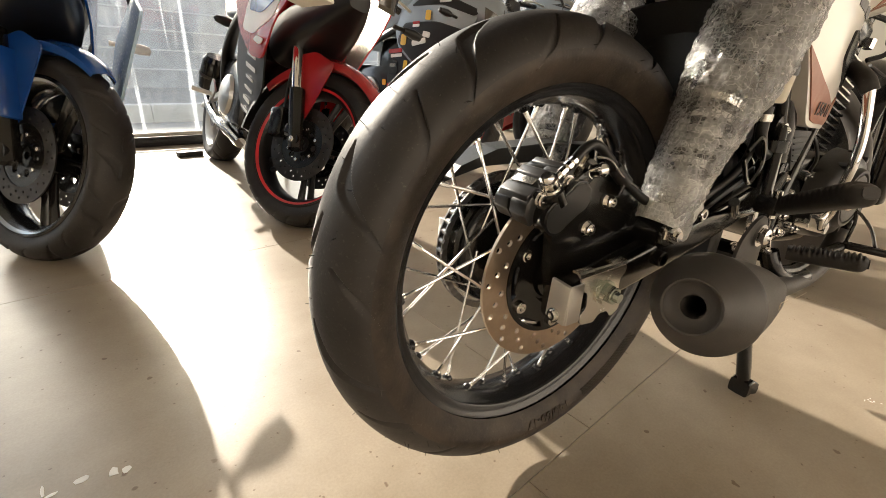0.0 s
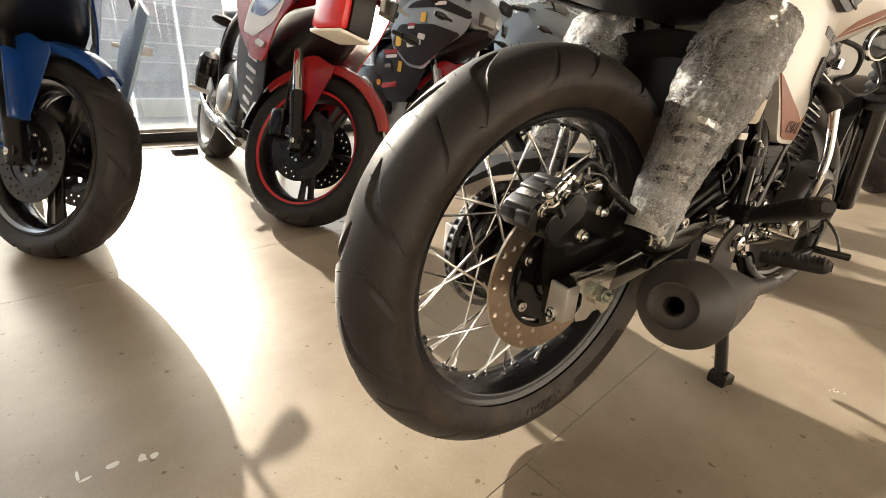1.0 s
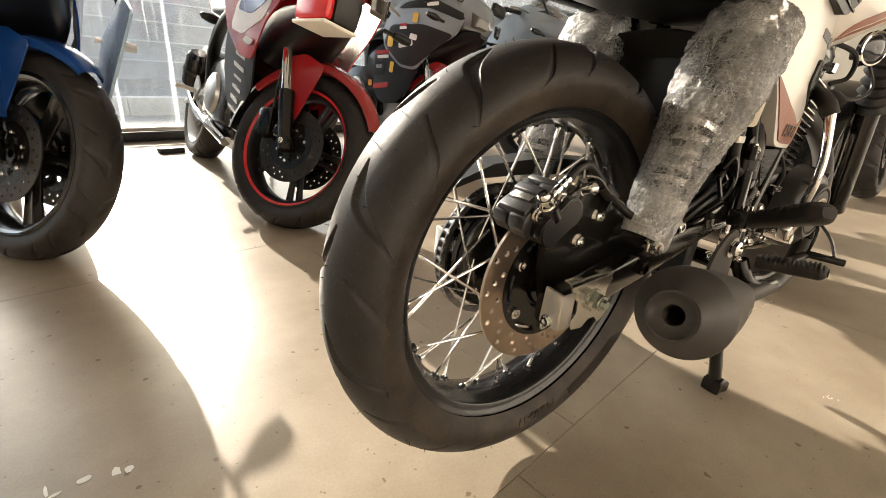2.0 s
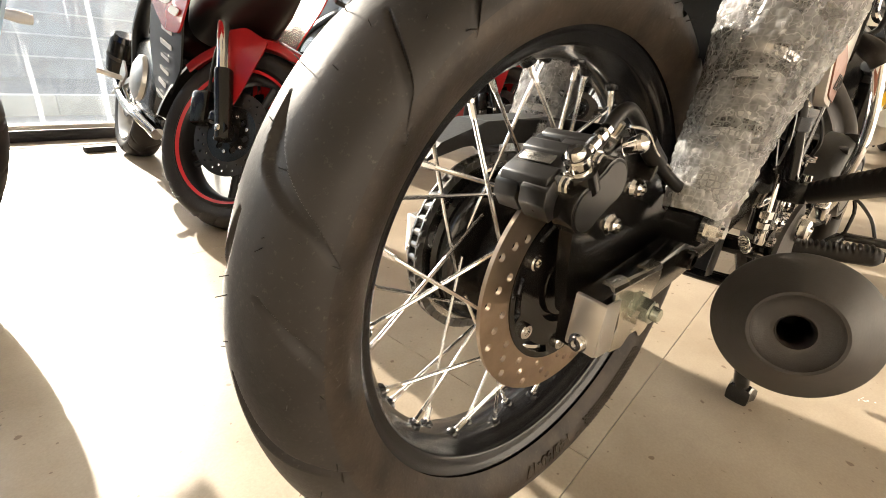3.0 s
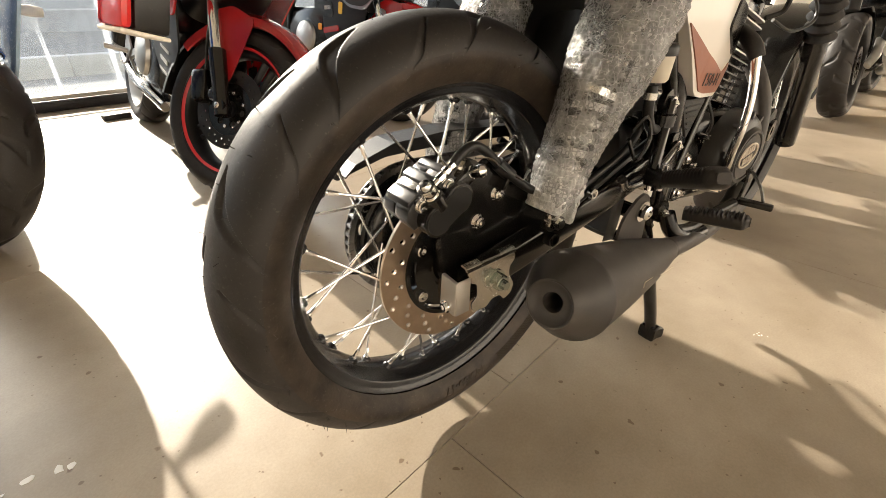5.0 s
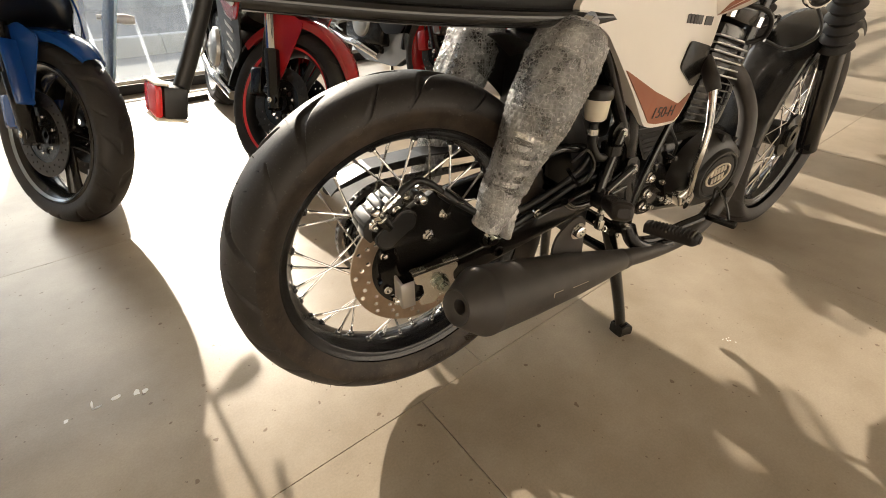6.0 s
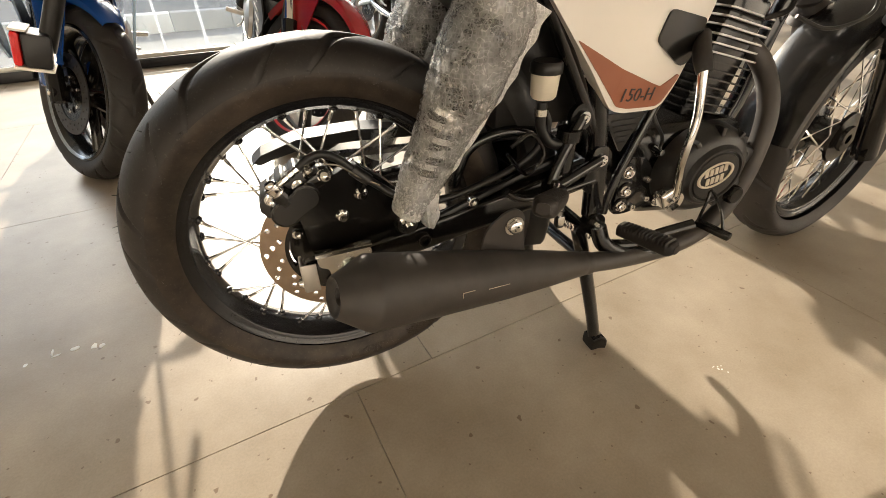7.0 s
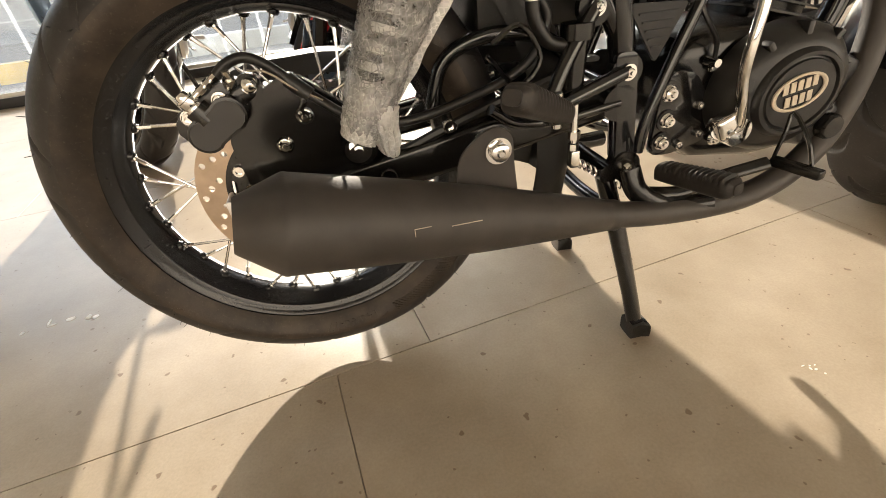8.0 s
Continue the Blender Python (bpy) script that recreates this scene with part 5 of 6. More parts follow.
for s in (-1, 1):
    for lift, half in ((0.0, 0.0065), (-0.0135, 0.0028)):
        rings = []
        for k in range(30):
            x = 0.545 + 0.36 * k / 29
            z = 0.655 + 0.10 * (k / 29) ** 0.7 + lift
            rings.append([(x, s * (tank_skin(x, z + dz) + o), z + dz) for dz, o in ((half, -0.002), (half, 0.0012), (0, 0.0014), (-half, 0.0012), (-half, -0.002))])
        part("tank_stripe", loft(rings), BROWN, tank, "brown stripe")
    part("tank_pad", softened(plate([rounded([(0.36, 0.70), (0.47, 0.672), (0.52, 0.70), (0.53, 0.78), (0.38, 0.80)], 0.015)], min(s * 0.112, s * 0.124), max(s * 0.112, s * 0.124)), 0.003), BLACK_PLASTIC, tank, "dark ribbed knee pad")
    for k in range(5):
        part("pad_rib", box((0.452 + 0.008 * k, s * 0.1245, 0.692 + 0.014 * k), (0.085, 0.003, 0.004), 0.001, Matrix.Rotation(radians(14), 4, "Y")), BLACK_SATIN, tank)

# ---- engine
part("crankcase", softened(loft([oval(x, z, w, h, 6, 28) for x, z, w, h in ((0.495, 0.365, 0.055, 0.045), (0.505, 0.362, 0.068, 0.066), (0.545, 0.352, 0.09, 0.088), (0.64, 0.345, 0.095, 0.094), (0.72, 0.34, 0.09, 0.085), (0.745, 0.335, 0.075, 0.06))]), 0.004), BLACK_SATIN, bike, "black engine crankcase")
for s in (-1, 1):
    part("engine_lug", softened(plate([rounded([(0.462, 0.292), (0.492, 0.288), (0.545, 0.300), (0.545, 0.345), (0.512, 0.392), (0.478, 0.398), (0.466, 0.36)], 0.012)], min(s * 0.088, s * 0.096), max(s * 0.088, s * 0.096)), 0.0025), BLACK_GLOSS, bike)
    for x, z, r in ((0.476, 0.372, 0.0115), (0.480, 0.337, 0.0105), (0.477, 0.308, 0.0105)):
        part("lug_washer", rod((x, s * 0.095, z), (x, s * 0.0985, z), r * 1.35, seg=22), BLACK_SATIN, bike)
        part("lug_bolt", hexbolt((x, s * 0.0985, z), (0, s, 0), r * 0.78, 0.007), CHROME, bike)
    for x, z in ((0.532, 0.312), (0.525, 0.350), (0.505, 0.300)):
        part("case_screw", capbolt((x, s * 0.096, z), (0, s, 0), 0.0055, 0.005), CHROME, bike)
cov = part("clutch_cover", join(moved(lathe([(0.0001, -0.038), (0.0440, -0.038), (0.0455, -0.0355), (0.0475, -0.0350), (0.0490, -0.0385), (0.0535, -0.0385), (0.0560, -0.0355), (0.0580, -0.0300), (0.072, -0.026), (0.084, -0.012), (0.088, 0.012)], 56, closed=False), Matrix.Translation((0.622, -0.108, 0.360)) @ Matrix.Diagonal((1.06, 1, 0.92, 1))),
                              moved(lathe([(0.0001, -0.03), (0.022, -0.03), (0.03, -0.024), (0.036, 0.0)], 32, closed=False), Matrix.Translation((0.70, -0.098, 0.305))),
                              box((0.69, -0.105, 0.37), (0.09, 0.03, 0.055), 0.012, Matrix.Rotation(radians(20), 4, "Y"))), BLACK_PLASTIC, bike, "black engine side cover with an oval badge")
for k in range(7):
    t = radians(-60 + 38 * k)
    part("cover_rib", moved(softened(box((0.066, 0, 0), (0.030, 0.020, 0.0085)), 0.003), Matrix.Translation((0.622, -0.124, 0.360)) @ Matrix.Rotation(-t, 4, "Y")), BLACK_PLASTIC, cov)
part("badge_rim", moved(lathe([(0.0305, -0.001), (0.033, -0.002), (0.0355, -0.001), (0.0355, 0.001), (0.0305, 0.001)], 40), Matrix.Translation((0.617, -0.1475, 0.364)) @ Matrix.Rotation(radians(-10), 4, "Y") @ Matrix.Diagonal((1.05, 1, 0.62, 1))), PALE_TEXT, cov, "pale oval badge rim")
for row, n in ((0.0085, 5), (-0.0085, 4)):
    for k in range(n):
        part("badge_bar", moved(box(((k - (n - 1) / 2) * 0.0098, 0, row), (0.0068, 0.0012, 0.0125), 0, ), Matrix.Translation((0.617, -0.1473, 0.364)) @ Matrix.Rotation(radians(-10), 4, "Y")), PALE_TEXT, cov, smooth=False)
part("filler_cap", moved(lathe([(0.0001, -0.014), (0.014, -0.014), (0.017, -0.01), (0.017, 0.0)], 20, closed=False), Matrix.Translation((0.70, -0.128, 0.305))), BLACK_SATIN, cov)
CYL = Matrix.Translation((0.655, 0.0, 0.42)) @ Matrix.Rotation(radians(14), 4, "Y")
part("cylinder", moved(box((0, 0, 0.1), (0.09, 0.09, 0.2), 0.01), CYL), BLACK_SATIN, bike)
for k in range(13):
    w = 0.060 if k < 8 else 0.057
    fin = plate([rounded([(-w, -w), (w, -w), (w, w), (-w, w)], 0.014, 3)], 0, 0.0026, Matrix.Rotation(radians(-90), 4, "X"))
    part("cooling_fin", moved(fin, CYL @ Matrix.Translation((0, 0, 0.02 + 0.0130 * k))), ALU if k > 6 else BLACK_SATIN, bike, smooth=False)
part("cylinder_head_cover", moved(box((0, 0, 0.225), (0.11, 0.1, 0.05), 0.018), CYL), BLACK_SATIN, bike)
for x, y in ((-0.05, -0.05), (-0.05, 0.05), (0.05, -0.05), (0.05, 0.05)):
    part("head_bolt", moved(rod((x, y, 0.205), (x, y, 0.222), 0.008, seg=6), CYL), CHROME, bike)
part("carburettor", join(rod((0.50, 0, 0.54), (0.585, 0, 0.54), 0.028, seg=20), box((0.525, 0, 0.515), (0.05, 0.06, 0.09), 0.01)), ALU, bike)
part("intake_rubber", tube([(0.38, 0, 0.55), (0.44, 0, 0.545), (0.51, 0, 0.54)], [0.04, 0.034, 0.03], 16), BLACK_PLASTIC, bike)
# kick starter
kick = part("kick_starter", join(tube([(0.563, -0.125, 0.318), (0.548, -0.140, 0.345), (0.531, -0.147, 0.392), (0.526, -0.151, 0.43), (0.531, -0.147, 0.475), (0.527, -0.135, 0.54)], [0.011, 0.0095, 0.0085, 0.0085, 0.0085, 0.0095], 14, 6, flat=0.75)), CHROME, bike, "chrome kick-start lever")
part("kick_boss", join(rod((0.556, -0.1, 0.322), (0.556, -0.139, 0.322), 0.0165, seg=22), softened(box((0.540, -0.132, 0.333), (0.036, 0.022, 0.030), 0, Matrix.Rotation(radians(-25), 4, "Y")), 0.006, 3), rod((0.545, -0.145, 0.316), (0.545, -0.12, 0.316), 0.009, seg=14)), CHROME, kick)
part("kick_tread", tube([(0.529, -0.137, 0.535), (0.53, -0.125, 0.552), (0.545, -0.105, 0.565), (0.565, -0.085, 0.572)], [0.0115, 0.013, 0.012, 0.011], 12, 5), RUBBER, kick)
for c in ((0.545, -0.097, 0.372), (0.56, -0.097, 0.30)):
    part("case_bolt", hexbolt(c, (0, -1, 0), 0.0075, 0.006), CHROME, bike)
part("switch_cable", tube([(0.53, -0.098, 0.405), (0.52, -0.105, 0.43), (0.50, -0.1, 0.46), (0.49, -0.08, 0.50)], 0.003, 6, 5), BLACK_PLASTIC, bike)
part("gear_switch", join(rod((0.528, -0.09, 0.402), (0.528, -0.108, 0.402), 0.007, 0.005, seg=12), box((0.537, -0.095, 0.395), (0.02, 0.008, 0.010), 0.002)), CHROME, bike)
part("spark_cable", tube([(0.70, -0.07, 0.585), (0.72, -0.09, 0.60), (0.70, -0.09, 0.64), (0.62, -0.05, 0.66)], 0.0045, 8, 6), BLACK_PLASTIC, bike)

# ---- front wheel, fork, mudguard
FWX, FWZ = 1.235, 0.284
FM = Matrix.Translation((1.228, 0.048, 0)) @ Matrix.Rotation(radians(7), 4, "Z") @ Matrix.Translation((-FWX, 0, 0))
FRONT = FM @ Matrix.Translation((FWX, 0, FWZ))
front_wheel = part("front_wheel", moved(lathe([(r, h * 0.8) for r, h in rim_full] + [(r + 0.004, h * 0.8) for r, h in rim_full[::-1]], 96), FRONT), RIM_BLACK, bike, "black wire-spoked front wheel rim")
part("tyre", moved(tyre_mesh(0.283, 0.056, 0.226, 900, 90), FRONT), RUBBER, front_wheel, "black rubber front tyre")
for i in range(36):
    a = math.tau * i / 36
    side = -1 if i % 2 == 0 else 1
    lean = 1 if (i // 2) % 2 == 0 else -1
    ah = a + lean * radians(62)
    part("spoke", moved(rod((FWX + 0.055 * math.cos(ah), 0.034 * side, FWZ + 0.055 * math.sin(ah)), (FWX + 0.197 * math.cos(a), 0.007 * side, FWZ + 0.197 * math.sin(a)), 0.0021, seg=6), FM), CHROME, front_wheel)
part("hub", moved(lathe([(0.012, -0.05), (0.03, -0.05), (0.032, -0.044), (0.06, -0.04), (0.062, -0.033), (0.036, -0.026), (0.036, 0.026), (0.062, 0.033), (0.06, 0.04), (0.03, 0.05), (0.012, 0.05)], 40, closed=False), FRONT), BLACK_SATIN, front_wheel)
part("brake_disc", plate([circle2(FWX, FWZ, 0.13, 64), circle2(FWX, FWZ, 0.095, 48)] + [circle2(FWX + 0.112 * math.cos(radians(15 * k)), FWZ + 0.112 * math.sin(radians(15 * k)), 0.004, 8) for k in range(24)], 0.06, 0.064, FM), STEEL, front_wheel, smooth=False)
rake = Vector((-0.46, 0, 0.888))
for s in (-1, 1):
    ax = Vector((FWX, s * 0.088, FWZ))
    part("fork_leg", moved(join(rod(ax - rake * 0.03, ax + rake * 0.30, 0.0255, 0.024, 22), rod(ax + Vector((0, -0.014 * 1, -0.005)), ax + Vector((0, 0.014, -0.005)), 0.024, seg=16)), FM), BLACK_GLOSS, bike, "black fork leg")
    gait = [( (0.036 if k % 2 == 0 else 0.026), 0.29 + 0.0125 * k) for k in range(16)]
    part("fork_gaiter", moved(lathe(gait, 28, axis="Z", closed=False), FM @ Matrix.Translation(ax) @ rake.to_track_quat("Z", "Y").to_matrix().to_4x4()), RUBBER, bike, "ribbed black fork gaiter")
    part("stanchion", moved(rod(ax + rake * 0.45, ax + rake * 0.66, 0.018, seg=16), FM), CHROME, bike)
part("front_mudguard", moved(mudguard(0.318, 58, 172, 0.068, c=(FWX, 0, FWZ), lip=0.02), FM), BLACK_SATIN, bike, "satin black front mudguard")
for s in (-1, 1):
    part("mudguard_stay", moved(tube([(FWX - 0.10, s * 0.071, FWZ + 0.305), (FWX - 0.05, s * 0.078, FWZ + 0.29), (FWX - 0.075, s * 0.085, FWZ + 0.17)], 0.0045, 8, 4), FM), BLACK_SATIN, bike)
    part("stay_bolt", moved(hexbolt((FWX - 0.12, s * 0.068, FWZ + 0.30), (0, s, 0.2), 0.006, 0.005), FM), CHROME, bike)
part("horn", moved(lathe([(0.0001, -0.012), (0.012, -0.014), (0.026, -0.008), (0.030, -0.010), (0.034, -0.006), (0.034, 0.004), (0.020, 0.016), (0.0001, 0.02)], 36, closed=False), Matrix.Translation((0.93, -0.055, 0.665)) @ Matrix.Rotation(radians(-25), 4, "Z")), BLACK_GLOSS, bike, "round black horn")
part("horn_rim", moved(lathe([(0.031, -0.010), (0.0345, -0.009), (0.0355, -0.005), (0.0325, -0.006)], 36), Matrix.Translation((0.93, -0.055, 0.665)) @ Matrix.Rotation(radians(-25), 4, "Z")), CHROME, bike)
part("horn_wire", tube([(0.935, -0.06, 0.635), (0.95, -0.075, 0.60), (0.93, -0.08, 0.575), (0.86, -0.07, 0.56), (0.80, -0.05, 0.58)], 0.0035, 8, 6), BLACK_PLASTIC, bike)
part("fork_yoke", join(box((0.955, 0, 0.84), (0.07, 0.24, 0.03), 0.01), box((0.925, 0, 0.9), (0.07, 0.22, 0.025), 0.01)), BLACK_SATIN, bike)
part("headlamp", moved(lathe([(0.0001, 0.0), (0.06, 0.004), (0.085, 0.03), (0.09, 0.09), (0.088, 0.1), (0.0001, 0.108)], 40, axis="X", closed=False), Matrix.Translation((0.96, 0, 0.86))), BLACK_SATIN, bike)
part("handlebar", tube([(0.86, -0.36, 0.98), (0.9, -0.2, 0.97), (0.915, 0, 0.94), (0.9, 0.2, 0.97), (0.86, 0.36, 0.98)], 0.011, 12), BLACK_SATIN, bike)
for s in (-1, 1):
    part("grip", rod((0.86, s * 0.36, 0.98), (0.875, s * 0.25, 0.975), 0.016, seg=16), RUBBER, bike)
    part("lever", tube([(0.905, s * 0.22, 0.965), (0.925, s * 0.29, 0.962), (0.91, s * 0.38, 0.965)], 0.0055, 8), ALU, bike)
# ---- the other motorcycles in the showroom
def cast_wheel(parent, name, R, half, bead, n_spoke, rim_mat, tape, M, disc, tread=True, disc_sides=(-1, 1), label=""):
    """A cast wheel: rim with spokes, tyre, rim tape, drilled discs, all turned by M."""
    prof = [(bead + 0.006, -half * 0.78), (bead + 0.009, -half * 0.86), (bead + 0.004, -half * 0.9), (bead - 0.006, -half * 0.8), (bead - 0.014, -half * 0.62), (bead - 0.022, -half * 0.35), (bead - 0.024, 0)]
    full = prof + [(r, -h) for r, h in prof[-2::-1]]
    arms = []
    for k in range(n_spoke):
        for d in (-0.11, 0.11):
            a = math.tau * k / n_spoke
            p0 = Vector((0.045 * math.cos(a + d * 2.5), 0, 0.045 * math.sin(a + d * 2.5)))
            p1 = Vector(((bead - 0.02) * math.cos(a + d), 0, (bead - 0.02) * math.sin(a + d)))
            arms.append(tube([p0, (p0 + p1) / 2, p1], [0.016, 0.011, 0.013], 8, 2, flat=0.8))
    hub = lathe([(0.012, -0.055), (0.03, -0.055), (0.05, -0.03), (0.05, 0.03), (0.03, 0.055), (0.012, 0.055)], 32, closed=False)
    w = part(name, moved(join(lathe(full + [(r + 0.004, h) for r, h in full[::-1]], 72), hub), M), rim_mat, parent, label)
    for arm in arms:
        part("wheel_spoke", moved(arm, M), rim_mat, w)
    part("tyre", moved(tyre_mesh(R, half, bead + 0.004, 420 if tread else 120, 48 if tread else 24), M), RUBBER, w, "black rubber tyre")
    if tape is not None:
        for s in (-1, 1):
            part("rim_tape", moved(lathe([(bead + 0.0025, s * half * 0.905), (bead - 0.006, s * (half * 0.81)), (bead - 0.0055, s * (half * 0.815 + 0.0008)), (bead + 0.003, s * (half * 0.91 + 0.0008))], 72, closed=True), M), tape, w)
    if disc:
        for s in disc_sides:
            y = s * 0.062
            loops = [circle2(0, 0, disc, 60), circle2(0, 0, disc * 0.66, 40)]
            for k in range(20):
                for r, da in ((0.76, 0), (0.88, 9)):
                    t = radians(18 * k + da)
                    loops.append(circle2(disc * r * math.cos(t), disc * r * math.sin(t), 0.0042, 7))
            part("brake_disc", plate(loops, y - 0.002, y + 0.002, M), SHADED_STEEL, w, smooth=False)
            part("disc_carrier", plate([circle2(0, 0, disc * 0.67, 40), circle2(0, 0, 0.03, 20)] + [circle2(0.052 * math.cos(radians(60 * k)), 0.052 * math.sin(radians(60 * k)), 0.012, 12) for k in range(6)], y - 0.003 - s * 0.003, y + 0.003 - s * 0.003, M), BLACK_SATIN, w, smooth=False)
            for k in range(6):
                t = radians(60 * k + 30)
                part("disc_bolt", moved(capbolt((0.058 * math.cos(t), y, 0.058 * math.sin(t)), (0, s, 0), 0.006, 0.004), M), CHROME, w)
    return w


def shell_at(poly, s, y, lean):
    """A thin bowed panel at the side s."""
    bm = softened(plate([rounded(poly, 0.02, 3)], -0.004, 0.004), 0.002)
    for v in bm.verts:
        v.co.y = s * (v.co.y + y + lean * (v.co.z - 0.6) - 0.12 * (v.co.x - 0.6) ** 2)
    return bm


def sport_bike(name, label, m, steer, paint, side, belly, fork, rim_mat, tape, fender, accent, tread=True, stripe=None, stickers=(), canister=True, small=False, tip=30, shroud=None, nose_up=0.0, flare=0.0):
    """A faired sport motorcycle facing +X, standing on z = 0."""
    b = thing(name, label, "motorcycle", m, "motorcycles on display")
    FA, RA = Vector((0.68, 0, 0.295)), Vector((-0.68, 0, 0.305))
    up = Vector((-0.42, 0, 0.9075))
    piv = FA + up * 0.45 + Vector((-0.045, 0, 0))
    S = Matrix.Translation(piv) @ Matrix.Rotation(radians(steer), 4, up) @ Matrix.Translation(-piv)
    FW = S @ Matrix.Translation(FA)
    wheel = cast_wheel(b, "front_wheel", 0.295, 0.056, 0.2165, 5, rim_mat, tape, FW, 0.135, tread, label="cast front wheel with twin drilled discs")
    for s in (-1, 1):
        o = Vector((0, s * 0.096, 0))
        part("fork_lower", moved(join(rod(FA + o - up * 0.03, FA + o + up * 0.19, 0.0255, 0.028, 20), rod(FA + o + Vector((0, -0.02, 0)), FA + o + Vector((0, 0.02, 0)), 0.024, seg=16), box(FA + o + Vector((-0.035, 0, 0.03)), (0.05, 0.026, 0.03), 0.006)), S), BLACK_SATIN, b, "black fork leg")
        part("fork_tube", moved(rod(FA + o + up * 0.18, FA + o + up * 0.47, 0.021, seg=20), S), fork, b, "bright fork tube")
        part("fork_clamp", moved(rod(FA + o + up * 0.43, FA + o + up * 0.47, 0.032, seg=18), S), BIKE_BLACK, b)
        part("axle_cap", moved(hexbolt(FA + o + Vector((0, s * 0.02, 0)), (0, s, 0), 0.011, 0.007), S), ZINC, b)
        part("caliper", moved(box(FA + Vector((-0.125, s * 0.07, 0.045)), (0.065, 0.055, 0.11), 0.014, Matrix.Rotation(radians(-16), 4, "Y")), S), accent if small else BLACK_SATIN, b, "brake caliper")
        part("brake_hose", moved(tube([FA + Vector((-0.12, s * 0.08, 0.1)), FA + Vector((-0.13, s * 0.1, 0.22)), FA + Vector((-0.14, s * 0.09, 0.36)), FA + up * 0.5 + Vector((0.03, s * 0.05, 0))], 0.005, 8, 6), S), BLACK_PLASTIC, b)
        part("speed_sensor_arm", moved(join(rod(FA + o + Vector((-0.02, -s * 0.02, 0.02)), FA + Vector((-0.15, s * 0.06, 0.01)), 0.006, seg=8), rod(FA + o + Vector((-0.02, -s * 0.02, 0.0)), FA + Vector((-0.15, s * 0.06, 0.08)), 0.006, seg=8)), S), ALU, b)
    if small:
        for s in (-1, 1):
            part("fork_guard", moved(box(FA + Vector((0.03, s * 0.098, 0)) + up * 0.2, (0.016, 0.052, 0.2), 0.007, Matrix.Rotation(radians(-24.8), 4, "Y")), S), paint, b, "painted fork guard")
    # mudguard: a sharp-nosed shell over the wheel with a skirt down each fork leg
    rings = []
    for k in range(31):
        a = radians(tip + (148 - tip) * k / 30)
        e = Vector((math.cos(a), 0, math.sin(a)))
        t = k / 30
        w = 0.032 + 0.042 * min(1, t * 2.4)
        r = 0.313 + 0.012 * math.sin(math.pi * min(1, t * 1.2))
        drop = 0.012 + 0.03 * min(1, t * 1.6)
        ring = [(-w, -drop), (-w * 0.97, -drop * 0.3), (-w * 0.7, 0.004), (0, 0.012), (w * 0.7, 0.004), (w * 0.97, -drop * 0.3), (w, -drop)]
        ring += [(y * 0.96, q - 0.004) for y, q in ring[::-1]]
        rings.append([FA + e * (r + q) + Vector((0, y, 0)) for y, q in ring])
    fen = part("front_mudguard", moved(loft(rings), S), fender, b, "glossy pointed front mudguard")
    for s in (-1, 1):
        part("mudguard_skirt", moved(plate([rounded([(0.70, 0.60), (0.60, 0.625), (0.54, 0.60), (0.56, 0.50), (0.60, 0.40), (0.645, 0.335), (0.668, 0.40), (0.685, 0.50)], 0.02)], s * 0.078 - 0.002, s * 0.078 + 0.002), S), fender, fen)
    part("front_rear_guard", moved(loft([[FA + Vector((math.cos(radians(a)), 0, math.sin(radians(a)))) * (0.32 + q) + Vector((0, y, 0)) for y, q in ((-0.06, -0.02), (-0.05, 0), (0.05, 0), (0.06, -0.02), (0.05, -0.004), (-0.05, -0.004))] for a in range(148, 186, 6)]), S), BLACK_PLASTIC, b)
    # engine, frame and swing arm
    part("engine", join(box((0.02, 0, 0.42), (0.42, 0.30, 0.30), 0.04), box((0.16, 0, 0.62), (0.2, 0.28, 0.22), 0.03), box((0.0, 0, 0.27), (0.3, 0.2, 0.1), 0.03)), BLACK_SATIN, b, "dark engine block")
    for s in (-1, 1):
        part("clutch_cover", moved(lathe([(0.0001, -0.03), (0.06, -0.028), (0.085, -0.015), (0.09, 0.0)], 32, closed=False), Matrix.Translation((0.02, s * 0.15, 0.40)) @ (Matrix.Rotation(math.pi, 4, "Z") if s > 0 else Matrix())), ALU, b, "cast engine cover")
        part("frame_spar", tube([(0.42, s * 0.06, 0.83), (0.2, s * 0.16, 0.76), (-0.1, s * 0.15, 0.62), (-0.2, s * 0.12, 0.42)], [0.03, 0.04, 0.04, 0.035], 12, 6, flat=0.5), BIKE_BLACK, b, "black cast frame spar")
        part("swing_arm", tube([(-0.2, s * 0.1, 0.42), (-0.45, s * 0.115, 0.36), (-0.72, s * 0.11, 0.305)], [0.035, 0.032, 0.022], 10, 6, flat=0.55), ALU, b, "bright swing arm")
        part("footrest_hanger", join(plate([rounded([(-0.2, 0.40), (-0.3, 0.46), (-0.34, 0.40), (-0.28, 0.34)], 0.015)], s * 0.16 - 0.004, s * 0.16 + 0.004), rod((-0.28, s * 0.16, 0.38), (-0.29, s * 0.25, 0.385), 0.011, seg=10), tube([(-0.27, s * 0.165, 0.36), (-0.2, s * 0.18, 0.34), (-0.13, s * 0.2, 0.335)], 0.006, 8)), ALU, b)
    rear = cast_wheel(b, "rear_wheel", 0.305, 0.072, 0.2165, 5, ALU if canister else rim_mat, None, Matrix.Translation(RA), 0.11, tread, (-1,), "cast rear wheel")
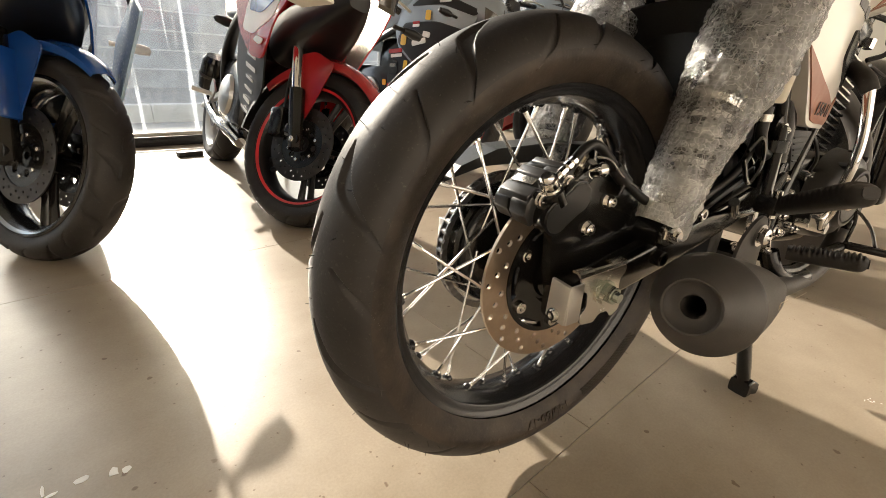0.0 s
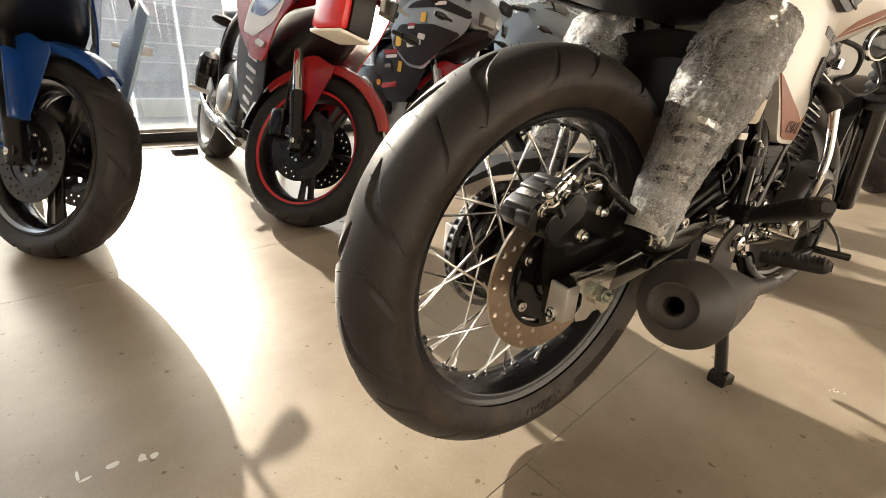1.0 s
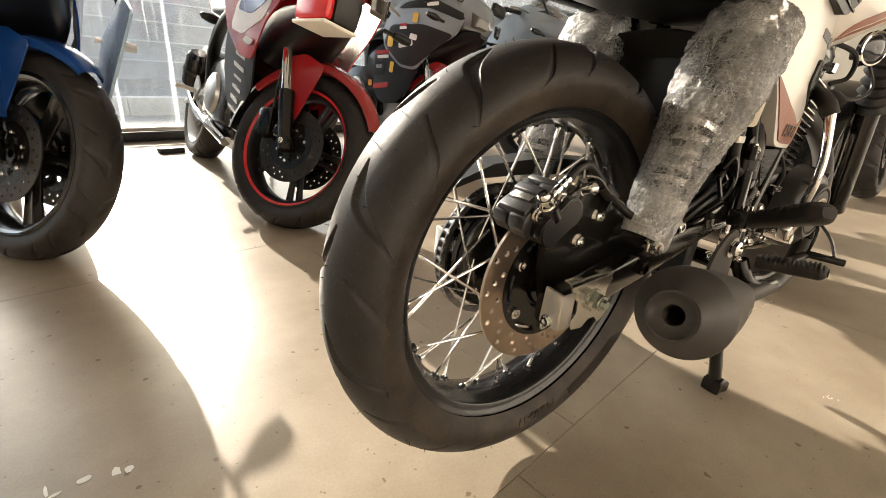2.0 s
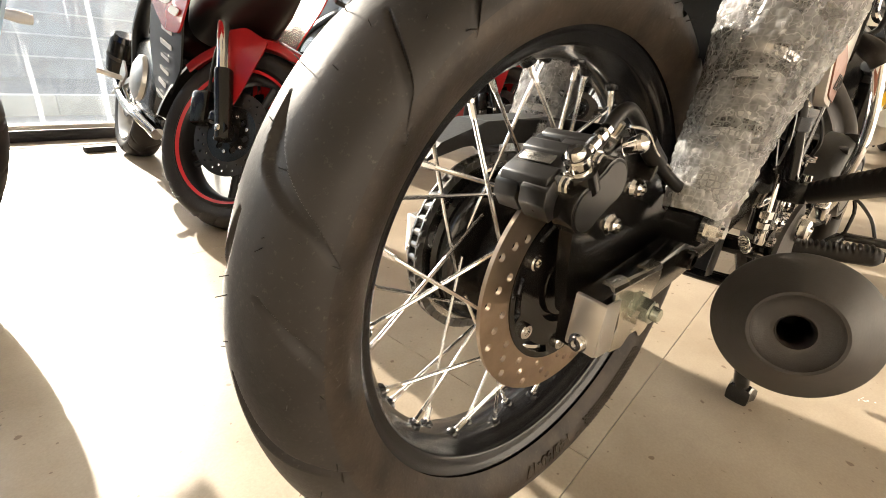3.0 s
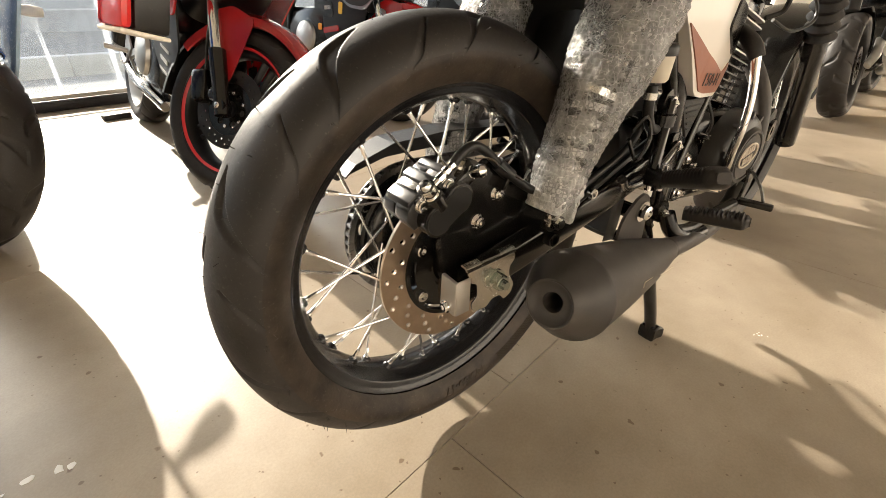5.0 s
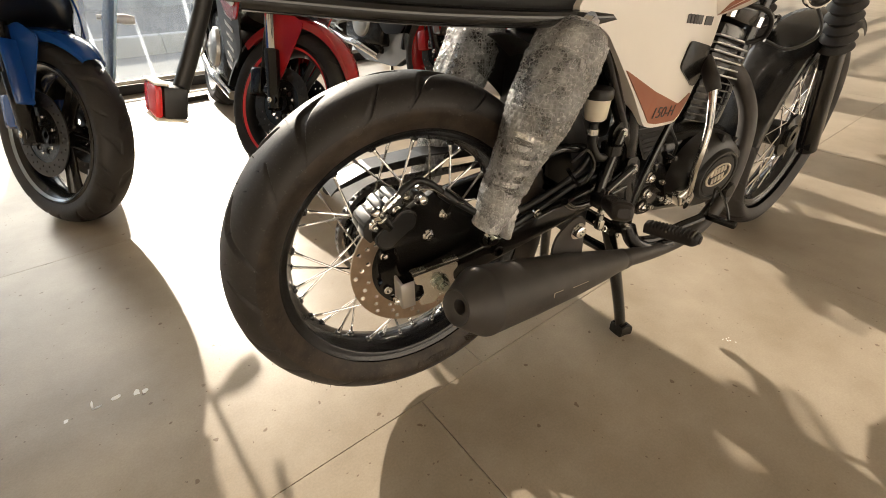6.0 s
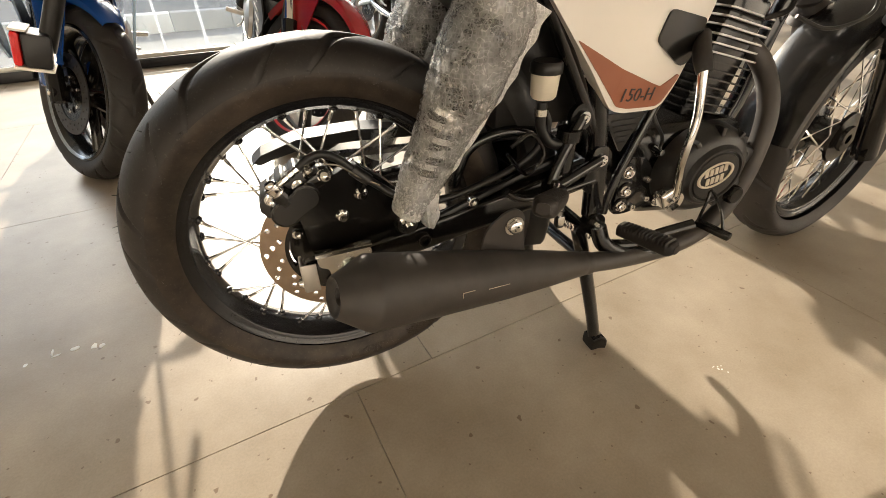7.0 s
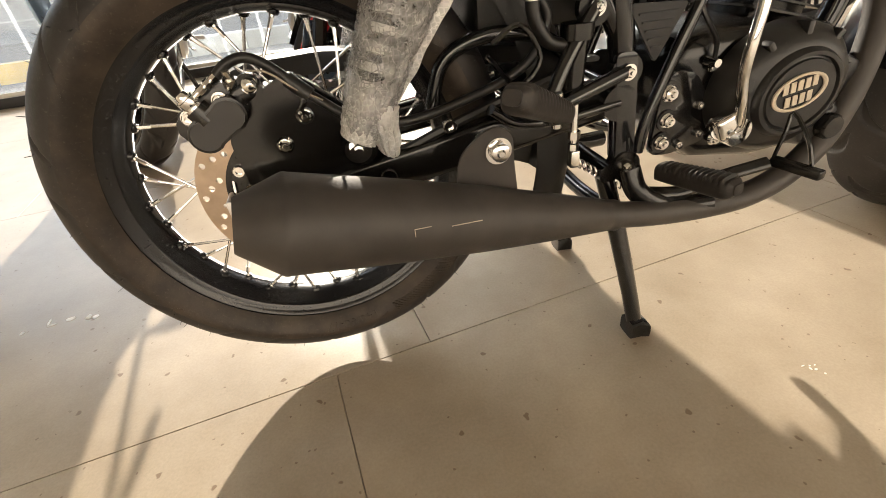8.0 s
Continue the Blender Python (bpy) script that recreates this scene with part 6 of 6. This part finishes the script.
    part("rear_hugger", loft([[RA + Vector((math.cos(radians(a)), 0, math.sin(radians(a)))) * (0.325 + q) + Vector((0, y, 0)) for y, q in ((-0.08, -0.03), (-0.07, 0), (0.07, 0), (0.08, -0.03), (0.07, -0.004), (-0.07, -0.004))] for a in range(10, 100, 8)]), BLACK_PLASTIC, b)
    if canister:
        can = part("exhaust_canister", join(tube([(-0.50, -0.14, 0.385), (-0.47, -0.142, 0.46), (-0.43, -0.145, 0.545)], [0.05, 0.056, 0.054], 20, 5), rod((-0.431, -0.145, 0.543), (-0.42, -0.146, 0.566), 0.054, 0.04, 20)), BLACK_SATIN, b, "dark exhaust canister")
        part("canister_band", rod((-0.466, -0.142, 0.468), (-0.459, -0.1425, 0.482), 0.0585, seg=24), SHADED_STEEL, can)
        part("canister_strap", rod((-0.495, -0.14, 0.397), (-0.49, -0.14, 0.407), 0.0535, seg=24), ALU, can)
        part("exhaust_link", tube([(0.15, -0.1, 0.21), (-0.02, -0.15, 0.265), (-0.2, -0.15, 0.285), (-0.40, -0.145, 0.33), (-0.50, -0.14, 0.39)], 0.024, 14, 6), CHROME, b, "bare steel exhaust link pipe")
        part("rear_indicator", join(rod((-0.3, -0.09, 0.74), (-0.2, -0.14, 0.722), 0.008, seg=8), moved(lathe([(0.0001, -0.06), (0.014, -0.05), (0.022, -0.01), (0.018, 0.03), (0.0001, 0.036)], 14, closed=False), Matrix.Translation((-0.18, -0.16, 0.72)))), BLACK_PLASTIC, b)
    else:
        part("exhaust_canister", tube([(0.0, -0.12, 0.22), (-0.3, -0.2, 0.26), (-0.6, -0.22, 0.34), (-0.85, -0.23, 0.40)], [0.03, 0.045, 0.06, 0.055], 18, 6), BRUSHED, b, "brushed exhaust silencer")
    # bodywork
    part("fuel_tank", loft([oval(x, z, w, h, 2.6, 28) for x, z, w, h in ((-0.18, 0.80, 0.07, 0.05), (-0.12, 0.82, 0.12, 0.09), (0.05, 0.86, 0.16, 0.13), (0.22, 0.87, 0.17, 0.13), (0.34, 0.85, 0.13, 0.10), (0.38, 0.84, 0.08, 0.06))]), paint, b, "glossy fuel tank")
    part("seat", loft([oval(x, z, w, h, 3, 24) for x, z, w, h in ((-0.15, 0.79, 0.09, 0.03), (-0.3, 0.785, 0.13, 0.035), (-0.45, 0.80, 0.12, 0.035), (-0.52, 0.83, 0.09, 0.03))]), BLACK_PLASTIC, b, "black seat")
    tail = part("tail_fairing", loft([oval(x, z, w, h, 2.6, 24) for x, z, w, h in ((-0.2, 0.73, 0.1, 0.05), (-0.45, 0.78, 0.12, 0.06), (-0.7, 0.88, 0.09, 0.05), (-0.86, 0.95, 0.04, 0.025))]), paint, b, "glossy tail fairing")
    part("tail_light", box((-0.865, 0, 0.945), (0.02, 0.06, 0.025), 0.006), RED_LENS, tail)
    part("plate_holder", tube([(-0.7, 0, 0.83), (-0.8, 0, 0.72), (-0.84, 0, 0.62)], 0.02, 8, 4, flat=2.0), BLACK_PLASTIC, tail)
    # nose: a beaked shell round the fork with an opening below
    nose = []
    for x, z, w, h, e in ((0.93, 0.80, 0.025, 0.03, 2.2), (0.90, 0.81, 0.055, 0.07, 2.4), (0.82, 0.84, 0.085, 0.10, 2.6), (0.70, 0.875, 0.125, 0.115, 2.8), (0.56, 0.91, 0.16, 0.11, 2.8), (0.46, 0.94, 0.17, 0.09, 2.6)):
        nose.append(oval(x - nose_up * 0.6, z + nose_up, w, h, e, 36))
    nz = part("nose_fairing", loft(nose), paint, b, "glossy beaked nose fairing")
    part("nose_duct", loft([oval(x, z, w, h, 3.4, 24) for x, z, w, h in ((0.87, 0.79, 0.035, 0.025), (0.80, 0.765, 0.065, 0.04), (0.68, 0.73, 0.10, 0.06), (0.56, 0.70, 0.125, 0.08), (0.44, 0.66, 0.13, 0.10))]), BIKE_BLACK, nz, "black under-nose duct")
    for s in (-1, 1):
        lens = loft([[Vector((x, s * y, z)) for x, y, z in ring] for ring in (((0.915, 0.035, 0.835), (0.895, 0.105, 0.85), (0.897, 0.1, 0.805), (0.914, 0.04, 0.80)), ((0.90, 0.04, 0.845), (0.865, 0.13, 0.865), (0.87, 0.125, 0.795), (0.90, 0.045, 0.79)))])
        part("headlight", lens, GLASS_DARK, nz, "smoked headlight lens")
        part("indicator", join(rod((0.74, s * 0.2, 0.80), (0.745, s * 0.25, 0.80), 0.008, seg=8), moved(lathe([(0.0001, -0.05), (0.012, -0.045), (0.018, 0.0), (0.014, 0.03), (0.0001, 0.034)], 14, closed=False), Matrix.Translation((0.745, s * 0.285, 0.80)))), WHITE_DECAL if shroud is not None else BIKE_BLACK, nz).location = (-0.295, 0.0, -0.142) if shroud is not None else (0.0, 0.0, 0.0)
        if shroud is None:
            part("mirror", join(tube([(0.70, s * 0.16, 0.94), (0.70, s * 0.26, 1.0), (0.68, s * 0.31, 1.01)], 0.008, 8), box((0.67, s * 0.345, 1.02), (0.04, 0.13, 0.07), 0.018)), BLACK_PLASTIC, nz, "black mirror")
    part("windscreen", loft([[Vector((x, y, z)) for y, z in ((-w, zz), (-w * 0.6, zz + h * 0.7), (0, zz + h), (w * 0.6, zz + h * 0.7), (w, zz), (w * 0.9, zz - 0.004), (w * 0.57, zz + h * 0.7 - 0.005), (0, zz + h - 0.005), (-w * 0.57, zz + h * 0.7 - 0.005), (-w * 0.9, zz - 0.004))] for x, w, zz, h in ((0.76, 0.12, 0.925, 0.03), (0.68, 0.15, 0.95, 0.06), (0.58, 0.155, 0.965, 0.09), (0.50, 0.15, 0.975, 0.10))]), GLASS_DARK, nz, "smoked windscreen")
    for s in (-1, 1):
        # upper side fairing, dark centre panel and pale belly, each with thickness
        upper = [(0.83 - nose_up, 0.845), (0.70, 0.97), (0.52, 1.0), (0.40, 0.93), (0.30, 0.86), (0.24, 0.76), (0.28, 0.66), (0.42, 0.565), (0.53, 0.555), (0.66 - nose_up * 0.6, 0.68), (0.78 - nose_up * 0.8, 0.76)]
        mid = [(0.56, 0.615), (0.42, 0.60), (0.30, 0.66), (0.24, 0.60), (0.19, 0.52), (0.19, 0.42), (0.26, 0.35), (0.40, 0.36), (0.50, 0.46)]
        low = [(0.44, 0.375), (0.22, 0.35), (0.05, 0.43), (-0.16, 0.34), (-0.24, 0.24), (-0.10, 0.165), (0.24, 0.16), (0.40, 0.24)]

        def shell(poly, y, lean, bow, t=0.006):
            bm = plate([rounded(poly, 0.03, 4)], -t / 2, t / 2)
            bmesh.ops.subdivide_edges(bm, edges=[e for e in bm.edges if e.calc_length() > 0.06], cuts=2, use_grid_fill=True)
            bmesh.ops.triangulate(bm, faces=bm.faces[:])
            for v in bm.verts:
                x, z = v.co.x, v.co.z
                v.co.y = s * (v.co.y + y + flare * max(0.0, z - 0.45) - (bow - flare * 0.5) * max(0.0, x - 0.3) ** 2 * 2.2 + lean * (z - 0.6))
            return bm
        up_ob = part("upper_fairing", shell(upper, 0.172, 0.05, 0.2), paint, b, "glossy upper side fairing")
        mid_ob = part("centre_fairing", shell(mid, 0.168, 0.12, 0.2), side, b, "dark centre fairing with sponsor marks")
        part("belly_fairing", shell(low, 0.158, 0.3, 0.2), belly, b, "pale belly fairing")
        if stripe and not (flare and s > 0):
            for k, (mat, poly) in enumerate(stripe):
                part("stripe", shell(poly, 0.176 + 0.002 * k, 0.05, 0.2, 0.003), mat, up_ob, "painted stripe")
        for mat, x, z, w, h, tilt in stickers:
            q = plate([rounded([(-w / 2, -h / 2), (w / 2, -h / 2), (w / 2, h / 2), (-w / 2, h / 2)], min(w, h) * 0.3)], -0.001, 0.001, Matrix.Rotation(radians(tilt), 4, "Y"))
            for v in q.verts:
                X, Z = v.co.x + x, v.co.z + z
                on_up = Z > 0.66
                v.co = Vector((X, s * (v.co.y + (0.1825 if on_up else 0.1735) + flare * max(0.0, Z - 0.45) - (0.2 - flare * 0.5) * max(0.0, X - 0.3) ** 2 * 2.2 + (0.05 if on_up else 0.12) * (Z - 0.6)), Z))
            part("sticker", q, mat, mid_ob, smooth=False)
    if shroud is not None:
        part("clutch_lever", tube([(0.455, 0.268, 0.765), (0.447, 0.250, 0.82), (0.455, 0.215, 0.88), (0.47, 0.16, 0.935)], [0.0095, 0.0075, 0.0075, 0.011], 10, 5), BLACK_PLASTIC, b, "black clutch lever")
        for s in (-1, 1):
            part("radiator_shroud", shell_at([(0.82, 0.74), (0.64, 0.80), (0.52, 0.66), (0.58, 0.46), (0.66, 0.40), (0.76, 0.50)], s, 0.20, 0.16), shroud, b, "pale blue radiator shroud")
    reach = 0.22 if shroud is not None else 0.34
    part("clip_on", join(tube([(0.50, -reach, 0.92), (0.48, -0.16, 0.95), (0.47, 0.0, 0.96), (0.48, 0.16, 0.95), (0.50, reach, 0.92)], 0.014, 10)), BLACK_SATIN, b, "black clip-on bar")
    for s in (-1, 1):
        part("lever", tube([(0.54, s * 0.15, 0.95), (0.56, s * (reach - 0.07), 0.94), (0.55, s * (reach + 0.02), 0.925)], 0.006, 8), ALU, b)
    part("side_stand", tube([(-0.05, 0.13, 0.28), (-0.08, 0.19, 0.14), (-0.1, 0.235, 0.012)], 0.011, 8), BLACK_SATIN, b)
    return b


# steel with the shade on the parked bikes' discs put into its colour
SHADED_STEEL = shade("shaded_disc_steel", (0.075, 0.068, 0.062), 0.4, metal=1.0, var=0.15, bump=0.05)
GLASS_DARK = shade("smoked_lens", (0.05, 0.045, 0.04), 0.08, var=0.2, bump=0.0, coat=0.5, rvar=0.03)
BIKE_SCALE = Matrix.Scale(0.95, 4)


def stand_at(front, rear, lean=10.0, sink=0.006):
    """The pose of a bike leaning on its side stand, whose wheels touch the floor at these two points."""
    f, r = Vector((*front, 0)), Vector((*rear, 0))
    d = (f - r).normalized()
    mid = f - d * 0.68 * 0.95 - Vector((0, 0, sink))
    return Matrix.Translation(mid) @ Matrix.Rotation(math.atan2(d.y, d.x), 4, "Z") @ Matrix.Rotation(radians(-lean), 4, "X") @ BIKE_SCALE


marks = [(WHITE_DECAL, 0.425 - 0.024 * k, 0.565 - 0.040 * k, (0.085, 0.100, 0.078, 0.094, 0.088, 0.104)[k], (0.012, 0.016, 0.011)[k % 3], 14) for k in range(6)] + [(WHITE_DECAL, 0.36, 0.30, 0.12, 0.03, 8)]
red_stripe = [(WHITE_DECAL, [(0.72, 0.80), (0.60, 0.83), (0.42, 0.74), (0.34, 0.655), (0.46, 0.635), (0.62, 0.69)]), (BLUE_PAINT, [(0.715, 0.795), (0.60, 0.815), (0.46, 0.745), (0.43, 0.715), (0.54, 0.70), (0.64, 0.74)]), (WHITE_DECAL, [(0.47, 0.615), (0.53, 0.60), (0.56, 0.62), (0.50, 0.632)])]
sport_bike("sport_motorcycle", "red and black faired sport motorcycle with red rim tape", stand_at((-0.012, 1.185), (-0.088, 2.472), 16.0, 0.010), 30, RED_PAINT, BIKE_BLACK, WHITE, CHROME, BIKE_BLACK, RED_STRIPE, RED_PAINT, RED_PAINT, stripe=red_stripe, stickers=marks, nose_up=0.06, flare=0.13)
sport_bike("sport_motorcycle", "blue faired sport motorcycle with dark wheels and twin discs", stand_at((-0.704, 1.212), (-0.956, 2.479), 10.4, 0.012), 27, BLUE_PAINT, LIGHT_BLUE, BLUE_PAINT, BLACK_SATIN, BLACK_SATIN, GREY_PAINT, BLUE_PAINT, BLUE_PAINT, small=True, tip=60, shroud=LIGHT_BLUE, nose_up=0.08)
shields = [(WHITE_DECAL, 0.60, 0.905, 0.07, 0.018, -6), (YELLOW_PAINT, 0.50, 0.83, 0.035, 0.05, 0), (RED_PAINT, 0.42, 0.79, 0.05, 0.014, -4), (WHITE_DECAL, 0.42, 0.775, 0.05, 0.014, -4), (WHITE_DECAL, 0.50, 0.73, 0.05, 0.03, 10), (YELLOW_PAINT, 0.33, 0.70, 0.045, 0.06, 0), (RED_PAINT, 0.26, 0.64, 0.12, 0.022, -4), (WHITE_DECAL, 0.27, 0.615, 0.1, 0.018, -4), (BLACK_SATIN, 0.24, 0.55, 0.09, 0.08, -4), (WHITE_DECAL, 0.24, 0.56, 0.055, 0.02, -4), (YELLOW_PAINT, 0.35, 0.56, 0.03, 0.06, 8), (RED_PAINT, 0.26, 0.45, 0.14, 0.03, -8), (WHITE_DECAL, 0.45, 0.69, 0.1, 0.03, -12), (ORANGE_LENS, 0.16, 0.46, 0.035, 0.035, 0)]
sport_bike("sport_motorcycle", "silver-grey faired sport motorcycle covered in small stickers", stand_at((1.02, 1.72), (0.72, 2.98)), 10, GREY_PAINT, BIKE_BLACK, GREY_PAINT, CHROME, RED_PAINT, None, RED_PAINT, RED_PAINT, stickers=shields, small=True, nose_up=0.04, stripe=[(BIKE_BLACK, [(0.80, 0.865), (0.60, 0.935), (0.42, 0.91), (0.36, 0.875), (0.58, 0.885), (0.77, 0.835)]), (BIKE_BLACK, [(0.74, 0.76), (0.56, 0.80), (0.32, 0.79), (0.27, 0.69), (0.42, 0.58), (0.52, 0.57), (0.64, 0.67)])])
sport_bike("sport_motorcycle", "grey and red sport motorcycle further along the window row", stand_at((1.74, 1.70), (1.60, 2.97)), 8, GREY_PAINT, BIKE_BLACK, RED_PAINT, CHROME, BIKE_BLACK, None, RED_PAINT, RED_PAINT, tread=False)
sport_bike("sport_motorcycle", "black sport motorcycle further along the row by the window", stand_at((2.80, 1.85), (2.58, 3.12)), 8, BIKE_BLACK, BIKE_BLACK, GREY_PAINT, CHROME, BIKE_BLACK, None, BIKE_BLACK, RED_PAINT, tread=False)
# farther bikes towards the end wall
sport_bike("sport_motorcycle", "dark sport motorcycle parked tail-out at the showroom side", stand_at((4.58, 0.395), (3.32, 0.276)), -6, BIKE_BLACK, BIKE_BLACK, BIKE_BLACK, CHROME, BIKE_BLACK, None, BIKE_BLACK, RED_PAINT, tread=True, canister=False)
sport_bike("sport_motorcycle", "yellow sport motorcycle far down the showroom", stand_at((5.9, 0.62), (7.16, 0.78)), 6, YELLOW_PAINT, BIKE_BLACK, RED_PAINT, CHROME, BIKE_BLACK, None, YELLOW_PAINT, RED_PAINT, tread=False, canister=False)
sport_bike("sport_motorcycle", "pale grey sport motorcycle with red-taped wheels, far down the showroom", stand_at((6.35, 0.36), (7.5, -0.1)), 16, GREY_PAINT, BIKE_BLACK, WHITE, CHROME, BIKE_BLACK, RED_STRIPE, GREY_PAINT, RED_PAINT, tread=False, canister=False)

# louvred unit against the end wall
unit = thing("wall_unit", "pale slatted metal unit standing against the end wall", "cabinet", ROOM)
part("casing", box((13.4, -0.5, 0.48), (0.3, 1.1, 0.96), 0.02), PLASTER, unit, smooth=False)
for k in range(12):
    part("slat", box((13.23, -0.5, 0.12 + 0.066 * k), (0.04, 1.0, 0.035), 0.004, Matrix.Rotation(radians(25), 4, "Y")), ALU, unit, smooth=False)
# slatted screen outside the farther window bays
screen = thing("window_louvre", "horizontal slats outside the farther window bays", "louvre", ROOM)
for k in range(16):
    part("slat", box((6.3, Y1 + 0.3, 0.5 + 0.125 * k), (4.2, 0.02, 0.058), 0.003), PLASTER, screen, smooth=False)
for x in (4.25, 6.4, 8.38):
    part("upright", box((x, Y1 + 0.33, 1.2), (0.04, 0.03, 2.6)), PLASTER, screen, smooth=False)
# ---- slabs of the floor
TW = 1.06
tile_mesh = mesh_of("tile", box((0, 0, -0.004), (TW - 0.0014, TW - 0.0014, 0.008), 0.0004, seg=1), SLAB, False)
for j in range(-4, 3):
    shift = (0.0, 0.16, 0.26)[(j + 1) % 3]
    for i in range(-5, 13):
        x, y = (i + 0.5) * TW + shift, (j + 0.5) * TW
        if X0 + 0.1 < x < X1 - 0.5 and y < Y1:
            t = new("tile", tile_mesh)
            t.parent = floor
            t.matrix_basis = Matrix.Translation((x, y, 0.0))
# flakes of white paint trodden on the slabs
rng = random.Random(21)
for x, y, w, h in ((-0.517, 0.396, 0.005, 0.026), (-0.509, 0.385, 0.018, 0.005), (-0.476, 0.390, 0.018, 0.013), (-0.442, 0.377, 0.013, 0.018), (-0.428, 0.371, 0.014, 0.013), (-0.559, 0.384, 0.009, 0.010), (0.631, -0.290, 0.007, 0.002), (0.636, -0.298, 0.003, 0.006), (0.641, -0.302, 0.006, 0.003), (0.640, -0.294, 0.003, 0.003), (0.647, -0.296, 0.004, 0.002), (0.645, -0.312, 0.003, 0.003)):
    loop = [(x + w / 2 * rng.uniform(0.6, 1.2) * math.cos(a), y + h / 2 * rng.uniform(0.6, 1.2) * math.sin(a)) for a in np.linspace(0, math.tau, 9)[:-1]]
    part("paint_flake", moved(plate([loop], 0, 0.0005), Matrix.Rotation(radians(-90), 4, "X") @ Matrix.Translation((0, -0.0008, 0))), WHITE_DECAL, floor, smooth=False)
